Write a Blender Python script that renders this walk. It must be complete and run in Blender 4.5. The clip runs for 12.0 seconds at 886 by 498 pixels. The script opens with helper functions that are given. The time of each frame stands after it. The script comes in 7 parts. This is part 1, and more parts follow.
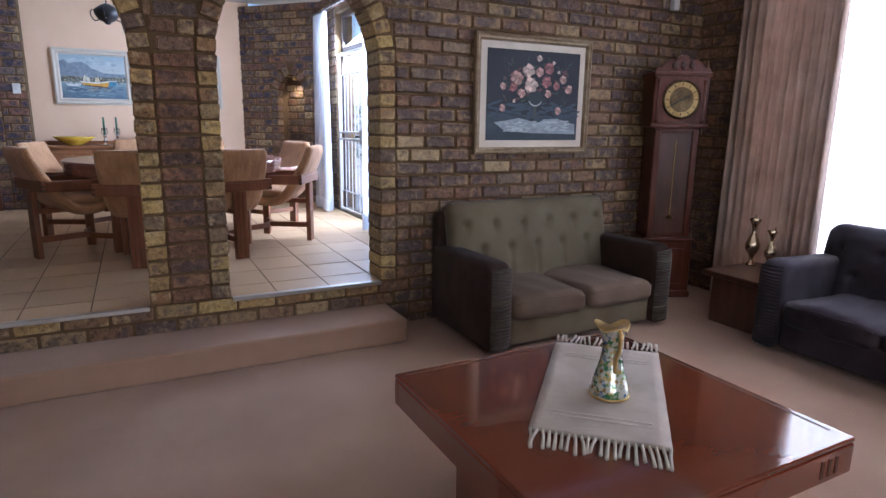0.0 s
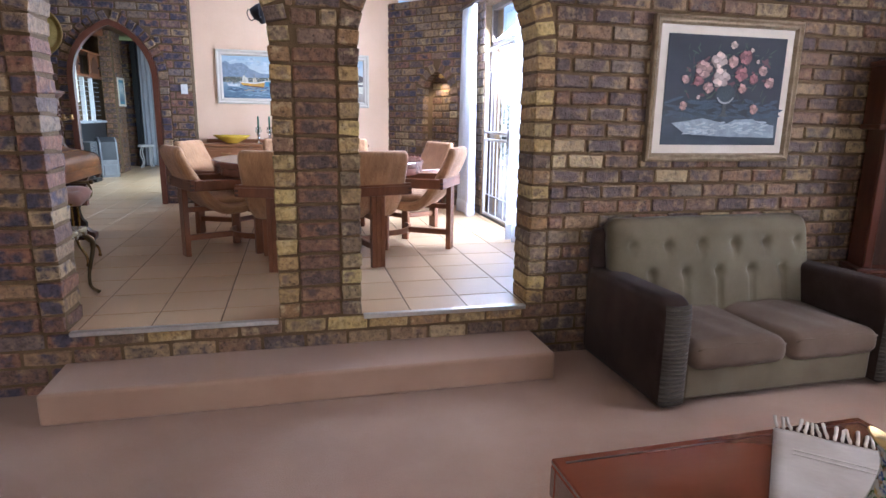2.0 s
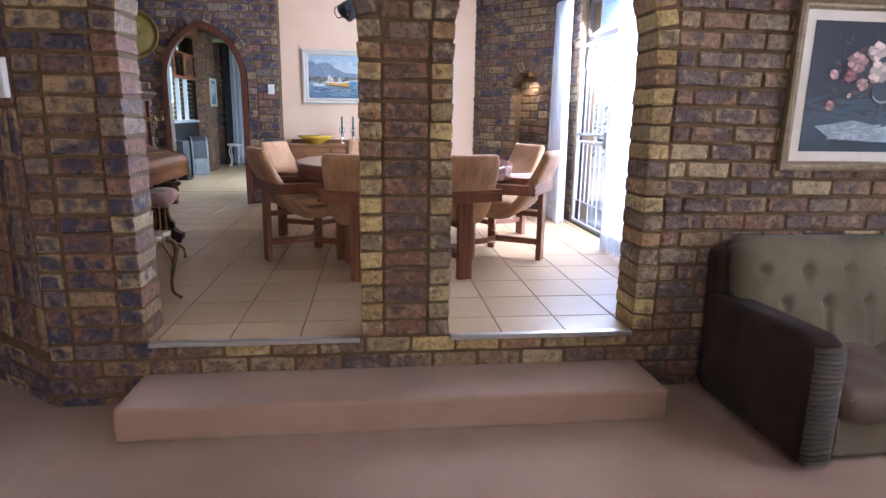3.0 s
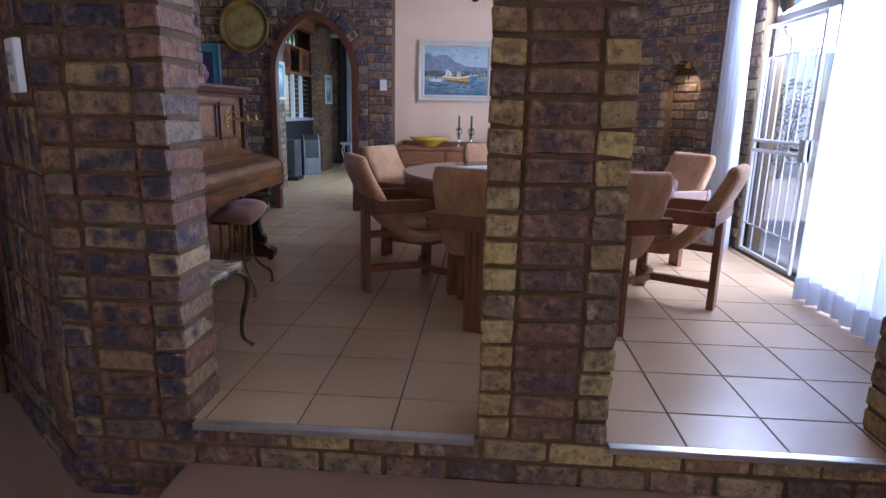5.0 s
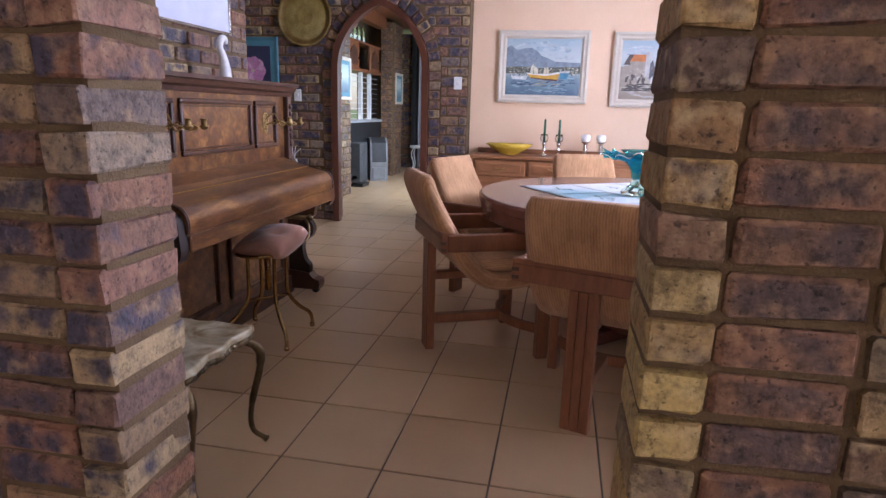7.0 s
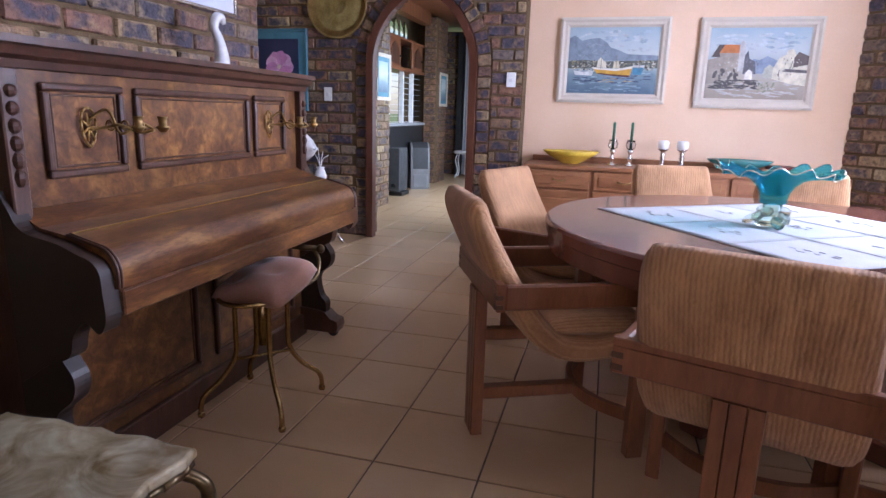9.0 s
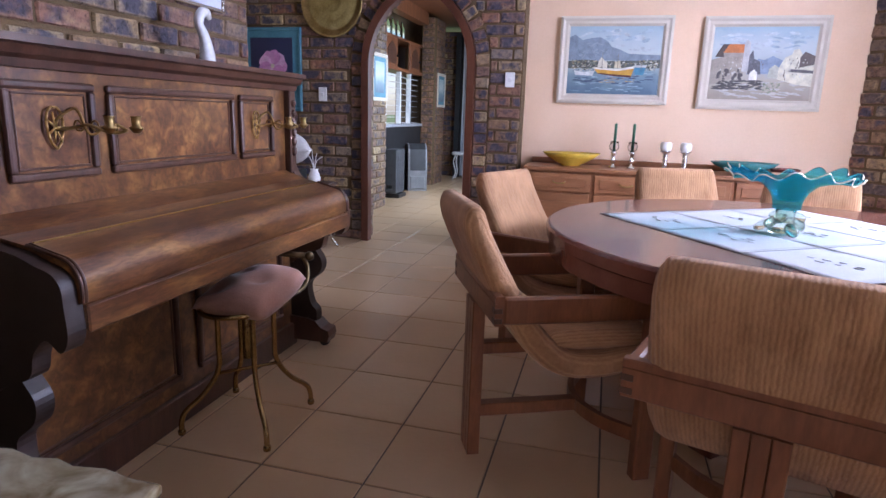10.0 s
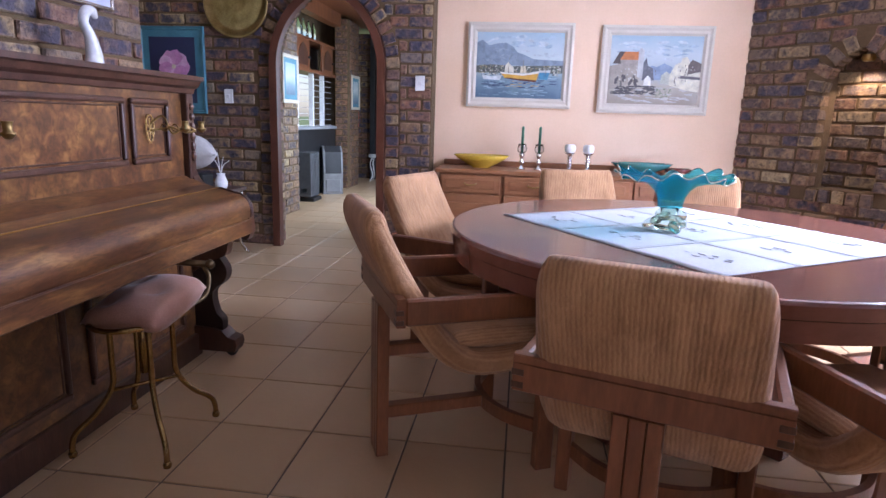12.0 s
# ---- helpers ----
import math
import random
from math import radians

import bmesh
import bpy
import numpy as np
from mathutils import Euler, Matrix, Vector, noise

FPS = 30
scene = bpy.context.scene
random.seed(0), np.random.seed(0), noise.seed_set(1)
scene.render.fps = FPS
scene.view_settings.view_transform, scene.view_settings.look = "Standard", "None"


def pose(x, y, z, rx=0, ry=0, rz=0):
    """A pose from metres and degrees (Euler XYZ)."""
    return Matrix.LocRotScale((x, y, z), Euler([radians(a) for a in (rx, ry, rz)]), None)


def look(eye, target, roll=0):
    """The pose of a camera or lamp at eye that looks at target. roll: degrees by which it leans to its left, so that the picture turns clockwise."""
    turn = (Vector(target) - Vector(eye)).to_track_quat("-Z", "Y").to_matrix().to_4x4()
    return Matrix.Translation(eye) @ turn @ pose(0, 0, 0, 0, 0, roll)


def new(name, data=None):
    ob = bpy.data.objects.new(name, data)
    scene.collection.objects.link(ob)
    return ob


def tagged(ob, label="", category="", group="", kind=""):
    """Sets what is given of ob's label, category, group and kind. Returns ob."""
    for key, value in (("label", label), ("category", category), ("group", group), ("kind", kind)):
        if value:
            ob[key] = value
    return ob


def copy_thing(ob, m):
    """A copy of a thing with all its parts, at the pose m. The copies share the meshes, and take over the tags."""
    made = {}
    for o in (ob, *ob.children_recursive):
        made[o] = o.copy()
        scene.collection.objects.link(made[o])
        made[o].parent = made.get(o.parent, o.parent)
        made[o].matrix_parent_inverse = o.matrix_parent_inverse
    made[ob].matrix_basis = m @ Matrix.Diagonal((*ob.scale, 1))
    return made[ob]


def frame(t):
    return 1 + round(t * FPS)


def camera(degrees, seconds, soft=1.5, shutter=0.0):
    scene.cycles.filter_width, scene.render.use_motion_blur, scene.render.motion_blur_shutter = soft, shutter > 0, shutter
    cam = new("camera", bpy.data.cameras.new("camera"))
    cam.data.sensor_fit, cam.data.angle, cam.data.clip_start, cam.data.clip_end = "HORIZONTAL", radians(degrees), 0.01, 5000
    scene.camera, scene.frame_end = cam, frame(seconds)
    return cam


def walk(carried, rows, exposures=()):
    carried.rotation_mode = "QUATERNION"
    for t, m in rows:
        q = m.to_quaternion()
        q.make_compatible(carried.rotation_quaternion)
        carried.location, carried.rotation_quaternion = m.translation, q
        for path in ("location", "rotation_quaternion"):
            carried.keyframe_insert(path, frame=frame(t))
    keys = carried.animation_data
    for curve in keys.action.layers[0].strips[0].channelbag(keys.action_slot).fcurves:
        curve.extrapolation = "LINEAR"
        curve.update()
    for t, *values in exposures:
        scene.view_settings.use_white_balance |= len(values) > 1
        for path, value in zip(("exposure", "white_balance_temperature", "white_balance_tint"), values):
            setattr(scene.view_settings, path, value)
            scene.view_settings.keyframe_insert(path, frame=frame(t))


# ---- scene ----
cam = camera(73.1, 12.0)
PATH = [
    (0, (0.74, 0.495, 1.097), (1.632, 2.235, 0.678), 0.8),
    (0.5, (0.764, 0.64, 1.112), (1.625, 2.395, 0.689), 0.8),
    (1, (0.814, 0.779, 1.117), (1.594, 2.571, 0.693), 0.8),
    (1.5, (0.86, 0.899, 1.101), (1.489, 2.749, 0.676), 0.8),
    (2, (0.863, 1.019, 1.103), (1.333, 2.915, 0.674), 0.9),
    (2.5, (0.832, 1.177, 1.108), (1.165, 3.102, 0.677), 0.9),
    (3, (0.825, 1.362, 1.117), (1.05, 3.3, 0.681), 0.9),
    (5, (0.751, 2.354, 1.133), (0.614, 4.298, 0.683), 1.2),
    (5.5, (0.74, 2.566, 1.129), (0.522, 4.502, 0.679), 1.2),
    (6, (0.674, 2.824, 1.143), (0.392, 4.751, 0.69), 1.3),
    (6.5, (0.632, 3.043, 1.142), (0.315, 4.965, 0.689), 1.3),
    (7, (0.587, 3.266, 1.145), (0.224, 5.179, 0.692), 1.6),
    (7.5, (0.517, 3.476, 1.127), (0.106, 5.381, 0.678), 1.7),
    (9.5, (0.376, 4.144, 1.116), (-0.133, 6.027, 0.673), 1.7),
    (10, (0.369, 4.17, 1.114), (-0.128, 6.057, 0.674), 1.8),
    (10.5, (0.365, 4.187, 1.112), (-0.101, 6.082, 0.675), 1.8),
    (11, (0.382, 4.187, 1.115), (-0.021, 6.097, 0.68), 1.9),
    (11.5, (0.414, 4.173, 1.122), (0.082, 6.097, 0.691), 1.8),
    (12, (0.436, 4.161, 1.125), (0.191, 6.1, 0.699), 1.9),
]
EXPOSURES = [(0.0, 0.25, 5500, 14), (1.5, 0.76, 5600, 15), (2.5, 0.80, 5600, 15), (3.2, 0.68, 5550, 16), (5.0, -0.1, 5350, 21), (5.5, -0.08, 5400, 21), (6.5, 0.36, 6100, 26), (7.5, 0.6, 6050, 26), (9.5, 0.58, 5850, 27), (12.0, 0.6, 5750, 26)]
walk(cam, [(t, look(eye, target, roll)) for t, eye, target, roll in PATH], EXPOSURES)

# ---- world and light ----
LF = -0.325          # lounge floor; the dining floor is z = 0
world = bpy.data.worlds.new("sky")
world.use_nodes = True
scene.world = world
sky = world.node_tree.nodes.new("ShaderNodeTexSky")
sky.sky_type, sky.sun_disc, sky.sun_elevation, sky.sun_rotation = "NISHITA", False, radians(60), radians(-104)
world.node_tree.nodes["Background"].inputs[1].default_value = 0.13
world.node_tree.links.new(sky.outputs[0], world.node_tree.nodes["Background"].inputs[0])


def lamp(name, kind, place, target, energy, colour, size=1.0, size_y=1.0):
    data = bpy.data.lights.new(name, kind)
    data.energy, data.color = energy, colour
    if kind == "AREA":
        data.shape, data.size, data.size_y = "RECTANGLE", size, size_y
    if kind == "SPOT":
        data.spot_size, data.spot_blend, data.shadow_soft_size = radians(size), 0.6, 0.03
    ob = new(name, data)
    ob.matrix_world = look(place, target)
    return ob


sun = bpy.data.lights.new("sun", "SUN")
sun.energy, sun.angle, sun.color = 5.0, radians(0.5), (1.0, 0.95, 0.88)
new("sun", sun).matrix_world = look((-16, -4, 30), (0, 0, 0))
# daylight that comes in through the openings
lamp("door_light", "AREA", (3.12, 7.19, 1.93), (1.0, 7.0, 0.6), 112, (0.75, 0.84, 1.0), 0.9, 0.72)
lamp("side_panel_light", "AREA", (3.12, 6.04, 1.12), (1.0, 6.6, 0.7), 115, (0.73, 0.83, 1.0), 1.3, 2.0)
lamp("lounge_window_light", "AREA", (5.22, 1.96, 1.1), (2.0, 1.96, 1.0), 360, (1.0, 0.94, 0.92), 3.3, 2.7)
lamp("back_window_light", "AREA", (0.4, -2.42, 1.0), (0.6, 4.0, 0.4), 36, (1.0, 0.90, 0.80), 2.6, 1.8)
# added fill that brightens the hall from its unseen right side
lamp("hall_window_light", "AREA", (-0.62, 11.6, 1.3), (-2.4, 11.6, 0.2), 62, (0.74, 0.92, 1.0), 2.4, 1.8)
lamp("niche_light", "SPOT", (2.737, 8.755, 1.58), (2.80, 8.81, 0.8), 9, (1.0, 0.78, 0.5), 110)


# ---- materials ----
def nodes_of(name):
    m = bpy.data.materials.new(name)
    m.use_nodes = True
    t = m.node_tree
    return m, t, t.nodes["Principled BSDF"], lambda kind: t.nodes.new("ShaderNode" + kind), t.links.new


def ramp_node(t, stops, constant=False):
    r = t.nodes.new("ShaderNodeValToRGB")
    e = r.color_ramp.elements
    r.color_ramp.interpolation = "CONSTANT" if constant else "LINEAR"
    e[0].position, e[0].color = stops[0][0], (*stops[0][1], 1)
    e[1].position, e[1].color = stops[-1][0], (*stops[-1][1], 1)
    for p, c in stops[1:-1]:
        e.new(p).color = (*c, 1)
    return r


def surface(name, a, b, rough=0.6, scale=6.0, bump=0.1, fine=60.0, metal=0.0, stretch=(1, 1, 1), detail=6.0, dirt=0.25, coat=0.0, sheen=0.0, distort=0.0):
    """Two colours mixed by a coarse noise, a fine grain in tone and relief."""
    m, t, p, n, link = nodes_of(name)
    tc, mp = n("TexCoord"), n("Mapping")
    mp.inputs["Scale"].default_value = stretch
    link(tc.outputs["Object"], mp.inputs["Vector"])
    n1, n2 = n("TexNoise"), n("TexNoise")
    n1.inputs["Scale"].default_value, n1.inputs["Detail"].default_value, n1.inputs["Distortion"].default_value = scale, detail, distort
    n2.inputs["Scale"].default_value, n2.inputs["Detail"].default_value = fine, 4
    link(mp.outputs[0], n1.inputs["Vector"])
    link(mp.outputs[0], n2.inputs["Vector"])
    r = ramp_node(t, [(0.32, a), (0.68, b)])
    link(n1.outputs[0], r.inputs[0])
    mix = n("Mix")
    mix.data_type, mix.blend_type = "RGBA", "MULTIPLY"
    mix.inputs[0].default_value = dirt
    r2 = ramp_node(t, [(0.3, (0.45, 0.45, 0.45)), (0.65, (1, 1, 1))])
    link(n2.outputs[0], r2.inputs[0])
    link(r.outputs[0], mix.inputs[6])
    link(r2.outputs[0], mix.inputs[7])
    link(mix.outputs[2], p.inputs["Base Color"])
    p.inputs["Roughness"].default_value, p.inputs["Metallic"].default_value = rough, metal
    p.inputs["Coat Weight"].default_value, p.inputs["Coat Roughness"].default_value = coat, 0.08
    if sheen:
        p.inputs["Sheen Weight"].default_value, p.inputs["Sheen Roughness"].default_value = sheen, 0.4
    if bump:
        bp = n("Bump")
        bp.inputs["Strength"].default_value, bp.inputs["Distance"].default_value = bump, 0.01
        link(n2.outputs[0], bp.inputs["Height"])
        link(bp.outputs[0], p.inputs["Normal"])
    return m


def brick_material(name, tones, burn, burn_at, pale):
    """Clinker bricks: each its own tone, mottled with purple burn marks, pale patches and dark pits."""
    m, t, p, n, link = nodes_of(name)
    tc, oi = n("TexCoord"), n("ObjectInfo")
    add = n("VectorMath")
    sc = n("VectorMath")
    sc.operation = "SCALE"
    sc.inputs["Scale"].default_value = 37.0
    cx = n("CombineXYZ")
    for k in range(3):
        link(oi.outputs["Random"], cx.inputs[k])
    link(cx.outputs[0], sc.inputs[0])
    link(tc.outputs["Object"], add.inputs[0])
    link(sc.outputs[0], add.inputs[1])
    tone = ramp_node(t, [(k / (len(tones) - 1), c) for k, c in enumerate(tones)])
    link(oi.outputs["Random"], tone.inputs[0])
    n1, n2, n3 = n("TexNoise"), n("TexNoise"), n("TexNoise")
    for q, s, d in ((n1, 11.0, 4), (n2, 17.0, 6), (n3, 85.0, 3)):
        q.inputs["Scale"].default_value, q.inputs["Detail"].default_value = s, d
        link(add.outputs[0], q.inputs["Vector"])
    m1, m2, m3 = n("Mix"), n("Mix"), n("Mix")
    for q in (m1, m2, m3):
        q.data_type = "RGBA"
    # flashed bricks: the burn sits in the middle of a face and fades towards its rims, more on some than on others
    sep, per = n("SeparateXYZ"), n("Math")
    link(tc.outputs["Generated"], sep.inputs[0])
    rims = []
    for k in (0, 2):
        c, d = n("Math"), n("Math")
        c.operation, c.inputs[1].default_value = "SUBTRACT", 0.5
        d.operation = "ABSOLUTE"
        link(sep.outputs[k], c.inputs[0])
        link(c.outputs[0], d.inputs[0])
        rims.append(d)
    rim = n("Math")
    rim.operation = "MAXIMUM"
    link(rims[0].outputs[0], rim.inputs[0])
    link(rims[1].outputs[0], rim.inputs[1])
    rim2 = n("MapRange")
    rim2.inputs["From Min"].default_value, rim2.inputs["From Max"].default_value = 0.30, 0.5
    rim2.inputs["To Min"].default_value, rim2.inputs["To Max"].default_value = 0.06, -0.16
    link(rim.outputs[0], rim2.inputs["Value"])
    per.operation, per.inputs[1].default_value = "MULTIPLY", 7.31
    link(oi.outputs["Random"], per.inputs[0])
    frac = n("Math")
    frac.operation = "FRACT"
    link(per.outputs[0], frac.inputs[0])
    pr = n("MapRange")
    pr.inputs["To Min"].default_value, pr.inputs["To Max"].default_value = -0.16, 0.14
    link(frac.outputs[0], pr.inputs["Value"])
    s1, s2 = n("Math"), n("Math")
    link(n1.outputs[0], s1.inputs[0])
    link(rim2.outputs[0], s1.inputs[1])
    link(s1.outputs[0], s2.inputs[0])
    link(pr.outputs[0], s2.inputs[1])
    f1 = ramp_node(t, [(burn_at - 0.05, (0, 0, 0)), (burn_at + 0.13, (0.92, 0.92, 0.92))])
    link(s2.outputs[0], f1.inputs[0])
    link(f1.outputs[0], m1.inputs[0])
    link(tone.outputs[0], m1.inputs[6])
    m1.inputs[7].default_value = (*burn, 1)
    f2 = ramp_node(t, [(0.54, (0, 0, 0)), (0.72, (0.65, 0.65, 0.65))])
    link(n2.outputs[0], f2.inputs[0])
    link(f2.outputs[0], m2.inputs[0])
    link(m1.outputs[2], m2.inputs[6])
    m2.inputs[7].default_value = (*pale, 1)
    f3 = ramp_node(t, [(0.30, (0.2, 0.2, 0.2)), (0.38, (1, 1, 1))])
    link(n3.outputs[0], f3.inputs[0])
    m3.blend_type = "MULTIPLY"
    m3.inputs[0].default_value = 0.8
    link(m2.outputs[2], m3.inputs[6])
    link(f3.outputs[0], m3.inputs[7])
    m4 = n("Mix")
    m4.data_type, m4.blend_type = "RGBA", "MULTIPLY"
    m4.inputs[0].default_value = 1.0
    n4 = n("TexNoise")
    n4.inputs["Scale"].default_value, n4.inputs["Detail"].default_value, n4.inputs["Roughness"].default_value = 34.0, 6, 0.7
    link(add.outputs[0], n4.inputs["Vector"])
    f4 = ramp_node(t, [(0.34, (0.48, 0.46, 0.46)), (0.50, (1.0, 1.0, 1.0)), (0.66, (1.28, 1.24, 1.16))])
    link(n4.outputs[0], f4.inputs[0])
    link(m3.outputs[2], m4.inputs[6])
    link(f4.outputs[0], m4.inputs[7])
    link(m4.outputs[2], p.inputs["Base Color"])
    p.inputs["Roughness"].default_value = 0.72
    bp = n("Bump")
    bp.inputs["Strength"].default_value, bp.inputs["Distance"].default_value = 0.8, 0.011
    mx = n("Math")
    mx.operation = "MULTIPLY_ADD"
    mx.inputs[1].default_value = 0.6
    link(n3.outputs[0], mx.inputs[0])
    link(n2.outputs[0], mx.inputs[2])
    link(mx.outputs[0], bp.inputs["Height"])
    link(bp.outputs[0], p.inputs["Normal"])
    return m


def piece_material(name, tones, rough, coat=0.0):
    """Floor tiles: a tone per piece, cloudy, with a faint relief."""
    m, t, p, n, link = nodes_of(name)
    tc, oi, n1, n2 = n("TexCoord"), n("ObjectInfo"), n("TexNoise"), n("TexNoise")
    tone = ramp_node(t, [(k / (len(tones) - 1), c) for k, c in enumerate(tones)])
    link(oi.outputs["Random"], tone.inputs[0])
    ad = n("VectorMath")
    link(tc.outputs["Object"], ad.inputs[0])
    cx = n("CombineXYZ")
    mu = n("Math")
    mu.operation, mu.inputs[1].default_value = "MULTIPLY", 50.0
    link(oi.outputs["Random"], mu.inputs[0])
    link(mu.outputs[0], cx.inputs[0])
    link(cx.outputs[0], ad.inputs[1])
    for q, s, d in ((n1, 3.0, 2), (n2, 45.0, 4)):
        q.inputs["Scale"].default_value, q.inputs["Detail"].default_value = s, d
        link(ad.outputs[0], q.inputs["Vector"])
    mx = n("Mix")
    mx.data_type, mx.blend_type = "RGBA", "MULTIPLY"
    mx.inputs[0].default_value = 0.35
    r = ramp_node(t, [(0.3, (0.7, 0.68, 0.66)), (0.7, (1, 1, 1))])
    link(n1.outputs[0], r.inputs[0])
    link(tone.outputs[0], mx.inputs[6])
    link(r.outputs[0], mx.inputs[7])
    link(mx.outputs[2], p.inputs["Base Color"])
    rr = n("MapRange")
    rr.inputs["To Min"].default_value, rr.inputs["To Max"].default_value = rough - 0.06, rough + 0.1
    link(n1.outputs[0], rr.inputs["Value"])
    link(rr.outputs[0], p.inputs["Roughness"])
    bp = n("Bump")
    bp.inputs["Strength"].default_value, bp.inputs["Distance"].default_value = 0.06, 0.01
    link(n2.outputs[0], bp.inputs["Height"])
    link(bp.outputs[0], p.inputs["Normal"])
    return m


def corded(name, a, b, scale, axis, rough=0.9, bump=0.6, sheen=0.3, jitter=1.2):
    """Cloth with uneven cords that run across one axis of the piece."""
    m, t, p, n, link = nodes_of(name)
    tc, w, n1 = n("TexCoord"), n("TexWave"), n("TexNoise")
    w.bands_direction = axis
    w.inputs["Scale"].default_value, w.inputs["Distortion"].default_value, w.inputs["Detail"].default_value, w.inputs["Detail Scale"].default_value = scale, jitter, 2, 2.5
    n1.inputs["Scale"].default_value, n1.inputs["Detail"].default_value = 5, 6
    link(tc.outputs["Object"], w.inputs["Vector"])
    link(tc.outputs["Object"], n1.inputs["Vector"])
    r, s = ramp_node(t, [(0.25, a), (0.70, b)]), ramp_node(t, [(0.3, (0.58, 0.52, 0.47)), (0.66, (1, 1, 1))])
    mp, n2, av = n("Mapping"), n("TexNoise"), n("Math")
    mp.inputs["Scale"].default_value = tuple(1.0 if q == axis else 0.22 for q in "XYZ")
    n2.inputs["Scale"].default_value, n2.inputs["Detail"].default_value, n2.inputs["Roughness"].default_value = scale * 0.95, 6, 0.85
    link(tc.outputs["Object"], mp.inputs[0])
    link(mp.outputs[0], n2.inputs["Vector"])
    av.operation, av.inputs[1].default_value = "MULTIPLY_ADD", 0.17
    half = n("Math")
    half.operation, half.inputs[1].default_value = "MULTIPLY", 0.98
    link(n2.outputs[0], half.inputs[0])
    link(w.outputs["Fac"], av.inputs[0])
    link(half.outputs[0], av.inputs[2])
    link(av.outputs[0], r.inputs[0])
    link(n1.outputs[0], s.inputs[0])
    mx = n("Mix")
    mx.data_type, mx.blend_type = "RGBA", "MULTIPLY"
    mx.inputs[0].default_value = 0.7
    link(r.outputs[0], mx.inputs[6])
    link(s.outputs[0], mx.inputs[7])
    link(mx.outputs[2], p.inputs["Base Color"])
    p.inputs["Roughness"].default_value, p.inputs["Sheen Weight"].default_value = rough, sheen
    bp = n("Bump")
    bp.inputs["Strength"].default_value, bp.inputs["Distance"].default_value = bump, 0.006
    link(av.outputs[0], bp.inputs["Height"])
    link(bp.outputs[0], p.inputs["Normal"])
    return m


def clear(name, colour, rough=0.02, weight=1.0, ior=1.45):
    m, t, p, n, link = nodes_of(name)
    p.inputs["Base Color"].default_value = (*colour, 1)
    p.inputs["Roughness"].default_value, p.inputs["Transmission Weight"].default_value, p.inputs["IOR"].default_value = rough, weight, ior
    return m


def thin_glass(name, tint, body, fac):
    """Blown glass with a thin wall: tinted light passes straight through, some is scattered and mirrored by the wall."""
    m, t, p, n, link = nodes_of(name)
    tr, mx = n("BsdfTransparent"), n("MixShader")
    tr.inputs[0].default_value = (*tint, 1)
    p.inputs["Base Color"].default_value, p.inputs["Roughness"].default_value = (*body, 1), 0.06
    mx.inputs[0].default_value = fac
    link(tr.outputs[0], mx.inputs[1])
    link(p.outputs[0], mx.inputs[2])
    link(mx.outputs[0], t.nodes["Material Output"].inputs[0])
    return m


def burl(name, k=1.0, scale=10, stretch=(1, 1, 1)):
    """Burr walnut veneer: clouded gold and dark swirls."""
    m, t, p, n, link = nodes_of(name)
    tc, mp, n1, n2, n3 = n("TexCoord"), n("Mapping"), n("TexNoise"), n("TexNoise"), n("TexNoise")
    mp.inputs["Scale"].default_value = stretch
    link(tc.outputs["Object"], mp.inputs["Vector"])
    for q, s, d, w in ((n1, scale, 9, 0.5), (n2, 40, 8, 1.0), (n3, 2.2, 3, 0.5)):
        q.inputs["Scale"].default_value, q.inputs["Detail"].default_value, q.inputs["Distortion"].default_value = s, d, w
        link(mp.outputs[0], q.inputs["Vector"])
    r = ramp_node(t, [(0.30, tuple(k * c for c in (0.078, 0.028, 0.012))), (0.44, tuple(k * c for c in (0.130, 0.050, 0.019))), (0.57, tuple(k * c for c in (0.195, 0.082, 0.026))), (0.72, tuple(k * c for c in (0.30, 0.145, 0.045)))])
    link(n1.outputs[0], r.inputs[0])
    s = ramp_node(t, [(0.32, (0.42, 0.38, 0.34)), (0.60, (1, 1, 1))])
    link(n2.outputs[0], s.inputs[0])
    u = ramp_node(t, [(0.3, (0.6, 0.56, 0.52)), (0.65, (1, 1, 1))])
    link(n3.outputs[0], u.inputs[0])
    m1, m2 = n("Mix"), n("Mix")
    for q in (m1, m2):
        q.data_type, q.blend_type = "RGBA", "MULTIPLY"
        q.inputs[0].default_value = 0.8
    link(r.outputs[0], m1.inputs[6])
    link(s.outputs[0], m1.inputs[7])
    link(m1.outputs[2], m2.inputs[6])
    link(u.outputs[0], m2.inputs[7])
    link(m2.outputs[2], p.inputs["Base Color"])
    p.inputs["Roughness"].default_value, p.inputs["Coat Weight"].default_value, p.inputs["Coat Roughness"].default_value = 0.30, 0.5, 0.12
    return m


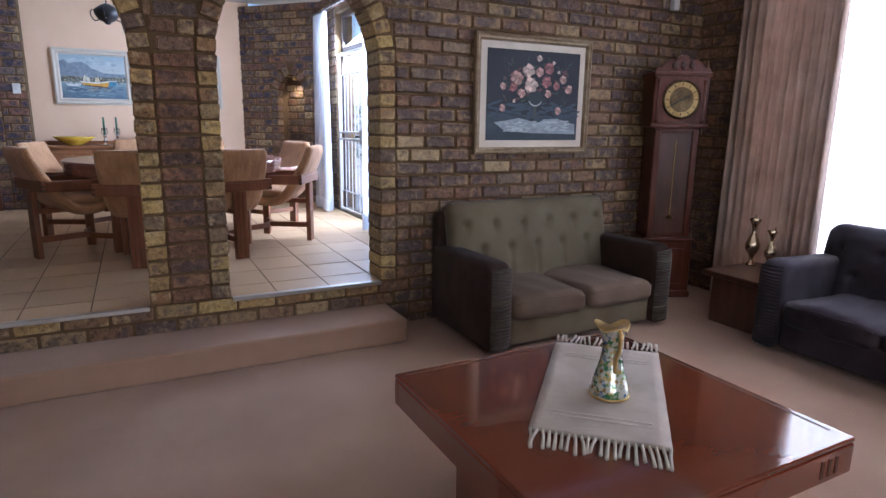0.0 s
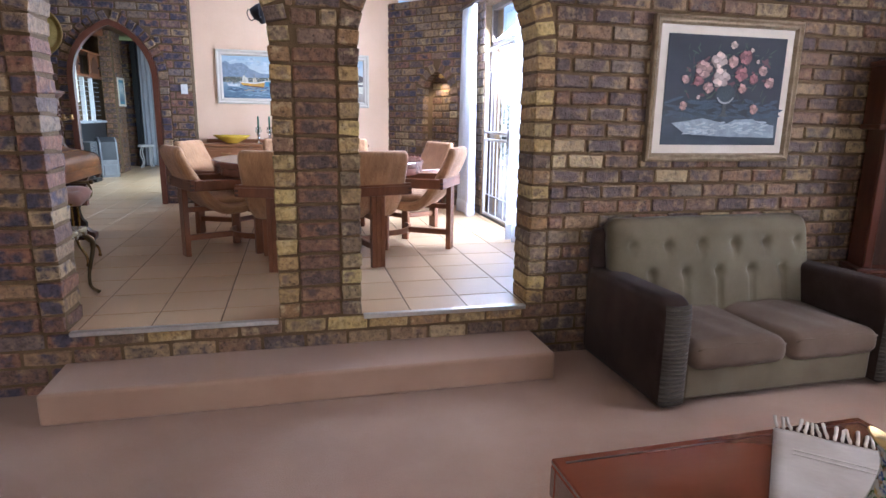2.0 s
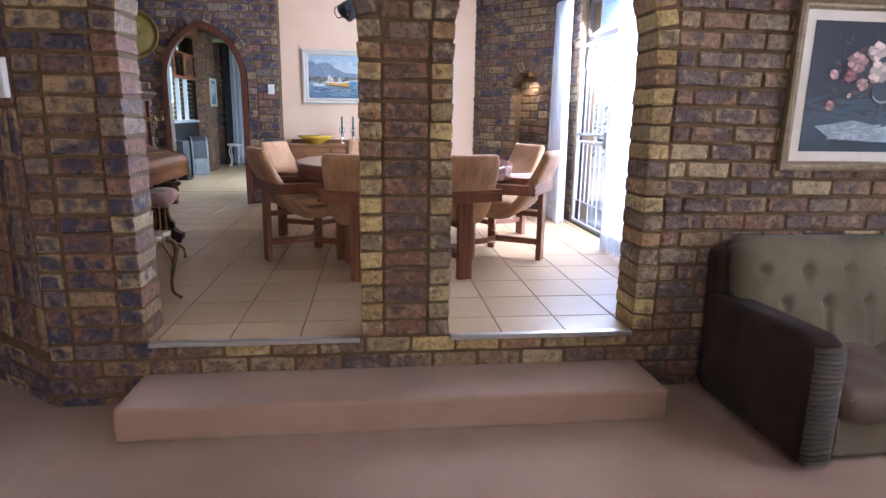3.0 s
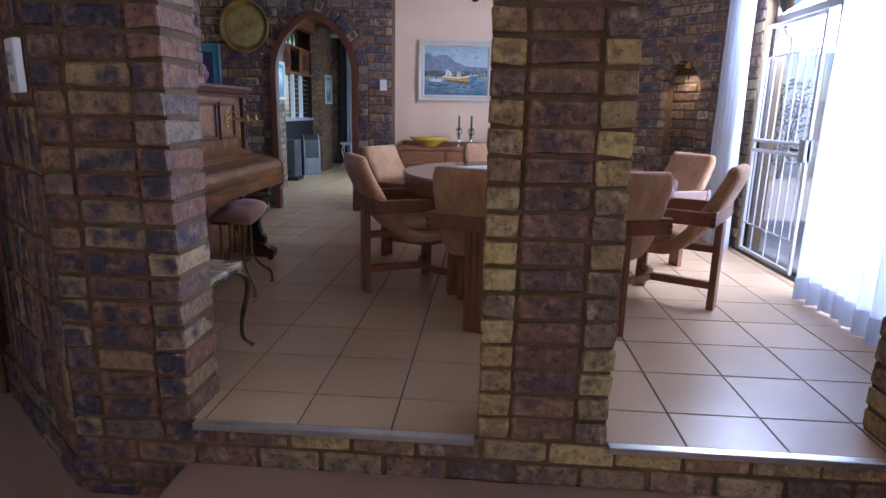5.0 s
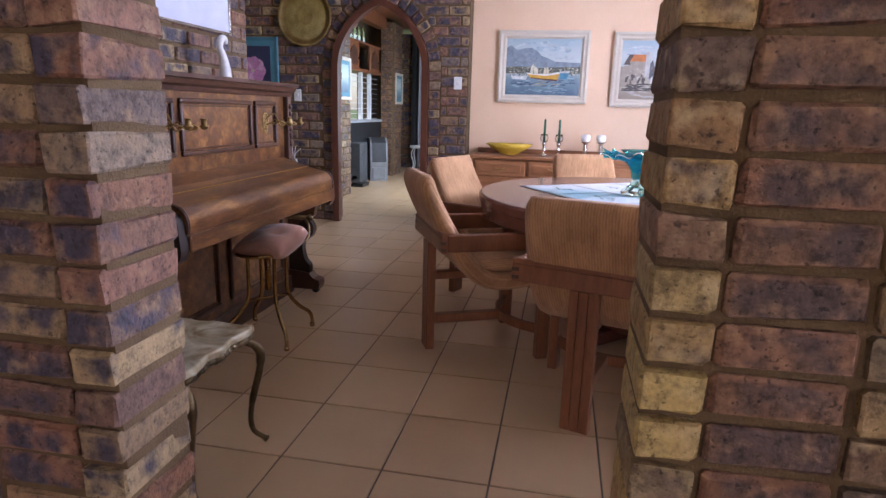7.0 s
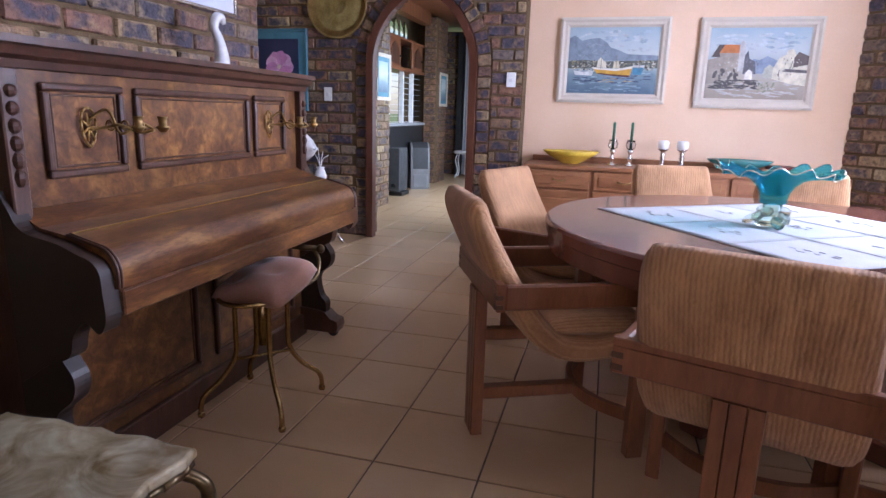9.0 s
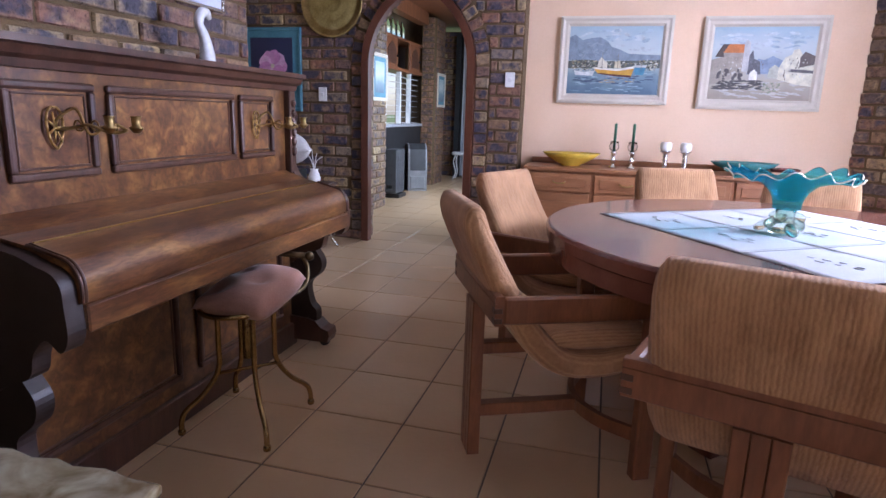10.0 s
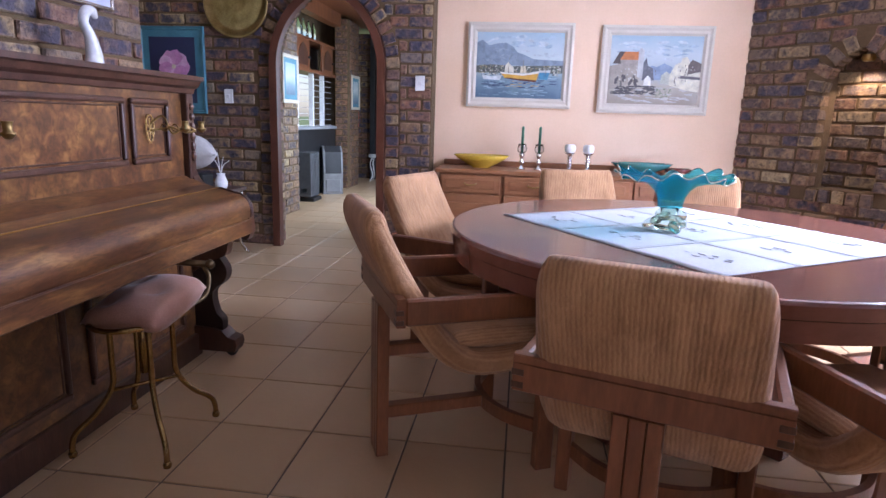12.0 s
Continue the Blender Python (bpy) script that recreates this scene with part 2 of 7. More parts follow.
def painted(name, stops, scale=6.0, rough=0.6, axis_z=False, noise_mix=0.6):
    """Brushwork: a wash of colours from top to bottom, broken up by strokes."""
    m, t, p, n, link = nodes_of(name)
    tc, sx, n1, mr = n("TexCoord"), n("SeparateXYZ"), n("TexNoise"), n("Math")
    n1.inputs["Scale"].default_value, n1.inputs["Detail"].default_value, n1.inputs["Distortion"].default_value = scale, 6, 0.8
    link(tc.outputs["Object"], n1.inputs["Vector"])
    link(tc.outputs["Generated"], sx.inputs[0])
    mr.operation = "MULTIPLY_ADD"
    mr.inputs[1].default_value = noise_mix
    link(n1.outputs[0], mr.inputs[0])
    sub = n("Math")
    sub.operation, sub.inputs[1].default_value = "SUBTRACT", noise_mix / 2
    link(sx.outputs[2], sub.inputs[0])
    link(sub.outputs[0], mr.inputs[2])
    r = ramp_node(t, stops)
    link(mr.outputs[0], r.inputs[0])
    link(r.outputs[0], p.inputs["Base Color"])
    p.inputs["Roughness"].default_value = rough
    return m


M = {}
M["brick"] = brick_material("clinker_brick", [(0.17, 0.095, 0.058), (0.24, 0.125, 0.070), (0.12, 0.082, 0.068), (0.26, 0.165, 0.088), (0.18, 0.095, 0.058), (0.35, 0.255, 0.135), (0.11, 0.085, 0.08), (0.25, 0.145, 0.083), (0.40, 0.31, 0.17)], (0.10, 0.072, 0.068), 0.50, (0.34, 0.235, 0.13))
M["brick_brown"] = brick_material("brown_clinker", [(0.15, 0.078, 0.048), (0.24, 0.115, 0.060), (0.13, 0.08, 0.06), (0.22, 0.12, 0.068), (0.17, 0.088, 0.052), (0.26, 0.13, 0.066)], (0.085, 0.055, 0.05), 0.51, (0.31, 0.18, 0.09))
M["brick_yellow"] = brick_material("yellow_clinker", [(0.46, 0.33, 0.12), (0.11, 0.082, 0.075), (0.40, 0.26, 0.095), (0.21, 0.105, 0.055), (0.48, 0.35, 0.13), (0.15, 0.095, 0.06), (0.31, 0.18, 0.075), (0.48, 0.36, 0.14), (0.12, 0.08, 0.065), (0.26, 0.145, 0.075)], (0.17, 0.115, 0.08), 0.57, (0.44, 0.35, 0.20))
M["brick_blue"] = brick_material("purple_clinker", [(0.15, 0.085, 0.065), (0.24, 0.11, 0.06), (0.10, 0.075, 0.085), (0.32, 0.21, 0.10), (0.17, 0.08, 0.055), (0.40, 0.29, 0.15), (0.09, 0.07, 0.095), (0.25, 0.115, 0.065), (0.13, 0.08, 0.06)], (0.046, 0.042, 0.072), 0.49, (0.28, 0.18, 0.10))
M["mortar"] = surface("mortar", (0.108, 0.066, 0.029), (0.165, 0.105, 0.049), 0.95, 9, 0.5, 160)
M["pink"] = surface("pink_plaster", (0.77, 0.53, 0.345), (0.82, 0.58, 0.395), 0.75, 2.0, 0.05, 90, dirt=0.06)
M["ceiling"] = surface("white_plaster", (0.76, 0.74, 0.70), (0.82, 0.80, 0.77), 0.85, 3, 0.05, 90, dirt=0.08)
M["carpet"] = surface("carpet", (0.365, 0.222, 0.148), (0.445, 0.290, 0.20), 0.95, 2.2, 0.5, 260, sheen=0.3, dirt=0.35)
M["tile"] = piece_material("floor_tile", [(0.50, 0.33, 0.182), (0.55, 0.37, 0.208), (0.525, 0.35, 0.195), (0.57, 0.39, 0.223)], 0.30)
M["grout"] = surface("grout", (0.13, 0.10, 0.08), (0.19, 0.15, 0.12), 0.95, 12, 0.3, 150)
M["nosing"] = surface("aluminium", (0.62, 0.62, 0.60), (0.72, 0.72, 0.70), 0.32, 8, 0.03, 120, metal=1.0)
M["wood"] = surface("teak", (0.165, 0.057, 0.023), (0.24, 0.090, 0.036), 0.38, 5, 0.06, 40, stretch=(3, 3, 0.6), dirt=0.35, coat=0.1)
M["red_wood"] = surface("red_mahogany", (0.150, 0.036, 0.016), (0.178, 0.045, 0.020), 0.10, 1.6, 0.0, 26, stretch=(0.5, 3, 3), dirt=0.08, coat=0.8)
M["table_wood"] = surface("table_mahogany", (0.145, 0.050, 0.034), (0.178, 0.066, 0.045), 0.27, 3, 0.01, 30, stretch=(0.7, 6, 3), dirt=0.15, coat=0.35)
M["dark_wood"] = surface("dark_stained_wood", (0.055, 0.022, 0.014), (0.10, 0.042, 0.024), 0.38, 5, 0.05, 40, stretch=(4, 4, 0.6), dirt=0.4, coat=0.15)
M["clock_wood"] = surface("clock_mahogany", (0.09, 0.024, 0.013), (0.14, 0.040, 0.021), 0.28, 5, 0.05, 40, stretch=(4, 4, 0.6), dirt=0.4, coat=0.2)
M["buffet_wood"] = surface("oiled_pine", (0.25, 0.095, 0.036), (0.33, 0.14, 0.058), 0.42, 4, 0.05, 40, stretch=(0.7, 5, 5), dirt=0.35)
M["arch_wood"] = surface("brown_steel_paint", (0.105, 0.038, 0.022), (0.14, 0.052, 0.030), 0.45, 6, 0.03, 70)
M["black_wood"] = surface("near_black_wood", (0.016, 0.008, 0.006), (0.032, 0.016, 0.011), 0.5, 6, 0.03, 60)
M["burl"] = burl("burr_walnut", 1.05, 16)
M["burl_lid"] = burl("figured_walnut_lid", 1.15, 9, (2.2, 0.5, 2.2))
M["burl_light"] = burl("light_burr_walnut", 1.25, 20)
M["seat_velour"] = surface("brown_seat_velour", (0.125, 0.088, 0.062), (0.175, 0.125, 0.088), 0.85, 4, 0.2, 220, sheen=0.1, dirt=0.25)
M["silver_plastic"] = surface("silver_plastic", (0.19, 0.19, 0.195), (0.25, 0.25, 0.255), 0.35, 9, 0.02, 80)
M["heater_grey"] = surface("dark_grey_enamel", (0.075, 0.078, 0.085), (0.11, 0.115, 0.12), 0.4, 9, 0.02, 80)
M["cord"] = corded("corduroy", (0.255, 0.124, 0.062), (0.555, 0.315, 0.162), 31, "X", 0.9, 1.0, 0.16, 2.2)
M["olive"] = surface("olive_velour", (0.128, 0.106, 0.066), (0.178, 0.150, 0.097), 0.85, 4, 0.2, 220, sheen=0.15, dirt=0.25)
M["slate"] = surface("slate_velour", (0.030, 0.024, 0.030), (0.056, 0.047, 0.058), 0.8, 5, 0.2, 220, sheen=0.12, dirt=0.3)
M["charcoal"] = surface("dark_brown_velour", (0.032, 0.019, 0.015), (0.056, 0.035, 0.028), 0.8, 5, 0.2, 220, sheen=0.08, dirt=0.3)
M["gather"] = corded("gathered_velour", (0.036, 0.029, 0.023), (0.085, 0.072, 0.056), 26, "Z", 0.8, 0.5, 0.2, 3.0)
M["stool_cloth"] = surface("dusty_pink_velvet", (0.44, 0.235, 0.175), (0.54, 0.315, 0.245), 0.85, 6, 0.15, 200, sheen=0.4)
M["drape"] = corded("beige_drape", (0.46, 0.36, 0.30), (0.57, 0.455, 0.385), 10, "X", 0.85, 0.1, 0.2)
def translucent(m, colour, through_light, clear_part):
    """Thin cloth: some light is scattered through it and some passes between the threads."""
    vt = m.node_tree
    vp, vtl, vtr, vm, vn = vt.nodes["Principled BSDF"], vt.nodes.new("ShaderNodeBsdfTranslucent"), vt.nodes.new("ShaderNodeBsdfTransparent"), vt.nodes.new("ShaderNodeMixShader"), vt.nodes.new("ShaderNodeMixShader")
    vtl.inputs[0].default_value = (*colour, 1)
    vm.inputs[0].default_value, vn.inputs[0].default_value = through_light, clear_part
    for a, b in ((vp.outputs[0], vm.inputs[1]), (vtl.outputs[0], vm.inputs[2]), (vm.outputs[0], vn.inputs[1]), (vtr.outputs[0], vn.inputs[2]), (vn.outputs[0], vt.nodes["Material Output"].inputs[0])):
        vt.links.new(a, b)


translucent(M["drape"], (0.50, 0.40, 0.35), 0.2, 0.0)
M["voile"] = surface("white_voile", (0.82, 0.84, 0.88), (0.88, 0.89, 0.92), 0.8, 8, 0.1, 150, dirt=0.1)
translucent(M["voile"], (0.78, 0.82, 0.89), 0.38, 0.28)
M["voile_hem"] = surface("voile_hem", (0.70, 0.72, 0.76), (0.78, 0.80, 0.84), 0.8, 8, 0.1, 150, dirt=0.1)
translucent(M["voile_hem"], (0.70, 0.73, 0.78), 0.25, 0.0)
M["white"] = surface("white_enamel", (0.74, 0.74, 0.72), (0.80, 0.80, 0.78), 0.4, 6, 0.02, 90, dirt=0.12)
M["cream_frame"] = surface("cream_frame", (0.57, 0.50, 0.40), (0.62, 0.55, 0.445), 0.5, 6, 0.03, 60, dirt=0.04)
M["gold_frame"] = surface("antique_gold_frame", (0.26, 0.19, 0.11), (0.40, 0.31, 0.20), 0.45, 20, 0.3, 100, metal=0.35, dirt=0.4)
M["silver"] = surface("silver", (0.66, 0.64, 0.60), (0.80, 0.79, 0.77), 0.2, 9, 0.03, 80, metal=1.0)
M["pale_brass"] = surface("pale_brass", (0.70, 0.58, 0.40), (0.84, 0.74, 0.56), 0.22, 9, 0.03, 80, metal=1.0, dirt=0.3)
M["brass"] = surface("brass", (0.60, 0.40, 0.14), (0.80, 0.58, 0.25), 0.28, 9, 0.03, 80, metal=1.0, dirt=0.3)
M["old_brass"] = surface("old_brass", (0.34, 0.22, 0.08), (0.52, 0.36, 0.15), 0.36, 9, 0.05, 80, metal=1.0, dirt=0.5)
M["stool_brass"] = surface("dull_brass", (0.36, 0.24, 0.085), (0.52, 0.37, 0.15), 0.25, 9, 0.04, 80, metal=1.0, dirt=0.5)
M["bronze"] = surface("dark_bronze", (0.09, 0.062, 0.032), (0.24, 0.17, 0.085), 0.3, 9, 0.05, 80, metal=0.9, dirt=0.5)
M["black"] = surface("black_plastic", (0.012, 0.012, 0.013), (0.022, 0.022, 0.024), 0.45, 9, 0.02, 80)
M["grey"] = surface("grey_plastic", (0.30, 0.31, 0.33), (0.38, 0.39, 0.41), 0.4, 9, 0.02, 80)
M["steel"] = surface("painted_steel", (0.50, 0.49, 0.47), (0.58, 0.57, 0.55), 0.5, 12, 0.05, 90)
M["brown_steel"] = surface("bronze_aluminium", (0.055, 0.038, 0.028), (0.08, 0.056, 0.042), 0.45, 8, 0.03, 90)
M["glass"] = clear("pane_glass", (1, 1, 1), 0.0, 1.0, 1.45)
M["crystal"] = clear("crystal", (0.95, 0.97, 1.0), 0.02, 1.0, 1.5)
M["turquoise"] = thin_glass("turquoise_glass", (0.34, 0.86, 0.93), (0.0, 0.24, 0.36), 0.15)
M["green_glass"] = clear("green_clear_glass", (0.74, 0.82, 0.72), 0.04, 1.0, 1.45)
M["yellow"] = surface("yellow_glaze", (0.62, 0.40, 0.03), (0.74, 0.50, 0.06), 0.25, 6, 0.02, 60, coat=0.4)
M["teal_glaze"] = surface("teal_glaze", (0.03, 0.16, 0.15), (0.06, 0.24, 0.22), 0.25, 6, 0.02, 60, coat=0.4)
M["oxblood"] = surface("oxblood_glaze", (0.09, 0.018, 0.014), (0.14, 0.03, 0.022), 0.25, 6, 0.02, 60)
M["green_wax"] = surface("green_wax", (0.02, 0.11, 0.055), (0.035, 0.15, 0.08), 0.5, 6, 0.02, 60)
M["white_wax"] = surface("white_wax", (0.80, 0.78, 0.74), (0.86, 0.84, 0.80), 0.5, 6, 0.02, 60)
M["porcelain"] = surface("porcelain", (0.74, 0.73, 0.72), (0.82, 0.81, 0.80), 0.25, 6, 0.02, 60, coat=0.4)
M["cloth"] = corded("woven_cotton", (0.47, 0.41, 0.34), (0.57, 0.505, 0.43), 90, "Y", 0.9, 0.3, 0.2, 0.3)
M["fringe"] = surface("cotton_fringe", (0.52, 0.46, 0.38), (0.62, 0.56, 0.48), 0.9, 30, 0.2, 200)
M["line"] = surface("pale_stripe_thread", (0.58, 0.52, 0.44), (0.66, 0.60, 0.52), 0.9, 40, 0.3, 200)
M["table_cloth"] = surface("embroidered_linen", (0.50, 0.515, 0.53), (0.58, 0.59, 0.60), 0.85, 5, 0.15, 240, dirt=0.15)
M["stitch"] = surface("grey_embroidery", (0.41, 0.42, 0.41), (0.48, 0.485, 0.47), 0.85, 30, 0.2, 200)
M["onyx"] = surface("onyx", (0.20, 0.135, 0.06), (0.52, 0.47, 0.33), 0.22, 6, 0.02, 30, distort=2.5, dirt=0.3, coat=0.4)
M["leaf"] = surface("leaf", (0.035, 0.075, 0.02), (0.08, 0.13, 0.04), 0.6, 8, 0.1, 60)
M["paving"] = surface("paving", (0.38, 0.345, 0.31), (0.46, 0.42, 0.38), 0.85, 3, 0.2, 60)
M["outer_wall"] = surface("garden_wall_paint", (0.56, 0.53, 0.48), (0.64, 0.61, 0.56), 0.85, 2, 0.1, 60)
for k in ("arch_wood", "olive", "slate", "charcoal", "gather", "seat_velour", "carpet", "cord", "stool_cloth", "drape"):
    M[k].node_tree.nodes["Principled BSDF"].inputs["Specular IOR Level"].default_value = 0.12
M["grass"] = surface("lawn", (0.05, 0.09, 0.02), (0.10, 0.14, 0.04), 0.9, 4, 0.4, 90)


# ---- mesh helpers ----
def part(name, bm, material, parent=None, label="", kind="", smooth=False):
    me = bpy.data.meshes.new(name)
    bm.to_mesh(me)
    bm.free()
    me.materials.append(material)
    if smooth:
        me.polygons.foreach_set("use_smooth", [True] * len(me.polygons))
    ob = new(name, me)
    if parent:
        ob.parent = parent
    return tagged(ob, label, kind=kind)


def thing(name, label, category, m=None, group="", kind=""):
    ob = new(name)
    ob.empty_display_size = 0.1
    if m:
        ob.matrix_world = m
    return tagged(ob, label, category, group, kind)


def B():
    return bmesh.new()


def box(bm, x0, x1, y0, y1, z0, z1, bev=0.0, seg=1, m=None):
    r = bmesh.ops.create_cube(bm, size=1.0)
    vs = r["verts"]
    for v in vs:
        v.co = Vector((x0 + (v.co.x + 0.5) * (x1 - x0), y0 + (v.co.y + 0.5) * (y1 - y0), z0 + (v.co.z + 0.5) * (z1 - z0)))
    if bev:
        es = list({e for v in vs for e in v.link_edges})
        r = bmesh.ops.bevel(bm, geom=es, offset=bev, segments=seg, affect="EDGES", profile=0.5)
        vs = list({v for f in r["faces"] for v in f.verts} | {v for v in vs if v.is_valid})
    if m:
        bmesh.ops.transform(bm, matrix=m, verts=vs)
    return bm


def beam(bm, a, b, w, h, bev=0.003):
    """A bar of section w x h from a to b."""
    a, b = Vector(a), Vector(b)
    d = b - a
    q = d.to_track_quat("Y", "Z").to_matrix().to_4x4()
    return box(bm, -w / 2, w / 2, 0, d.length, -h / 2, h / 2, bev, 1, Matrix.Translation(a) @ q)


def tube(bm, pts, r, seg=8, caps=True):
    pts = [Vector(p) for p in pts]
    rs = r if isinstance(r, (list, tuple)) else [r] * len(pts)
    rings, up = [], None
    for k, p in enumerate(pts):
        d = (pts[min(k + 1, len(pts) - 1)] - pts[max(k - 1, 0)]).normalized()
        if up is None:
            up = d.orthogonal().normalized()
        up = (up - d * up.dot(d)).normalized()
        side = d.cross(up)
        rings.append([bm.verts.new(p + rs[k] * (math.cos(2 * math.pi * j / seg) * up + math.sin(2 * math.pi * j / seg) * side)) for j in range(seg)])
    for a, b in zip(rings, rings[1:]):
        for j in range(seg):
            bm.faces.new((a[j], a[(j + 1) % seg], b[(j + 1) % seg], b[j]))
    if caps:
        bm.faces.new(rings[0][::-1])
        bm.faces.new(rings[-1])
    return bm


def spline(pts, n=6):
    """Catmull-Rom through the points."""
    p = [Vector(q) for q in pts]
    p = [2 * p[0] - p[1]] + p + [2 * p[-1] - p[-2]]
    out = []
    for k in range(1, len(p) - 2):
        for j in range(n):
            s = j / n
            out.append(0.5 * (2 * p[k] + (p[k + 1] - p[k - 1]) * s + (2 * p[k - 1] - 5 * p[k] + 4 * p[k + 1] - p[k + 2]) * s * s + (3 * p[k] - p[k - 1] - 3 * p[k + 1] + p[k + 2]) * s ** 3))
    return out + [p[-2]]


def lathe(bm, prof, seg=24, c=(0, 0, 0), wave=None, closed=False):
    """A profile of (radius, height) turned about z; wave(angle, k) may ruffle radius and height."""
    rings = []
    for k, (r, z) in enumerate(prof):
        ring = []
        for j in range(seg):
            a = 2 * math.pi * j / seg
            dr, dz = wave(a, k) if wave else (0, 0)
            ring.append(bm.verts.new((c[0] + (r + dr) * math.cos(a), c[1] + (r + dr) * math.sin(a), c[2] + z + dz)))
        rings.append(ring)
    for a, b in zip(rings, rings[1:]):
        for j in range(seg):
            bm.faces.new((a[j], a[(j + 1) % seg], b[(j + 1) % seg], b[j]))
    if closed:                            # the profile is a loop: a ring with no ends
        for j in range(seg):
            bm.faces.new((rings[-1][j], rings[-1][(j + 1) % seg], rings[0][(j + 1) % seg], rings[0][j]))
        return bm
    if prof[0][0] > 0:
        bm.faces.new(rings[0][::-1])
    if prof[-1][0] > 0:
        bm.faces.new(rings[-1])
    return bm


def prism(bm, pts, lo, hi, axis="y", m=None):
    """A flat outline, (a, b) pairs, given thickness from lo to hi along an axis."""
    def at(a, b, c):
        return {"x": (c, a, b), "y": (a, c, b), "z": (a, b, c)}[axis]
    u, v = [bm.verts.new(at(a, b, lo)) for a, b in pts], [bm.verts.new(at(a, b, hi)) for a, b in pts]
    fs = [bm.faces.new(u), bm.faces.new(v[::-1])]
    for k in range(len(pts)):
        j = (k + 1) % len(pts)
        fs.append(bm.faces.new((u[j], u[k], v[k], v[j])))
    bmesh.ops.recalc_face_normals(bm, faces=fs)
    if m:
        bmesh.ops.transform(bm, matrix=m, verts=u + v)
    return bm


def loft(bm, rings, caps=True):
    rows = [[bm.verts.new(p) for p in r] for r in rings]
    n = len(rows[0])
    for a, b in zip(rows, rows[1:]):
        for j in range(n):
            bm.faces.new((a[j], a[(j + 1) % n], b[(j + 1) % n], b[j]))
    if caps:
        bm.faces.new(rows[0][::-1])
        bm.faces.new(rows[-1])
    bmesh.ops.recalc_face_normals(bm, faces=bm.faces[:])
    return bm


def pillow(bm, x0, x1, y0, y1, z0, z1, n=12, puff=0.35, m=None):
    """A stuffed cushion: a rounded box that swells towards its middle."""
    vs = {}
    cx, cy, cz, hx, hy, hz = (x0 + x1) / 2, (y0 + y1) / 2, (z0 + z1) / 2, (x1 - x0) / 2, (y1 - y0) / 2, (z1 - z0) / 2
    for s in (-1, 1):
        for i in range(n + 1):
            for j in range(n + 1):
                a, b = 2 * i / n - 1, 2 * j / n - 1
                edge = i in (0, n) or j in (0, n)
                e = (1 - a ** 6) * (1 - b ** 6)
                k = (1 - puff) * e ** 0.35 + puff * (1 - a * a) ** 0.5 * (1 - b * b) ** 0.5 if not edge else 0.0
                key = (i, j, 0 if edge else s)
                if key not in vs:
                    rx = 1 - 0.04 * b * b * abs(a)
                    vs[key] = bm.verts.new((cx + hx * a * rx, cy + hy * b, cz + s * hz * k * (1 if not edge else 0)))
    for s in (-1, 1):
        for i in range(n):
            for j in range(n):
                q = [vs[(a, b, 0 if a in (0, n) or b in (0, n) else s)] for a, b in ((i, j), (i + 1, j), (i + 1, j + 1), (i, j + 1))]
                bm.faces.new(q if s > 0 else q[::-1])
    if m:
        bmesh.ops.transform(bm, matrix=m, verts=list(vs.values()))
    return bm


# ---- bricks ----
def bevelled():
    faces = []
    corner = {(a, b, c): 4 * a + 2 * b + c for a in (0, 1) for b in (0, 1) for c in (0, 1)}
    for ax in range(3):
        o1, o2 = [k for k in range(3) if k != ax]
        for s in (0, 1):
            q = []
            for p, r in ((0, 0), (1, 0), (1, 1), (0, 1)):
                key = [0, 0, 0]
                key[ax], key[o1], key[o2] = s, p, r
                q.append(3 * corner[tuple(key)] + ax)
            faces.append(q)
        for p in (0, 1):
            for r in (0, 1):
                ids = []
                for s in (0, 1):
                    key = [0, 0, 0]
                    key[ax], key[o1], key[o2] = s, p, r
                    ids.append(3 * corner[tuple(key)])
                faces.append([ids[0] + o1, ids[1] + o1, ids[1] + o2, ids[0] + o2])
    for c in range(8):
        faces.append([3 * c, 3 * c + 1, 3 * c + 2])
    return faces


BOX_FACES = bevelled()


def box_verts(l, d, h, b, wobble, rng):
    half = np.array([l, d, h]) / 2
    vs = []
    for a in (-1, 1):
        for e in (-1, 1):
            for c in (-1, 1):
                s = np.array([a, e, c])
                chip = b * rng.uniform(0.7, 1.3)
                for ax in range(3):
                    p = half - chip
                    p[ax] = half[ax]
                    vs.append(s * p)
    vs = np.array(vs) + rng.normal(0, wobble, (24, 3))
    out = []
    for f in BOX_FACES:
        q = vs[f]
        nrm = np.cross(q[1] - q[0], q[2] - q[0])
        out.append(f if np.dot(nrm, q.mean(0)) > 0 else f[::-1])
    return vs, out


PIECES = {}
RNG = np.random.default_rng(7)


def piece(name, l, d, h, material, m, parent, bev=0.006, wobble=0.0012, kinds=3):
    """One brick or tile as an object of its own, on a mesh shared with its like."""
    key = (name, material.name, round(l, 2), round(d, 2), round(h, 3), int(RNG.integers(kinds)))
    if key not in PIECES:
        vs, fs = box_verts(l, d, h, bev, wobble, RNG)
        me = bpy.data.meshes.new(name)
        me.from_pydata(vs.tolist(), [], fs)
        me.materials.append(material)
        PIECES[key] = me
    ob = new(name, PIECES[key])
    ob.parent = parent
    ob.matrix_local = m
    return ob


CH, BL, JT = 0.0908, 0.235, 0.016      # course height, brick pitch, joint


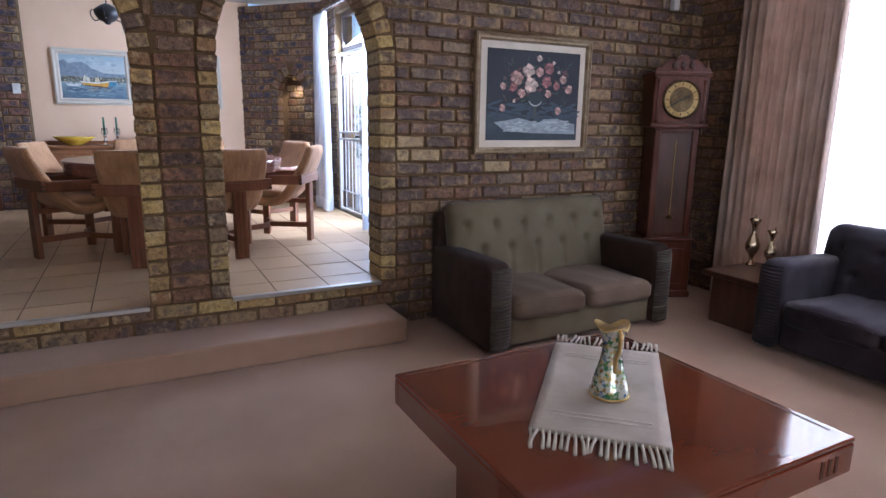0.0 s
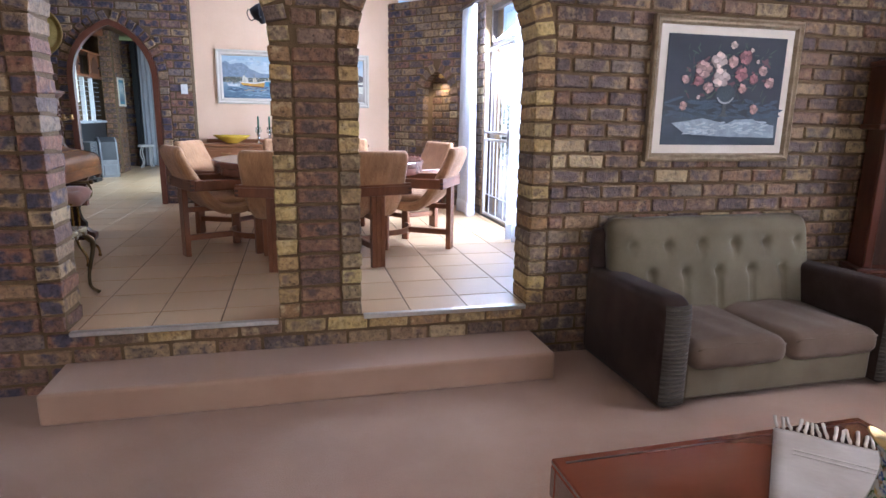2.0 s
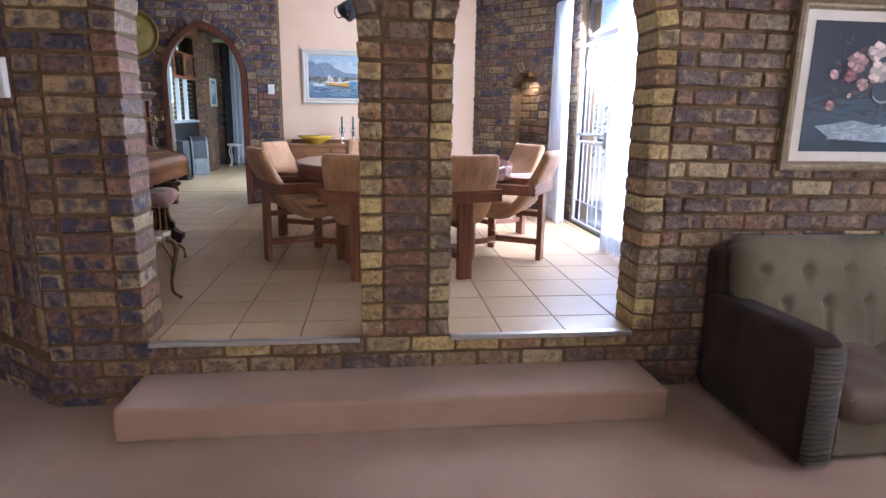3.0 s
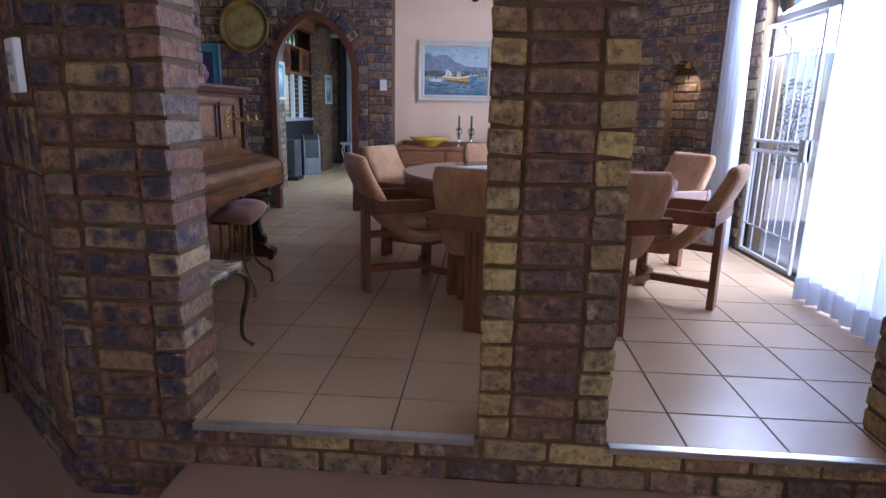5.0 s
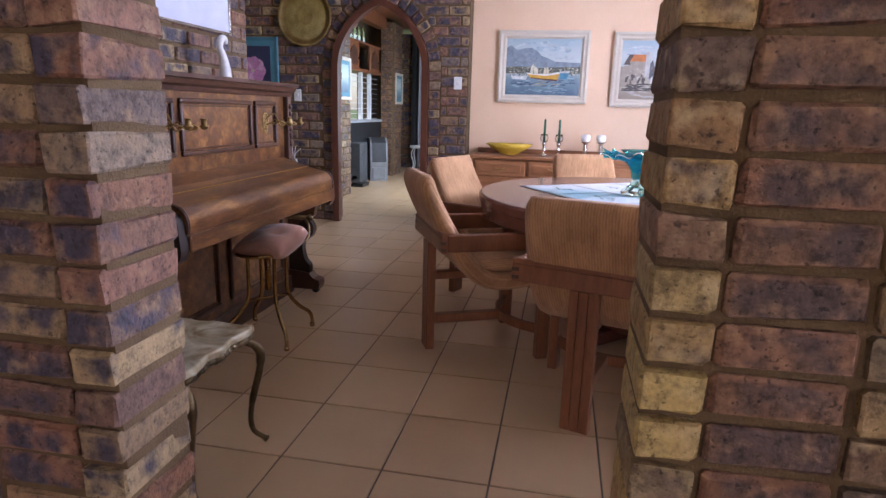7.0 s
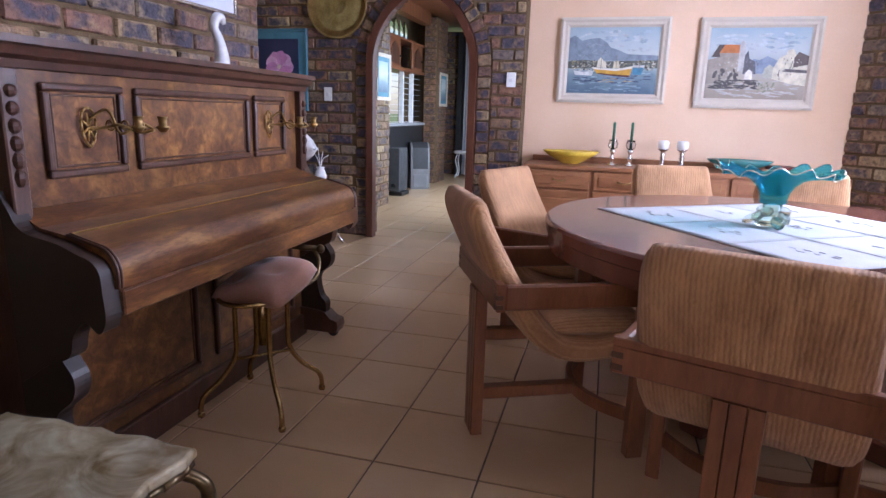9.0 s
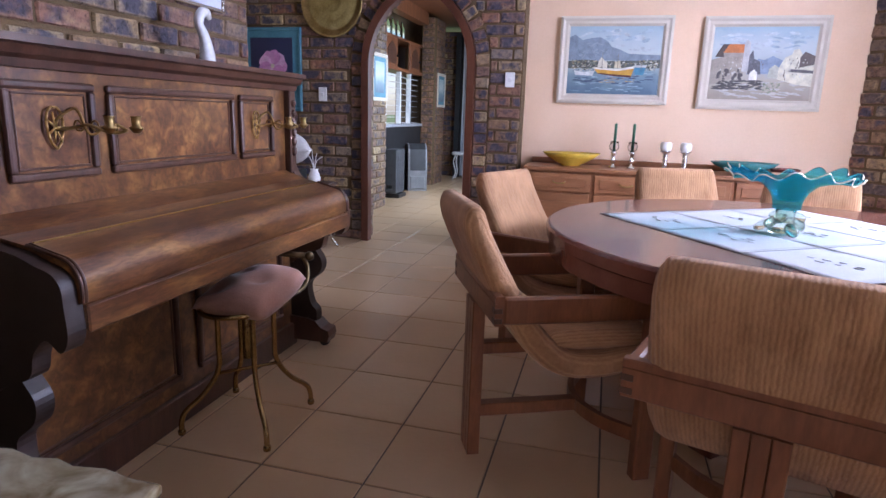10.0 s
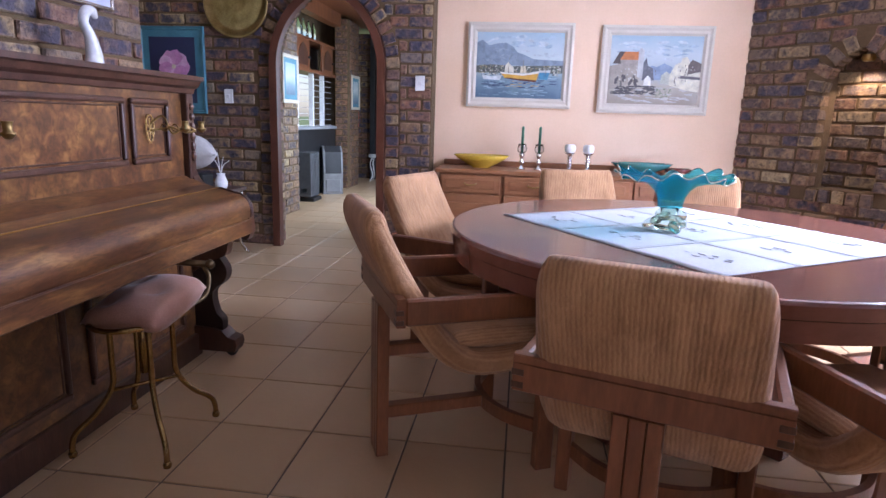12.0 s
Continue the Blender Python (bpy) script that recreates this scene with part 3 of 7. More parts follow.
def cut(a, b, gaps):
    spans = [(a, b)]
    for g0, g1 in gaps:
        nxt = []
        for s0, s1 in spans:
            if g1 <= s0 or g0 >= s1:
                nxt.append((s0, s1))
            else:
                if g0 > s0:
                    nxt.append((s0, g0))
                if g1 < s1:
                    nxt.append((g1, s1))
        spans = nxt
    return spans


def place(origin, yaw):
    """u runs along the wall, v out of its face towards the room, z up."""
    return Matrix.Translation(origin) @ pose(0, 0, 0, 0, 0, yaw)


def brick_wall(name, label, origin, yaw, length, z0, z1, gaps, holes, thick=0.24, depth=0.10, kind="brick", phase=0.0):
    """A wall whose bricks stand proud of a mortar core. gaps(z): where bricks are left out; holes(z): where the core is open. Front face v = 0, facing -v."""
    m = place(origin, yaw)
    wall = thing(name, label, "wall", kind="structure")
    bm = B()
    rows, step, z = [], 0.03, z0
    while z < z1 - 1e-6:
        zt = min(z + step, z1)
        sp = cut(0, length, holes((z + zt) / 2))
        if rows and rows[-1][2] == sp:
            rows[-1][1] = zt
        else:
            rows.append([z, zt, sp])
        z = zt
    for a, b, sp in rows:
        for u0, u1 in sp:
            box(bm, u0, u1, 0.012, thick, a, b, m=m)
    part("mortar", bm, M["mortar"], wall, "brown sanded mortar joints")
    n = int(round((z1 - z0) / CH))
    for k in range(n):
        zc = z0 + (k + 0.5) * CH
        shift = (BL / 2 if k % 2 else 0) + phase
        u = -BL + shift % BL
        while u < length:
            for s0, s1 in cut(max(u, 0), min(u + BL, length), gaps(zc)):
                w = s1 - s0 - JT
                if w < 0.035:
                    continue
                mm = m @ Matrix.Translation(((s0 + s1) / 2, depth / 2 + RNG.normal(0, 0.0022), zc)) @ pose(0, 0, 0, RNG.normal(0, 0.5), RNG.normal(0, 0.35), RNG.normal(0, 0.5))
                piece("brick", w, depth, CH - JT, M[kind if isinstance(kind, str) else kind((s0 + s1) / 2, zc)], mm, wall, 0.007, 0.0018)
            u += BL
    return wall, m


def two_centred(zs, half, rad):
    """Half width of a pointed arch at height z over its springing zs."""
    def width(z, grow=0.0):
        r, h = rad + grow, z - zs
        if h <= 0:
            return half + grow
        k = r * r - h * h
        return max(0.0, math.sqrt(k) - (rad - half)) if k > 0 else 0.0
    return width


def ring(wall, m, uc, zs, half, rad, z0, wide, deep, kind="brick", foot=True, arch=True):
    """The bricks that line an opening: stacked up both jambs, then fanned round a pointed arch."""
    if foot:
        n = int(round((zs - z0) / CH))
        for side in (-1, 1):
            for k in range(n):
                mm = m @ Matrix.Translation((uc + side * (half + wide / 2 + 0.004), deep / 2 - 0.004 + RNG.normal(0, 0.002), z0 + (k + 0.5) * (zs - z0) / n)) @ pose(0, 0, 0, 0, RNG.normal(0, 0.5), RNG.normal(0, 0.8))
                piece("brick", wide - JT * 0.7, deep + 0.01, CH - JT, M[kind if isinstance(kind, str) else kind(uc + side * half)], mm, wall, 0.006, 0.0022, 5)
    if arch:
        top = math.acos((rad - half) / rad)
        n = max(3, int(round(top * (rad + 0.02) / CH)))
        for side in (-1, 1):
            for k in range(n):
                a = (k + 0.5) * top / n
                c = Vector((uc - side * (rad - half), deep / 2 - 0.004, zs))
                p = c + Vector((side * math.cos(a) * (rad + wide / 2 + 0.004), 0, math.sin(a) * (rad + wide / 2 + 0.004)))
                mm = m @ Matrix.Translation(p) @ pose(0, 0, 0, 0, -math.degrees(a) if side > 0 else math.degrees(a), 0)
                piece("brick", wide - JT * 0.7, deep + 0.01, CH - JT, M[kind if isinstance(kind, str) else kind(uc + side * half)], mm, wall, 0.006, 0.0022, 5)


# ---- floors and ceilings ----
def slab(name, label, x0, x1, y0, y1, z0, z1, material, category, bev=0.0):
    ob = part(name, box(B(), x0, x1, y0, y1, z0, z1, bev, 3), M[material], label=label, kind="structure")
    return tagged(ob, category=category)


slab("lounge_floor", "pinkish beige fitted carpet of the sunken lounge", -2.6, 5.3, -2.5, 4.30, LF - 0.2, LF, "carpet", "carpet")
slab("carpet_step", "carpeted step below the arches", -0.33, 2.235, 3.90, 4.288, LF, -0.165, "carpet", "step", 0.018)
tagged(part("floor_base", prism(B(), [(-0.66, 4.30), (2.95, 4.30), (2.95, 15.6), (-3.2, 15.6), (-3.2, 5.5), (-1.60, 5.16), (-0.70, 4.42)], -0.2, -0.004, "z"), M["grout"], label="dark grout bed under the floor tiles", kind="structure"), category="floor")
slab("lounge_floor_bay", "pinkish beige carpet before the brick bay", -2.6, -0.6, 4.30, 5.12, LF - 0.2, LF - 0.001, "carpet", "carpet")
slab("ceiling_lounge", "white plaster lounge ceiling", -2.6, 5.3, -2.5, 4.28, 2.6, 2.7, "ceiling", "ceiling")
slab("ceiling_dining", "white plaster dining room ceiling", -3.2, 3.2, 4.28, 9.3, 2.6, 2.7, "ceiling", "ceiling")
slab("ceiling_hall", "brown boarded hall ceiling", -3.4, -0.4, 9.3, 15.6, 2.6, 2.7, "wood", "ceiling")

# ---- the wall with the two arches ----
W0 = -0.76                                   # its left end
ARCH1, ARCH2 = (0.226, 0.516), (1.70, 0.488)  # centre and half width of each opening
SPR, RAD = 16 * CH, 0.66
w1, w2 = two_centred(SPR, ARCH1[1], RAD), two_centred(SPR, ARCH2[1], RAD)
HW = 0.118


def arch_holes(z, grow=0.0):
    if z < -0.03:
        return []
    return [(c - W0 - w(z, grow), c - W0 + w(z, grow)) for c, w in ((ARCH1[0], w1), (ARCH2[0], w2)) if w(z, grow) > 0]


def arch_gaps(z):
    g = arch_holes(z, HW + 0.004)
    if -0.03 < z < SPR:
        g.append((-0.1, 0.474))              # the two pillars are laid in stacks of their own
        g.append((0.742 - W0, 1.212 - W0))
    return g


front, fm = brick_wall("wall_arches", "brown and purple clinker brick wall with two pointed arches", (W0, 4.28, 0), 0, 6.02, -4 * CH, 28 * CH, arch_gaps, lambda z: arch_holes(z, 0.014) if z > -0.012 else [], 0.232, 0.10, lambda u, z: "brick_blue" if u < 0.5 else "brick_yellow" if -0.1 < z < 0 and u < 3.0 else "brick")
ring(front, fm, ARCH1[0] - W0, SPR, ARCH1[1], RAD, 0.0, HW, 0.24, lambda u: "brick_blue" if u < 0.5 else "brick_yellow")
ring(front, fm, ARCH2[0] - W0, SPR, ARCH2[1], RAD, 0.0, HW, 0.24, "brick_yellow")
n = int(round(SPR / CH))
for k in range(n):
    z = (k + 0.5) * SPR / n
    for u, w in ((0.977 - W0, 0.226), (0.236, 0.226), (0.059, 0.112)):
        piece("brick", w - JT * 0.6, 0.23, CH - JT, M["brick_brown" if u > 1 else "brick_blue"], fm @ Matrix.Translation((u, 0.112 + RNG.normal(0, 0.0025), z)) @ pose(0, 0, 0, RNG.normal(0, 0.5), RNG.normal(0, 0.5), RNG.normal(0, 0.7)), front, 0.008, 0.002, 5)
for k, (x0, x1) in enumerate(((-0.289, 0.742), (1.212, 2.19))):
    bm = B()
    box(bm, x0, x1, 4.262, 4.30, -0.022, 0.004, 0.003)
    tagged(part("threshold_trim", bm, M["nosing"], label="aluminium nosing along the tiled edge", kind="structure"), category="trim")

# soldier bricks that turn back beside the left pillar
bay, bmat = brick_wall("wall_bay", "purple clinker brick bay with bricks laid on end", (-1.70, 5.05, 0), -39.5, 1.22, -4 * CH, 28 * CH, lambda z: [(0, 1.3)] if z > -0.05 else [], lambda z: [], 0.2, 0.10, "brick_blue")
for r in range(11):
    for k in range(13):
        piece("brick", CH - JT, 0.1, BL - JT, M["brick_blue"], bmat @ Matrix.Translation((1.17 - k * CH, 0.05 + RNG.normal(0, 0.002), -0.05 + (r + 0.5) * BL)) @ pose(0, 0, 0, 0, RNG.normal(0, 0.6), 0), bay, 0.008, 0.002, 5)

# ---- the far wall: brick arch and pink plaster ----
AC, AH, ASPR, ARAD = -1.175, 0.475, 1.50, 0.68
FX0 = -3.1
wa = two_centred(ASPR, AH, ARAD)
far, farm = brick_wall("wall_far_arch", "purple brick wall with a pointed doorway arch", (FX0, 9.05, 0), 0, -0.315 - FX0, 0.0, 28 * CH,
                       lambda z: [(AC - FX0 - wa(z, 0.118), AC - FX0 + wa(z, 0.118))] if wa(z, 0.118) > 0 else [],
                       lambda z: [(AC - FX0 - wa(z, 0.012), AC - FX0 + wa(z, 0.012))] if wa(z, 0.012) > 0 else [], 0.235, 0.10, "brick_blue")
ring(far, farm, AC - FX0, ASPR, AH, ARAD, 0.0, 0.118, 0.24, "brick_blue")


def arch_line(half, rad, zs, n=14):
    top = math.acos((rad - half) / rad)
    right = [(half, 0.0)] + [(-(rad - half) + rad * math.cos(top * k / n), zs + rad * math.sin(top * k / n)) for k in range(n + 1)]
    return right + [(-a, b) for a, b in right[::-1][1:]]


bm = B()
outer, inner = arch_line(AH + 0.008, ARAD + 0.008, ASPR), arch_line(AH - 0.055, ARAD - 0.055, ASPR)
vs = [[bm.verts.new((AC + a, y, b)) for a, b in line] for y in (9.0, 9.08) for line in (outer, inner)]
for k in range(len(outer) - 1):
    for p, q in ((0, 1), (1, 3), (3, 2), (2, 0)):
        bm.faces.new((vs[p][k], vs[p][k + 1], vs[q][k + 1], vs[q][k]))
bmesh.ops.recalc_face_normals(bm, faces=bm.faces[:])
tagged(part("arch_trim", bm, M["arch_wood"], label="brown painted lining round the pointed doorway", kind="structure"), category="door frame")
slab("wall_pink", "pale pink plastered dining room wall", -0.315, 2.25, 9.26, 9.45, 0, 2.6, "pink", "wall")

# ---- the angled niche wall ----
CYAW, CO = -48.0, (2.105, 9.262, 0)
CL = 1.27
NU, NH, NZ0, NS, NR = 0.80, 0.20, 0.72, 1.38, 0.30
nw = two_centred(NS, NH, NR)


def niche_gap(z, grow=0.0):
    if z < NZ0 - grow * 0.6:
        return []
    w = nw(z, grow)
    return [(NU - w, NU + w)] if w > 0 else []


chamf, cm = brick_wall("wall_niche", "dark clinker brick corner wall with a lit arched niche", CO, CYAW, CL, 0, 28 * CH, lambda z: niche_gap(z, 0.118), lambda z: niche_gap(z, 0.012), 0.12, 0.10, lambda u, z: "brick_blue" if (u * 7.3 + z * 3.1) % 1 < 0.5 else "brick")
ring(chamf, cm, NU, NS, NH, NR, NZ0, 0.118, 0.12)
for k in range(5):
    piece("brick", 0.075, 0.13, 0.09, M["brick"], cm @ Matrix.Translation((NU - 0.18 + 0.09 * k, 0.055, NZ0 - 0.05)), chamf, 0.008, 0.002, 5)
nback, nbm = brick_wall("wall_niche_back", "brick back of the lit niche", cm @ Vector((NU - 0.3, 0.22, 0)), CYAW, 0.6, 0.55, 0.55 + 15 * CH, lambda z: [], lambda z: [], 0.1)
bm = B()
for a, b in ((NU - 0.32, NU - 0.212), (NU + 0.212, NU + 0.32)):
    box(bm, a, b, 0.122, 0.225, 0.55, 1.95, m=cm)
box(bm, NU - 0.21, NU + 0.21, 0.122, 0.225, 0.55, NZ0 - 0.002, m=cm)
box(bm, NU - 0.21, NU + 0.21, 0.122, 0.225, 1.68, 1.95, m=cm)
part("mortar", bm, M["mortar"], nback)
bm = B()
lathe(bm, [(0.035, 0.0), (0.045, 0.02), (0.04, 0.045), (0.015, 0.05)], 16, cm @ Vector((NU, 0.12, 1.60)))
niche_lamp = tagged(part("niche_lamp", bm, M["brass"], label="small brass downlight in the brick niche"), category="lamp")

# ---- the side wall with the glazed door ----
RX = 2.95
DY0, DY1, DTOP = 4.95, 7.68, 2.32
side, sidem = brick_wall("wall_side", "clinker brick side wall with a wide glazed opening", (RX, 8.36, 0), -90, 8.36 - 4.52, 0, 28 * CH,
                         lambda z: [(8.36 - DY1, 8.36 - DY0)] if z < DTOP else [], lambda z: [(8.36 - DY1, 8.36 - DY0)] if z < DTOP else [], 0.22)

# ---- walls that close the rooms ----
left, leftm = brick_wall("wall_piano", "brick wall behind the piano", (-1.50, 4.56, 0), 90, 2.55, 0.0, 28 * CH, lambda z: [(0, 2.3)] if z < 0.9 else [], lambda z: [], 0.24, 0.10, "brick_blue")
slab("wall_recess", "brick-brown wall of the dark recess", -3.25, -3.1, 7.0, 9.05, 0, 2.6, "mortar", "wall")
slab("wall_lounge_left", "plain lounge wall", -2.7, -2.6, -2.5, 5.2, LF, 2.6, "ceiling", "wall")
slab("wall_lounge_bay", "brown lounge wall beside the brick bay", -2.6, -1.66, 5.0, 5.2, LF, 2.6, "mortar", "wall")
bm = B()
box(bm, -2.6, -0.9, -2.6, -2.5, LF, 2.6)
box(bm, 1.7, 5.3, -2.6, -2.5, LF, 2.6)
box(bm, -0.9, 1.7, -2.6, -2.5, LF, 0.1)
box(bm, -0.9, 1.7, -2.6, -2.5, 1.9, 2.6)
tagged(part("wall_lounge_back", bm, M["ceiling"], label="plain lounge wall with a window", kind="structure"), category="wall")
# window wall of the lounge
WX = 5.12
WY0, WY1, WZ0, WZ1 = 0.2, 3.72, LF + 0.05, 2.42
bm = B()
box(bm, WX + 0.13, WX + 0.2, WY1, 4.28, LF, 2.6)
box(bm, WX, WX + 0.2, -2.5, WY0, LF, 2.6)
box(bm, WX, WX + 0.2, WY0, WY1, WZ1, 2.6)
box(bm, WX, WX + 0.2, WY0, WY1, LF, WZ0)
tagged(part("wall_window", bm, M["mortar"], label="dark lounge wall with a tall window", kind="structure"), category="wall")
brick_wall("wall_window_pier", "dark clinker brick pier beside the lounge window", (WX, 4.28, 0), -90, 4.28 - WY1, -4 * CH, 28 * CH, lambda z: [], lambda z: [], 0.13, 0.10, "brick_brown")
win = thing("window_1", "tall bronze-framed lounge window with bright daylight", "window", kind="structure")
for a, b, c, d in ((WY0, WY1, WZ0, WZ0 + 0.06), (WY0, WY1, WZ1 - 0.06, WZ1), (WY0, WY0 + 0.06, WZ0, WZ1), (WY1 - 0.06, WY1, WZ0, WZ1), (1.95, 2.01, WZ0, WZ1)):
    part("window_frame", box(B(), WX + 0.06, WX + 0.12, a, b, c, d, 0.004), M["brown_steel"], win)
for a, b in ((WY0 + 0.06, 1.95), (2.01, WY1 - 0.06)):
    g = part("pane", box(B(), WX + 0.085, WX + 0.091, a, b, WZ0 + 0.06, WZ1 - 0.06), M["glass"], win)
    g.visible_shadow = False

# hall behind the far arch
slab("wall_hall_right", "pale hall wall", -0.58, -0.45, 9.29, 10.3, 0, 2.6, "ceiling", "wall")
slab("wall_hall_right_end", "pale hall wall", -0.58, -0.45, 12.9, 15.3, 0, 2.6, "ceiling", "wall")
# the gap between these two is added, out of view, behind the hall fill
slab("wall_hall_right_low", "pale hall wall under an added opening", -0.58, -0.45, 10.3, 12.9, 0, 0.4, "ceiling", "wall")
slab("wall_hall_right_top", "pale hall wall over an added opening", -0.58, -0.45, 10.3, 12.9, 2.2, 2.6, "ceiling", "wall")


# ---- lounge ----
def arm_outline(y0, y1, z0, z1, r=0.09):
    pts = [(y0, z0), (y1, z0), (y1, z1 - 0.02)]
    for k in range(7):
        a = math.pi / 2 * k / 6
        pts.append((y0 + r - r * math.sin(a), z1 - r + r * math.cos(a)))
    return pts


def settee(name, label, m, width, body, back_mat, seat_mat, base_mat, seats=2, top=0.865, inset=0.075):
    """A velour settee, origin on the floor at its front left corner, facing -y."""
    s = thing(name, label, "sofa", m)
    aw, dp = 0.17, 0.86
    for k, x in enumerate((0.0, width - aw)):
        bm = B()
        prism(bm, arm_outline(0.02, dp - 0.06, 0.03, 0.59), x, x + aw, "x")
        bmesh.ops.bevel(bm, geom=[e for e in bm.edges if abs(e.verts[0].co.x - e.verts[1].co.x) < 1e-5], offset=0.045, segments=4, affect="EDGES", profile=0.5)
        arm = part("arm", bm, M[body], s, "dark velour arm", smooth=True)
        bm = B()
        nz, nx = 150, 8                         # the gathers of the front panel
        sh = []
        for j in range(nz + 1):
            z = 0.045 + 0.515 * j / nz
            row = []
            for i in range(nx + 1):
                a = i / nx
                w = 0.5 + 0.5 * math.sin(2 * math.pi * (23 * j / nz + 0.25 * math.sin(3 * a + 0.09 * j)))
                bow = math.sin(math.pi * a) ** 0.5
                row.append(bm.verts.new((x + 0.012 + (aw - 0.024) * a, 0.022 - bow * (0.016 + 0.011 * w) + 0.5 * max(0, z - 0.50) ** 1.3, z)))
            sh.append(row)
        for j in range(nz):
            for i in range(nx):
                bm.faces.new((sh[j][i], sh[j][i + 1], sh[j + 1][i + 1], sh[j + 1][i]))
        part("gathered_panel", bm, M["gather" if base_mat == "olive" else body], arm, "gathered velour front panel", smooth=True)
    part("base", box(B(), aw + 0.002, width - aw - 0.002, 0.05, dp - 0.1, 0.04, 0.235, 0.02, 2), M[base_mat], s)
    sw = (width - 2 * aw) / seats
    for k in range(seats):
        a, b = aw + k * sw + 0.004, aw + (k + 1) * sw - 0.004
        bm = box(B(), a, b, 0.0, dp - 0.20, 0.205, 0.352, 0.065, 6)
        bmesh.ops.subdivide_edges(bm, edges=[e for e in bm.edges if e.calc_length() > 0.2], cuts=7, use_grid_fill=True)
        for v in bm.verts:
            u, w = 2 * (v.co.x - a) / (b - a) - 1, v.co.y / (dp - 0.2)
            v.co.z += (0.022 * (1 - u * u) * (1 if v.co.z > 0.28 else -0.5) - 0.01 * w - 0.006 * math.sin(9 * u + 4 * w)) * (1 if v.co.z > 0.25 else 0.6)
        cushion = part("seat_cushion", bm, M[seat_mat], s, smooth=True)
        part("piping", tube(B(), [(a + 0.03 + (b - a - 0.06) * j / 12, 0.012, 0.318 + 0.022 * (1 - (j / 6 - 1) ** 2) - 0.006 * math.sin(9 * (j / 6 - 1))) for j in range(13)], 0.006, 6), M[seat_mat], cushion, smooth=True)
    # buttoned back: a padded sheet dimpled at each button
    x0, x1, z0, z1 = inset, width - inset, 0.30, top
    nb = 6
    buttons = [(x0 + (x1 - x0) * (k + 0.5) / nb, z1 - 0.15) for k in range(nb)] + [(x0 + (x1 - x0) * (k + 1.0) / nb, z1 - 0.31) for k in range(nb - 1)]
    bm = B()
    nx, nz = 72, 30
    sheet = []
    for side_ in (0, 1):
        g = []
        for j in range(nz + 1):
            row = []
            for i in range(nx + 1):
                a, b = i / nx, j / nz
                x, z = x0 + (x1 - x0) * a, z0 + (z1 - z0) * b
                edge = min(1, min(a, 1 - a) * 12) ** 0.5 * min(1, (1 - b) * 7 + 0.0) ** 0.5
                corner = max(0, (abs(a - 0.5) * 2 - 0.9) / 0.1) ** 2 * max(0, (b - 0.75) / 0.25) ** 2
                z -= 0.05 * corner
                lean = dp - 0.26 + 0.11 * b
                d = sum(math.exp(-((x - p) ** 2 + (z - q) ** 2) / 0.0007) for p, q in buttons)
                crease = sum(math.exp(-((x - p) / 0.013) ** 2) * max(0, min(1, (q - z) / 0.03)) * (1.0 if k >= nb else max(0.0, 1 - (q - z) / 0.10)) for k, (p, q) in enumerate(buttons))
                y = lean - 0.055 * edge + 0.042 * min(1, d) + 0.020 * min(1, crease) if side_ == 0 else lean + 0.07 + 0.04 * edge
                row.append(bm.verts.new((x, y, z)))
            g.append(row)
        sheet.append(g)
        for j in range(nz):
            for i in range(nx):
                q = (g[j][i], g[j][i + 1], g[j + 1][i + 1], g[j + 1][i])
                bm.faces.new(q if side_ == 0 else q[::-1])
    f, k = sheet
    rim = [(0, i) for i in range(nx + 1)] + [(j, nx) for j in range(1, nz + 1)] + [(nz, i) for i in range(nx - 1, -1, -1)] + [(j, 0) for j in range(nz - 1, 0, -1)]
    for (a, b), (c, d) in zip(rim, rim[1:] + rim[:1]):
        bm.faces.new((f[a][b], k[a][b], k[c][d], f[c][d]))
    bmesh.ops.recalc_face_normals(bm, faces=bm.faces[:])
    back = part("backrest", bm, M[back_mat], s, "button-tufted velour back", smooth=True)
    for p, q in buttons:
        bm = B()
        bmesh.ops.create_uvsphere(bm, u_segments=8, v_segments=6, radius=0.012, matrix=Matrix.Translation((p, dp - 0.265 + 0.11 * (q - z0) / (z1 - z0), q)) @ Matrix.Diagonal((1, 0.5, 1, 1)))
        part("button", bm, M[back_mat], back, smooth=True)
    part("back_panel", box(B(), 0.02, width - 0.02, dp - 0.11, dp, 0.03, top - 0.065, 0.04, 3), M[body], s, smooth=True)
    return s


settee("sofa", "olive green button-tufted velour sofa with dark gathered arms", pose(2.56, 3.40, LF, 0, 0, 0.6), 1.53, "charcoal", "olive", "seat_velour", "olive")
settee("dark_sofa", "dark charcoal velour sofa before the lounge window", pose(4.24, 2.90, LF, 0, 0, -90), 1.5, "slate", "slate", "slate", "slate", 2, 0.78, 0.02)


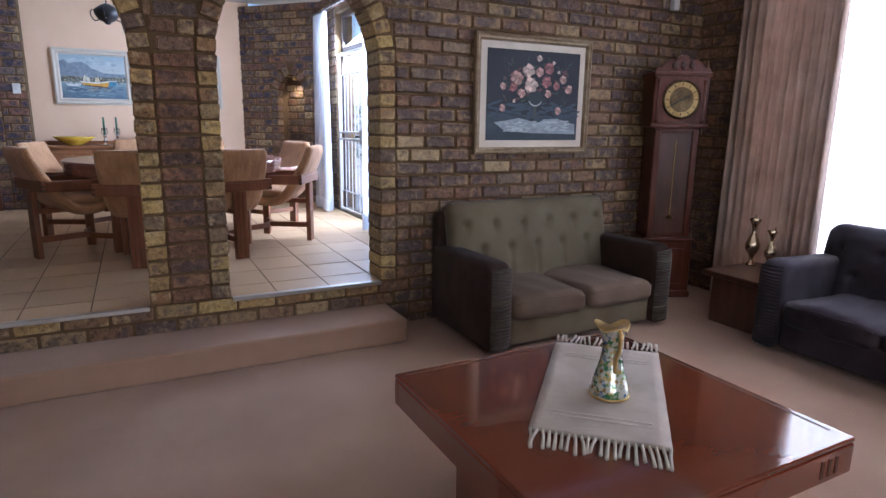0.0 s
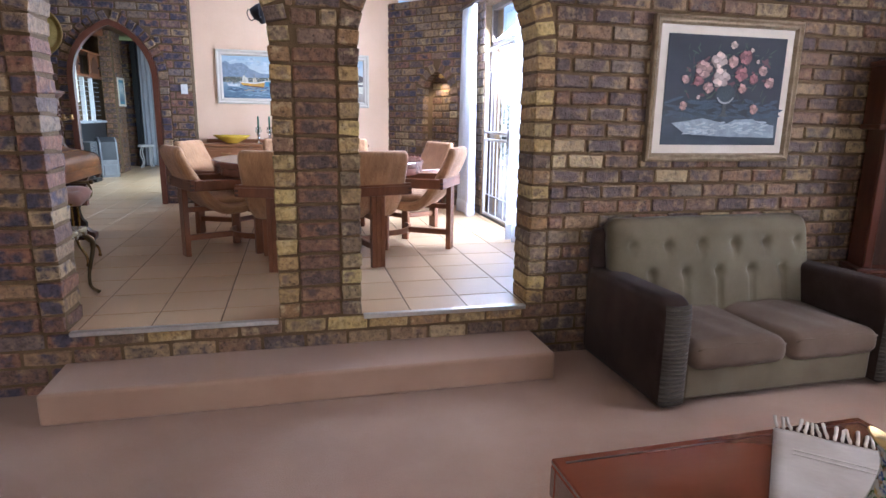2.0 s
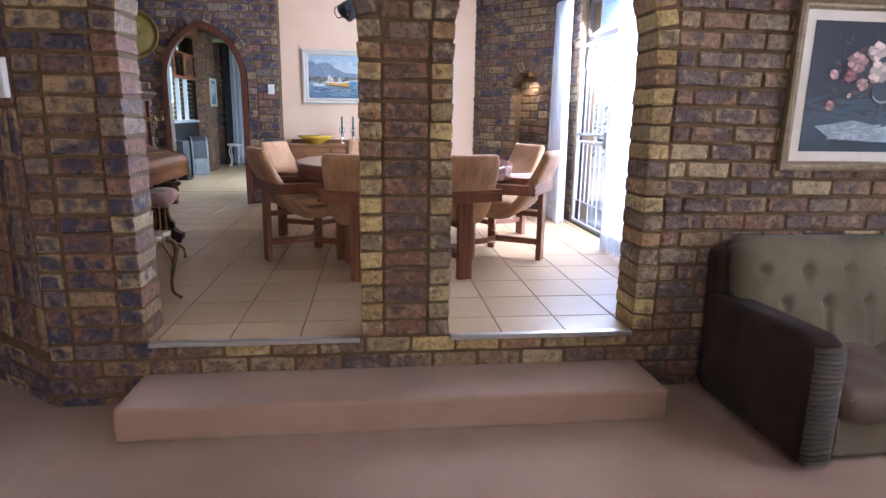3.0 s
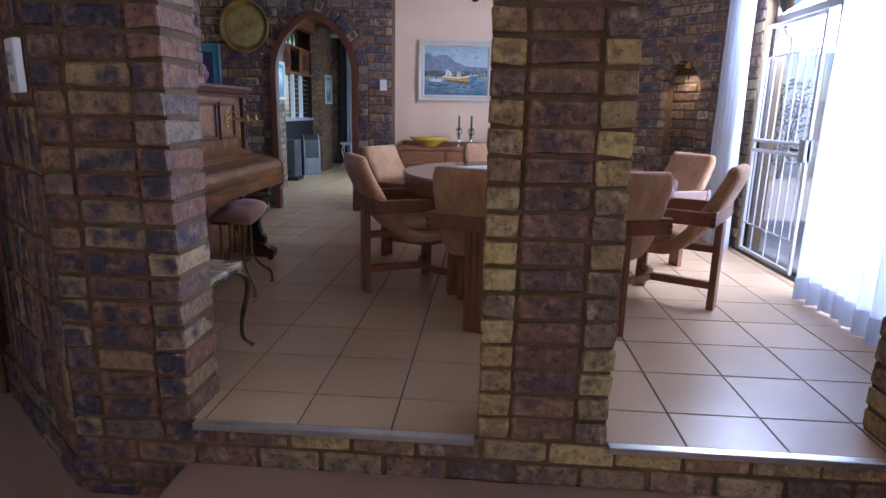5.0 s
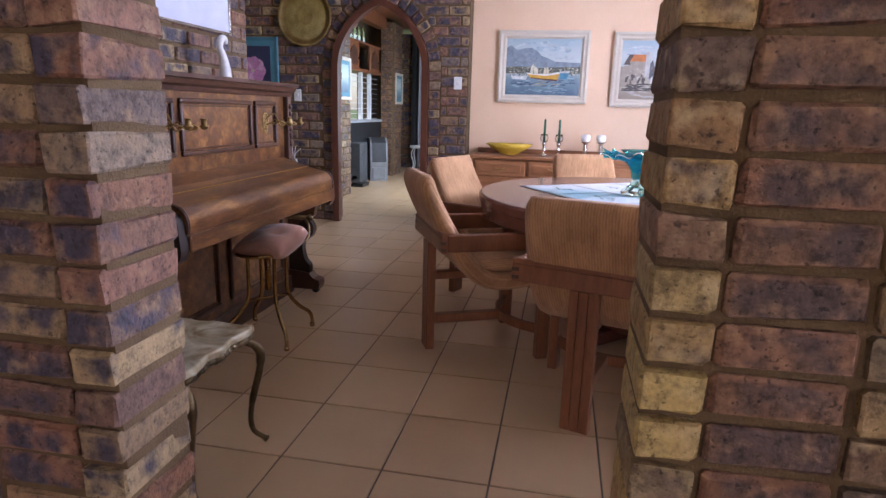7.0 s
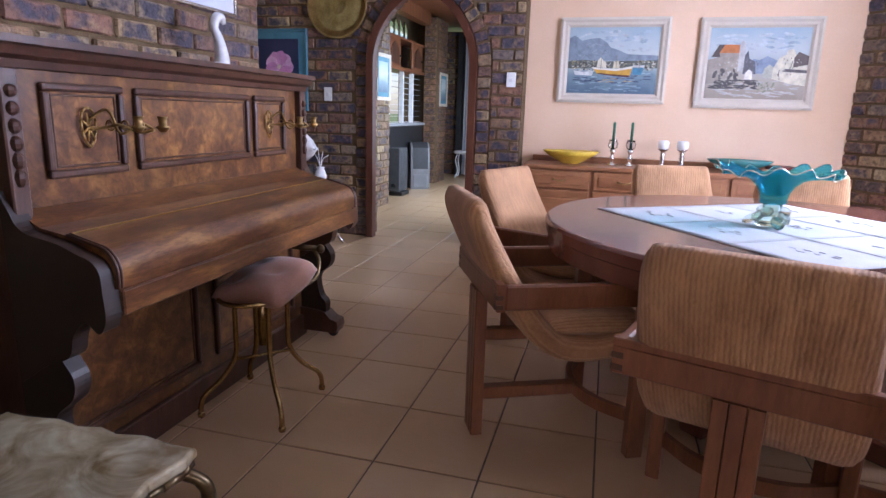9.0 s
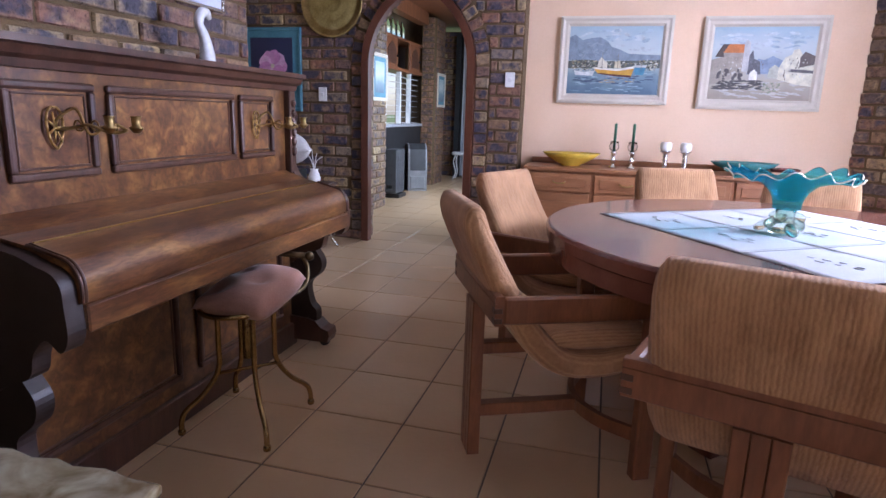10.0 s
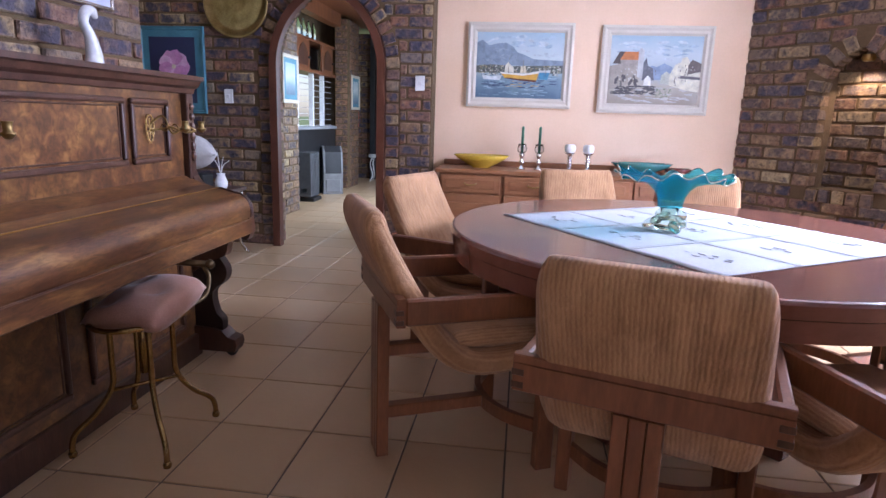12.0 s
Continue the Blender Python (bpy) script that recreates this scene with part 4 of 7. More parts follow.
def picture(name, label, m, w, h, canvas, frame_mat, fw=0.06, mat_w=0.0, mat_mat=None, deep=0.03, lip=None):
    """A framed picture; local x along the wall, z up, facing -y, origin at its lower left corner."""
    s = thing(name, label, "picture", m)
    fr = B()
    prof = [(0, 0), (0, -deep * 0.8), (fw * 0.25, -deep), (fw * 0.5, -deep * 0.75), (fw * 0.75, -deep * 0.8), (fw, -deep * 0.35), (fw, 0)]
    rings = []
    for cx, cz, sx, sz in ((0, 0, 1, 1), (w, 0, -1, 1), (w, h, -1, -1), (0, h, 1, -1)):
        rings.append([fr.verts.new((cx + sx * d, y, cz + sz * d)) for d, y in prof])
    for k in range(4):
        a, b = rings[k], rings[(k + 1) % 4]
        for j in range(len(prof) - 1):
            fr.faces.new((a[j], a[j + 1], b[j + 1], b[j]))
    bmesh.ops.recalc_face_normals(fr, faces=fr.faces[:])
    part("frame", fr, M[frame_mat], s)
    if mat_w:
        part("mount", box(B(), fw - 0.004, w - fw + 0.004, -deep * 0.35, -0.002, fw - 0.004, h - fw + 0.004), M[mat_mat], s)
    i = fw + mat_w
    part("canvas", box(B(), i, w - i, -deep * 0.42, -0.004, i, h - i), canvas, s)
    return s, i, -deep * 0.42


def dab(s, pts, y, colour, name="painted_shape", thick=0.0015):
    """A flat patch of paint."""
    mname = "paint_%02x%02x%02x" % tuple(int(c * 255) for c in colour)
    if mname not in M:
        M[mname] = surface(mname, tuple(c * 0.8 for c in colour), tuple(min(1, c * 1.15) for c in colour), 0.55, 25, 0.3, 120)
    return part(name, prism(B(), pts, y - thick, y + 0.001), M[mname], s)


def blob(cx, cz, rx, rz, n=9, seed=0, rough=0.2):
    r = random.Random(seed)
    return [(cx + rx * math.cos(2 * math.pi * k / n) * (1 + r.uniform(-rough, rough)), cz + rz * math.sin(2 * math.pi * k / n) * (1 + r.uniform(-rough, rough))) for k in range(n)]


dark_canvas = painted("dark_still_life", [(0.0, (0.022, 0.038, 0.055)), (0.18, (0.035, 0.055, 0.075)), (0.35, (0.012, 0.018, 0.028)), (1.0, (0.009, 0.012, 0.022))], 7, 0.6)
s, i, y = picture("flower_painting", "dark floral still life in a gilt frame with cream mount", pose(2.90, 4.276, 0.865, 0, 0, 0), 1.02, 0.84, dark_canvas, "gold_frame", 0.05, 0.05, "cream_frame", 0.045)
def strokes(s, y, colour, count, x0, x1, z0, z1, l, w, seed, tilt=0.3):
    """Loose brush marks of one colour over a part of a canvas."""
    r, bm = random.Random(seed), B()
    for k in range(count):
        x, z, a, q = r.uniform(x0, x1), r.uniform(z0, z1), r.uniform(-tilt, tilt), r.uniform(0.5, 1.2)
        c, d = l * q * math.cos(a), l * q * math.sin(a)
        e = w * r.uniform(0.5, 1.2)
        t = y - 0.0008 - 0.0012 * r.random()
        pts = [(x - c, z - d), (x - c * 0.5, z - d * 0.5 - e), (x + c * 0.6, z + d * 0.6 - e * 0.8), (x + c, z + d), (x + c * 0.5, z + d * 0.5 + e), (x - c * 0.6, z - d * 0.6 + e * 0.7)]
        bm.faces.new([bm.verts.new((p, t, q2)) for p, q2 in pts])
    mname = "paint_%02x%02x%02x" % tuple(int(v * 255) for v in colour)
    if mname not in M:
        M[mname] = surface(mname, tuple(v * 0.8 for v in colour), tuple(min(1, v * 1.15) for v in colour), 0.55, 25, 0.3, 120)
    return part("brushwork", bm, M[mname], s, kind="stuff")


def V(u, v):
    return 0.10 + 0.82 * u, 0.10 + 0.64 * v


dab(s, [V(*p) for p in ((0.08, 0.20), (0.20, 0.22), (0.34, 0.25), (0.46, 0.22), (0.55, 0.20), (0.62, 0.24), (0.78, 0.25), (0.82, 0.21), (0.97, 0.19), (0.98, 0.07), (0.5, 0.08), (0.2, 0.10))], y, (0.26, 0.32, 0.36), "painted_cloth")
strokes(s, y - 0.001, (0.40, 0.46, 0.50), 50, *(V(0.2, 0)[0], V(0.95, 0)[0], V(0, 0.10)[1], V(0, 0.22)[1]), 0.035, 0.006, 3)
strokes(s, y, (0.035, 0.06, 0.09), 60, 0.12, 0.90, V(0, 0.25)[1], V(0, 0.42)[1], 0.06, 0.010, 4)
strokes(s, y, (0.10, 0.035, 0.045), 46, V(0.18, 0)[0], V(0.86, 0)[0], V(0, 0.45)[1], V(0, 0.80)[1], 0.028, 0.011, 5, 1.5)
strokes(s, y, (0.045, 0.07, 0.05), 70, V(0.15, 0)[0], V(0.90, 0)[0], V(0, 0.40)[1], V(0, 0.93)[1], 0.026, 0.006, 6, 1.5)
x, z = V(0.51, 0.47)
dab(s, blob(x, z, 0.07, 0.06, 16, 1, 0.02), y - 0.002, (0.02, 0.035, 0.045), "painted_vase")
dab(s, [(x + 0.062 * math.cos(radians(q)), z + 0.055 * math.sin(radians(q))) for q in range(200, 341, 20)] + [(x + 0.056 * math.cos(radians(q)), z + 0.045 * math.sin(radians(q))) for q in range(340, 199, -20)], y - 0.004, (0.34, 0.36, 0.36), "painted_highlight")
dab(s, [(x - 0.012, z - 0.05), (x + 0.012, z - 0.05), (x + 0.014, z - 0.11), (x + 0.035, z - 0.13), (x - 0.035, z - 0.13), (x - 0.014, z - 0.11)], y - 0.002, (0.05, 0.06, 0.06), "painted_vase")
PINK, CREAM, RED = (0.50, 0.29, 0.25), (0.62, 0.47, 0.40), (0.33, 0.12, 0.12)
for k, (u, v, r, col) in enumerate([(0.305, 0.70, .055, PINK), (0.43, 0.78, .055, CREAM), (0.46, 0.62, .06, CREAM), (0.36, 0.53, .036, PINK), (0.55, 0.77, .04, PINK), (0.65, 0.81, .045, RED), (0.54, 0.92, .024, CREAM), (0.16, 0.60, .028, PINK), (0.81, 0.70, .034, PINK), (0.88, 0.59, .036, PINK), (0.65, 0.53, .030, PINK), (0.16, 0.36, .028, PINK), (0.77, 0.34, .032, PINK), (0.28, 0.44, .014, CREAM), (0.63, 0.66, .045, RED), (0.27, 0.59, .034, RED), (0.74, 0.62, .032, RED), (0.70, 0.88, .014, CREAM), (0.76, 0.78, .014, CREAM)]):
    cx, cz = V(u, v)
    rr = random.Random(k)
    dab(s, blob(cx, cz, r * 0.9, r * 0.85, 11, k, 0.3), y - 0.003, tuple(c * 0.45 for c in col), "painted_flower")
    for j in range(7):
        a, q = 2 * math.pi * j / 7 + rr.uniform(-0.3, 0.3), rr.uniform(0.45, 0.75) * r
        dab(s, blob(cx + q * math.cos(a), cz + q * math.sin(a), r * 0.36, r * 0.30, 7, 9 * k + j, 0.35), y - 0.0034 - 0.0003 * j, tuple(c * (0.65, 1.0, 1.2)[j % 3] for c in col), "painted_petal")
    dab(s, blob(cx, cz, r * 0.26, r * 0.22, 7, k + 90, 0.3), y - 0.0062, tuple(c * 0.75 for c in col), "painted_petal")

# longcase clock
clock = thing("longcase_clock", "tall reddish mahogany longcase clock with brass dial", "clock", pose(4.395, 4.04, LF, 0, 0, -25) @ Matrix.Diagonal((0.84, 1, 1, 1)))
part("plinth", box(B(), 0.0, 0.50, 0.0, 0.24, 0.0, 0.48, 0.008), M["clock_wood"], clock)
part("moulding", box(B(), -0.015, 0.515, -0.015, 0.24, 0.48, 0.51, 0.01, 2), M["clock_wood"], clock)
part("moulding", box(B(), -0.015, 0.515, -0.015, 0.24, 0.002, 0.06, 0.01, 2), M["clock_wood"], clock)
part("raised_panel", box(B(), 0.08, 0.42, -0.012, 0.002, 0.12, 0.42, 0.008, 2), M["clock_wood"], clock)
part("trunk", box(B(), 0.04, 0.46, 0.03, 0.24, 0.50, 1.40, 0.004), M["clock_wood"], clock)
for a, b in ((0.04, 0.10), (0.40, 0.46)):
    part("trunk_stile", box(B(), a, b, 0.005, 0.03, 0.52, 1.38, 0.006), M["clock_wood"], clock)
part("trunk_door", box(B(), 0.10, 0.40, 0.016, 0.03, 0.54, 1.36, 0.004), M["dark_wood"], clock, "dark glazed trunk door")
bm = B()
tube(bm, [(0.25, 0.008, 0.70), (0.25, 0.008, 1.3)], 0.004, 6)
lathe(bm, [(0.0, 0.0), (0.035, 0.02), (0.0, 0.04)], 14, (0.25, 0.008, 0.66))
part("pendulum", bm, M["old_brass"], clock)
part("hood", box(B(), -0.01, 0.51, -0.01, 0.24, 1.42, 1.80, 0.01), M["clock_wood"], clock)
for z in (1.395, 1.785):
    part("moulding", box(B(), -0.025, 0.525, -0.025, 0.24, z, z + 0.035, 0.01, 2), M["clock_wood"], clock)
half = [(0.52, 1.82), (0.50, 1.85), (0.45, 1.856), (0.42, 1.882), (0.375, 1.915), (0.33, 1.915), (0.31, 1.90), (0.29, 1.935), (0.25, 1.95)]
pts = half + [(0.5 - a, b) for a, b in half[-2::-1]]
cr = part("crest", prism(B(), pts, -0.005, 0.03), M["clock_wood"], clock, "carved scrolled crest")
for cx in (0.17, 0.25, 0.33):
    part("boss", lathe(B(), [(0.03, 0), (0.024, 0.012), (0, 0.016)], 14), M["dark_wood"], cr).matrix_local = pose(cx, -0.005, 1.868, 90)
dial = part("dial", lathe(B(), [(0.15, 0), (0.15, 0.008), (0.142, 0.014), (0.136, 0.008), (0.0, 0.009)], 40), M["bronze"], clock, "round dark brass dial")
part("chapter_ring", lathe(B(), [(0.096, 0.0092), (0.132, 0.0092), (0.132, 0.0104), (0.096, 0.0104)], 40, closed=True), M["old_brass"], dial, "polished brass chapter ring")
dial.matrix_local = Matrix.Translation((0.25, -0.011, 1.61)) @ Matrix.Diagonal((1.19, 1, 1, 1)) @ pose(0, 0, 0, 90)
for a in (0.012, 0.452):
    part("corner_column", lathe(B(), [(0.022, 0.0), (0.022, 0.03), (0.014, 0.05), (0.016, 0.16), (0.014, 0.28), (0.022, 0.30), (0.022, 0.33)], 10, (a + 0.018, -0.004, 1.43)), M["clock_wood"], clock, smooth=True)
for ang, ln in ((-62, 0.10), (118, 0.065)):
    bm = B()
    box(bm, -0.005, 0.005, -0.002, 0.002, 0, ln)
    h = part("clock_hand", bm, M["black"], dial)
    h.matrix_local = pose(0, 0, 0.017, 90, 0, 0) @ pose(0, 0, 0, 0, ang, 0)
for k in range(12):
    h = part("hour_mark", box(B(), -0.003, 0.003, -0.001, 0.001, 0.105, 0.128), M["black"], dial)
    h.matrix_local = pose(0, 0, 0.011, 90, 0, 0) @ pose(0, 0, 0, 0, 30 * k, 0)

# passive sensor near the ceiling
tagged(part("alarm_sensor", box(B(), 4.72, 4.78, 4.22, 4.275, 2.0, 2.10, 0.01, 2), M["white"], label="small white alarm sensor on the brick wall"), category="sensor")


def drape(name, label, pts, z0, z1, folds, amp, material, group="", hem=0.0):
    """A curtain that hangs in folds along a line in plan."""
    bm = B()
    n, rows = folds * 10, 12
    a, b = Vector(pts[0]), Vector(pts[1])
    d = (b - a).normalized()
    nrm = Vector((-d.y, d.x))
    rng = random.Random(len(name) + folds)
    ph = [rng.uniform(-0.6, 0.6) for _ in range(folds + 2)]
    g = []
    for j in range(rows + 1):
        t = j / rows
        row = []
        for i in range(n + 1):
            s = i / n
            f = s * folds
            w = amp * (0.55 + 0.45 * (1 - t)) * math.sin(2 * math.pi * f + ph[int(f)] * (1 - t)) + 0.3 * amp * math.sin(5.3 * f + 2 * t)
            spread = 1 + 0.05 * (1 - t)
            p = a + (b - a) * (0.5 + (s - 0.5) * spread) + nrm * w
            row.append(bm.verts.new((p.x, p.y, z0 + (z1 - z0) * t + 0.008 * math.sin(7 * f) * (1 - t))))
        g.append(row)
    for j in range(rows):
        for i in range(n):
            bm.faces.new((g[j][i], g[j][i + 1], g[j + 1][i + 1], g[j + 1][i]))
    lower, upper = [v.co.copy() for v in g[0]], [v.co.copy() for v in g[1]]
    c = thing(name, label, "curtain", group=group)
    ob = part("cloth", bm, M[material], c, smooth=True)
    mod = ob.modifiers.new("thickness", "SOLIDIFY")
    mod.thickness = 0.004
    if hem:
        bm = B()
        off = [[bm.verts.new(v.lerp(g2, f) - Vector((nrm.x, nrm.y, 0)) * 0.006) for v, g2 in zip(lower, upper)] for f in (0.0, hem)]
        for i in range(n):
            bm.faces.new((off[0][i], off[0][i + 1], off[1][i + 1], off[1][i]))
        part("hem", bm, M["voile_hem"], c, "doubled hem", smooth=True)
    return c


c = drape("lounge_curtain", "floor-length pinkish beige pleated lounge curtain", ((5.07, 3.86), (4.98, 3.00)), LF + 0.01, 2.35, 13, 0.042, "drape")
part("heading", box(B(), 4.97, 5.08, 2.98, 3.86, 2.34, 2.40, 0.01, 2), M["drape"], c, "pinch-pleated heading tape")
bm = B()
tube(bm, [(5.03, 4.2, 2.42), (5.03, 0.0, 2.42)], 0.014, 8)
tagged(part("curtain_rail", bm, M["white"], label="white curtain rail above the lounge window", kind="structure"), category="rail")
c = drape("lounge_voile", "thin white voile behind the lounge curtain", ((5.075, 3.25), (5.075, 0.3)), LF + 0.02, 2.5, 26, 0.012, "voile")

# side table with two brass jugs
st = thing("side_table", "low dark wooden side table beside the sofa", "table", pose(4.43, 2.95, LF))
part("tabletop", box(B(), -0.035, 0.54, -0.02, 0.48, 0.345, 0.385, 0.006), M["dark_wood"], st)
for x in (0.02, 0.44):
    part("side_panel", box(B(), x, x + 0.06, 0.03, 0.43, 0.0, 0.345, 0.004), M["dark_wood"], st)
part("back_panel", box(B(), 0.08, 0.44, 0.38, 0.42, 0.02, 0.345, 0.004), M["dark_wood"], st)


def brass_jug(x, y, h, turn):
    j = thing("brass_jug", "slender polished brass jug on the dark side table", "jug", pose(x, y, LF + 0.385, 0, 0, turn), "jugs on the side table")
    k = h / 0.28
    prof = [(0.028, 0), (0.030, 0.006), (0.016, 0.02), (0.010, 0.045), (0.022, 0.07), (0.040, 0.10), (0.042, 0.13), (0.028, 0.165), (0.013, 0.195), (0.012, 0.225), (0.02, 0.25), (0.034, 0.28), (0.030, 0.278), (0.010, 0.23)]
    part("body", lathe(B(), [(r * k, z * k) for r, z in prof], 20, wave=lambda a, q: ((0.024 * k * max(0, math.cos(a)) ** 3, 0.020 * k * max(0, math.cos(a)) ** 3) if q in (11, 12) else (0, 0))), M["pale_brass"], j, smooth=True)
    part("handle", tube(B(), spline([(-0.028 * k, 0, 0.278 * k), (-0.05 * k, 0, 0.30 * k), (-0.068 * k, 0, 0.27 * k), (-0.060 * k, 0, 0.21 * k), (-0.040 * k, 0, 0.165 * k), (-0.040 * k, 0, 0.13 * k)], 5), 0.0045 * k, 6), M["pale_brass"], j, smooth=True)


brass_jug(4.83, 3.36, 0.35, 215)
brass_jug(4.84, 3.22, 0.28, 200)

# coffee table
TZ = 0.19
ct = thing("coffee_table", "large square glossy red-brown coffee table on a recessed base", "table", pose(1.53, 1.37, LF, 0, 0, 0.6))
TH = TZ - LF
part("tabletop", box(B(), 0, 1.06, 0, 1.02, TH - 0.018, TH, 0.004), M["red_wood"], ct)
for a, b, c, d in ((0, 1.06, 0, 0.03), (0, 1.06, 0.99, 1.02), (0, 0.03, 0.031, 0.989), (1.03, 1.06, 0.031, 0.989)):
    part("apron", box(B(), a, b, c, d, TH - 0.115, TH - 0.02, 0.003), M["red_wood"], ct)
for x in (0.17, 0.82):
    part("leg_panel", box(B(), x, x + 0.07, 0.17, 0.85, 0.0, TH - 0.115, 0.004), M["red_wood"], ct)
part("crossbar", box(B(), 0.24, 0.82, 0.46, 0.56, 0.1, 0.22, 0.004), M["red_wood"], ct)
for k in range(3):                                # exposed wedges at the corners
    for (x, y, sx, sy) in ((-0.002, 0.05 + 0.035 * k, 0.004, 0.012), (1.058, 0.05 + 0.035 * k, 0.004, 0.012), (0.05 + 0.035 * k, -0.002, 0.012, 0.004), (0.9 + 0.035 * k, -0.002, 0.012, 0.004)):
        part("wedge", box(B(), x, x + sx, y, y + sy, TH - 0.095, TH - 0.04), M["dark_wood"], ct)
for a, b, c, d in ((0.03, 1.035, 0.985, 0.993), (1.027, 1.035, 0.06, 0.985)):
    part("inlay_line", box(B(), a, b, c, d, TH - 0.002, TH + 0.0012), M["dark_wood"], ct)

run = thing("table_runner", "woven beige cotton runner with knotted fringes on the coffee table", "runner", pose(2.137, 1.975, TZ + 0.002, 0, 0, 46.5 - 90))
RW, RL = 0.205, 0.385
bm = B()
n = 24
g = [[bm.verts.new((-RW + 2 * RW * i / 12, -RL + 2 * RL * j / n, 0.004 + 0.0012 * math.sin(i * 1.3 + j))) for i in range(13)] for j in range(n + 1)]
for j in range(n):
    for i in range(12):
        bm.faces.new((g[j][i], g[j][i + 1], g[j + 1][i + 1], g[j + 1][i]))
ob = part("cloth", bm, M["cloth"], run, smooth=True)
ob.modifiers.new("thickness", "SOLIDIFY").thickness = 0.003
for sgn in (-1, 1):
    for q in (0.24, 0.265):
        part("stripe", box(B(), -RW + 0.05, RW - 0.05, sgn * q - 0.004, sgn * q + 0.004, 0.0045, 0.0065), M["line"], run)
    rg = random.Random(sgn + 3)
    for k in range(22):
        x = -RW + 0.008 + (2 * RW - 0.016) * k / 21
        dx = rg.uniform(-0.012, 0.014)
        bm = B()
        tube(bm, [(x, sgn * (RL - 0.004), 0.006), (x, sgn * (RL + 0.012), 0.008), (x + dx * 0.5, sgn * (RL + 0.035), 0.006), (x + dx, sgn * (RL + rg.uniform(0.075, 0.10)), 0.004)], [0.004, 0.0055, 0.005, 0.0062], 6)
        part("tassel", bm, M["fringe"], run, smooth=True)


def floral_glaze():
    m, t, p, n, link = nodes_of("floral_glaze")
    tc, v, n1 = n("TexCoord"), n("TexVoronoi"), n("TexNoise")
    v.inputs["Scale"].default_value, n1.inputs["Scale"].default_value = 70, 90
    link(tc.outputs["Object"], v.inputs["Vector"])
    link(tc.outputs["Object"], n1.inputs["Vector"])
    r = ramp_node(t, [(0.0, (0.04, 0.20, 0.08)), (0.16, (0.62, 0.66, 0.58)), (0.36, (0.06, 0.13, 0.32)), (0.50, (0.66, 0.66, 0.58)), (0.62, (0.30, 0.19, 0.08)), (0.72, (0.16, 0.28, 0.07)), (0.84, (0.60, 0.46, 0.16))], True)
    sx = n("SeparateColor")
    link(v.outputs["Color"], sx.inputs[0])
    link(sx.outputs[0], r.inputs[0])
    mx = n("Mix")
    mx.data_type = "RGBA"
    f = ramp_node(t, [(0.45, (0, 0, 0)), (0.62, (0.8, 0.8, 0.8))])
    link(n1.outputs[0], f.inputs[0])
    link(f.outputs[0], mx.inputs[0])
    link(r.outputs[0], mx.inputs[6])
    mx.inputs[7].default_value = (0.70, 0.73, 0.66, 1)
    link(mx.outputs[2], p.inputs["Base Color"])
    p.inputs["Roughness"].default_value, p.inputs["Coat Weight"].default_value, p.inputs["Metallic"].default_value = 0.2, 0.5, 0.55
    return m


M["floral"] = floral_glaze()
vase = thing("china_jug", "gilded floral china jug on the woven runner", "jug", pose(2.105, 1.91, TZ + 0.009, 0, 0, -114))
prof = [(0.062, 0), (0.066, 0.006), (0.066, 0.018), (0.062, 0.04), (0.052, 0.07), (0.042, 0.105), (0.035, 0.14), (0.032, 0.165), (0.034, 0.19), (0.042, 0.215), (0.053, 0.24), (0.050, 0.241), (0.032, 0.20), (0.024, 0.16), (0.03, 0.09), (0.0, 0.06)]
part("body", lathe(B(), prof, 28, wave=lambda a, k: ((0.010 * math.cos(3 * a), 0.011 * math.cos(3 * a)) if k in (10, 11) else (0, 0))), M["floral"], vase, smooth=True)
part("handle", tube(B(), spline([(0.056, 0, 0.246), (0.074, 0, 0.232), (0.068, 0, 0.18), (0.046, 0, 0.145), (0.044, 0, 0.095)], 6), 0.007, 8), M["brass"], vase, "gilt handle", smooth=True)
part("gilt_rim", lathe(B(), [(0.0545, 0.238), (0.0555, 0.241), (0.0530, 0.2445), (0.0505, 0.242)], 28, wave=lambda a, k: (0.010 * math.cos(3 * a), 0.011 * math.cos(3 * a))), M["brass"], vase, smooth=True)
part("gilt_foot", lathe(B(), [(0.066, 0.0), (0.0685, 0.004), (0.0672, 0.009)], 28), M["brass"], vase, smooth=True)

# ---- dining room ----
TC = (1.09, 6.52)
TT = 0.735
dt = thing("dining_table", "large round dark mahogany dining table", "table", pose(TC[0], TC[1], 0))
part("tabletop", lathe(B(), [(0.90, TT - 0.05), (0.915, TT - 0.048), (0.92, TT - 0.012), (0.913, TT - 0.003), (0.905, TT), (0.0, TT)], 96), M["table_wood"], dt)
part("rim", lathe(B(), [(0.86, TT - 0.11), (0.905, TT - 0.11), (0.908, TT - 0.052), (0.86, TT - 0.052)], 96), M["table_wood"], dt)
part("pedestal", lathe(B(), [(0.30, 0.06), (0.30, 0.10), (0.16, 0.14), (0.14, TT - 0.14), (0.24, TT - 0.11)], 24), M["table_wood"], dt)
for k in range(4):
    bm = B()
    box(bm, 0.1, 0.46, -0.05, 0.05, 0, 0.07, 0.008, 1, pose(0, 0, 0, 0, 0, 45 + 90 * k))
    part("foot", bm, M["table_wood"], dt)

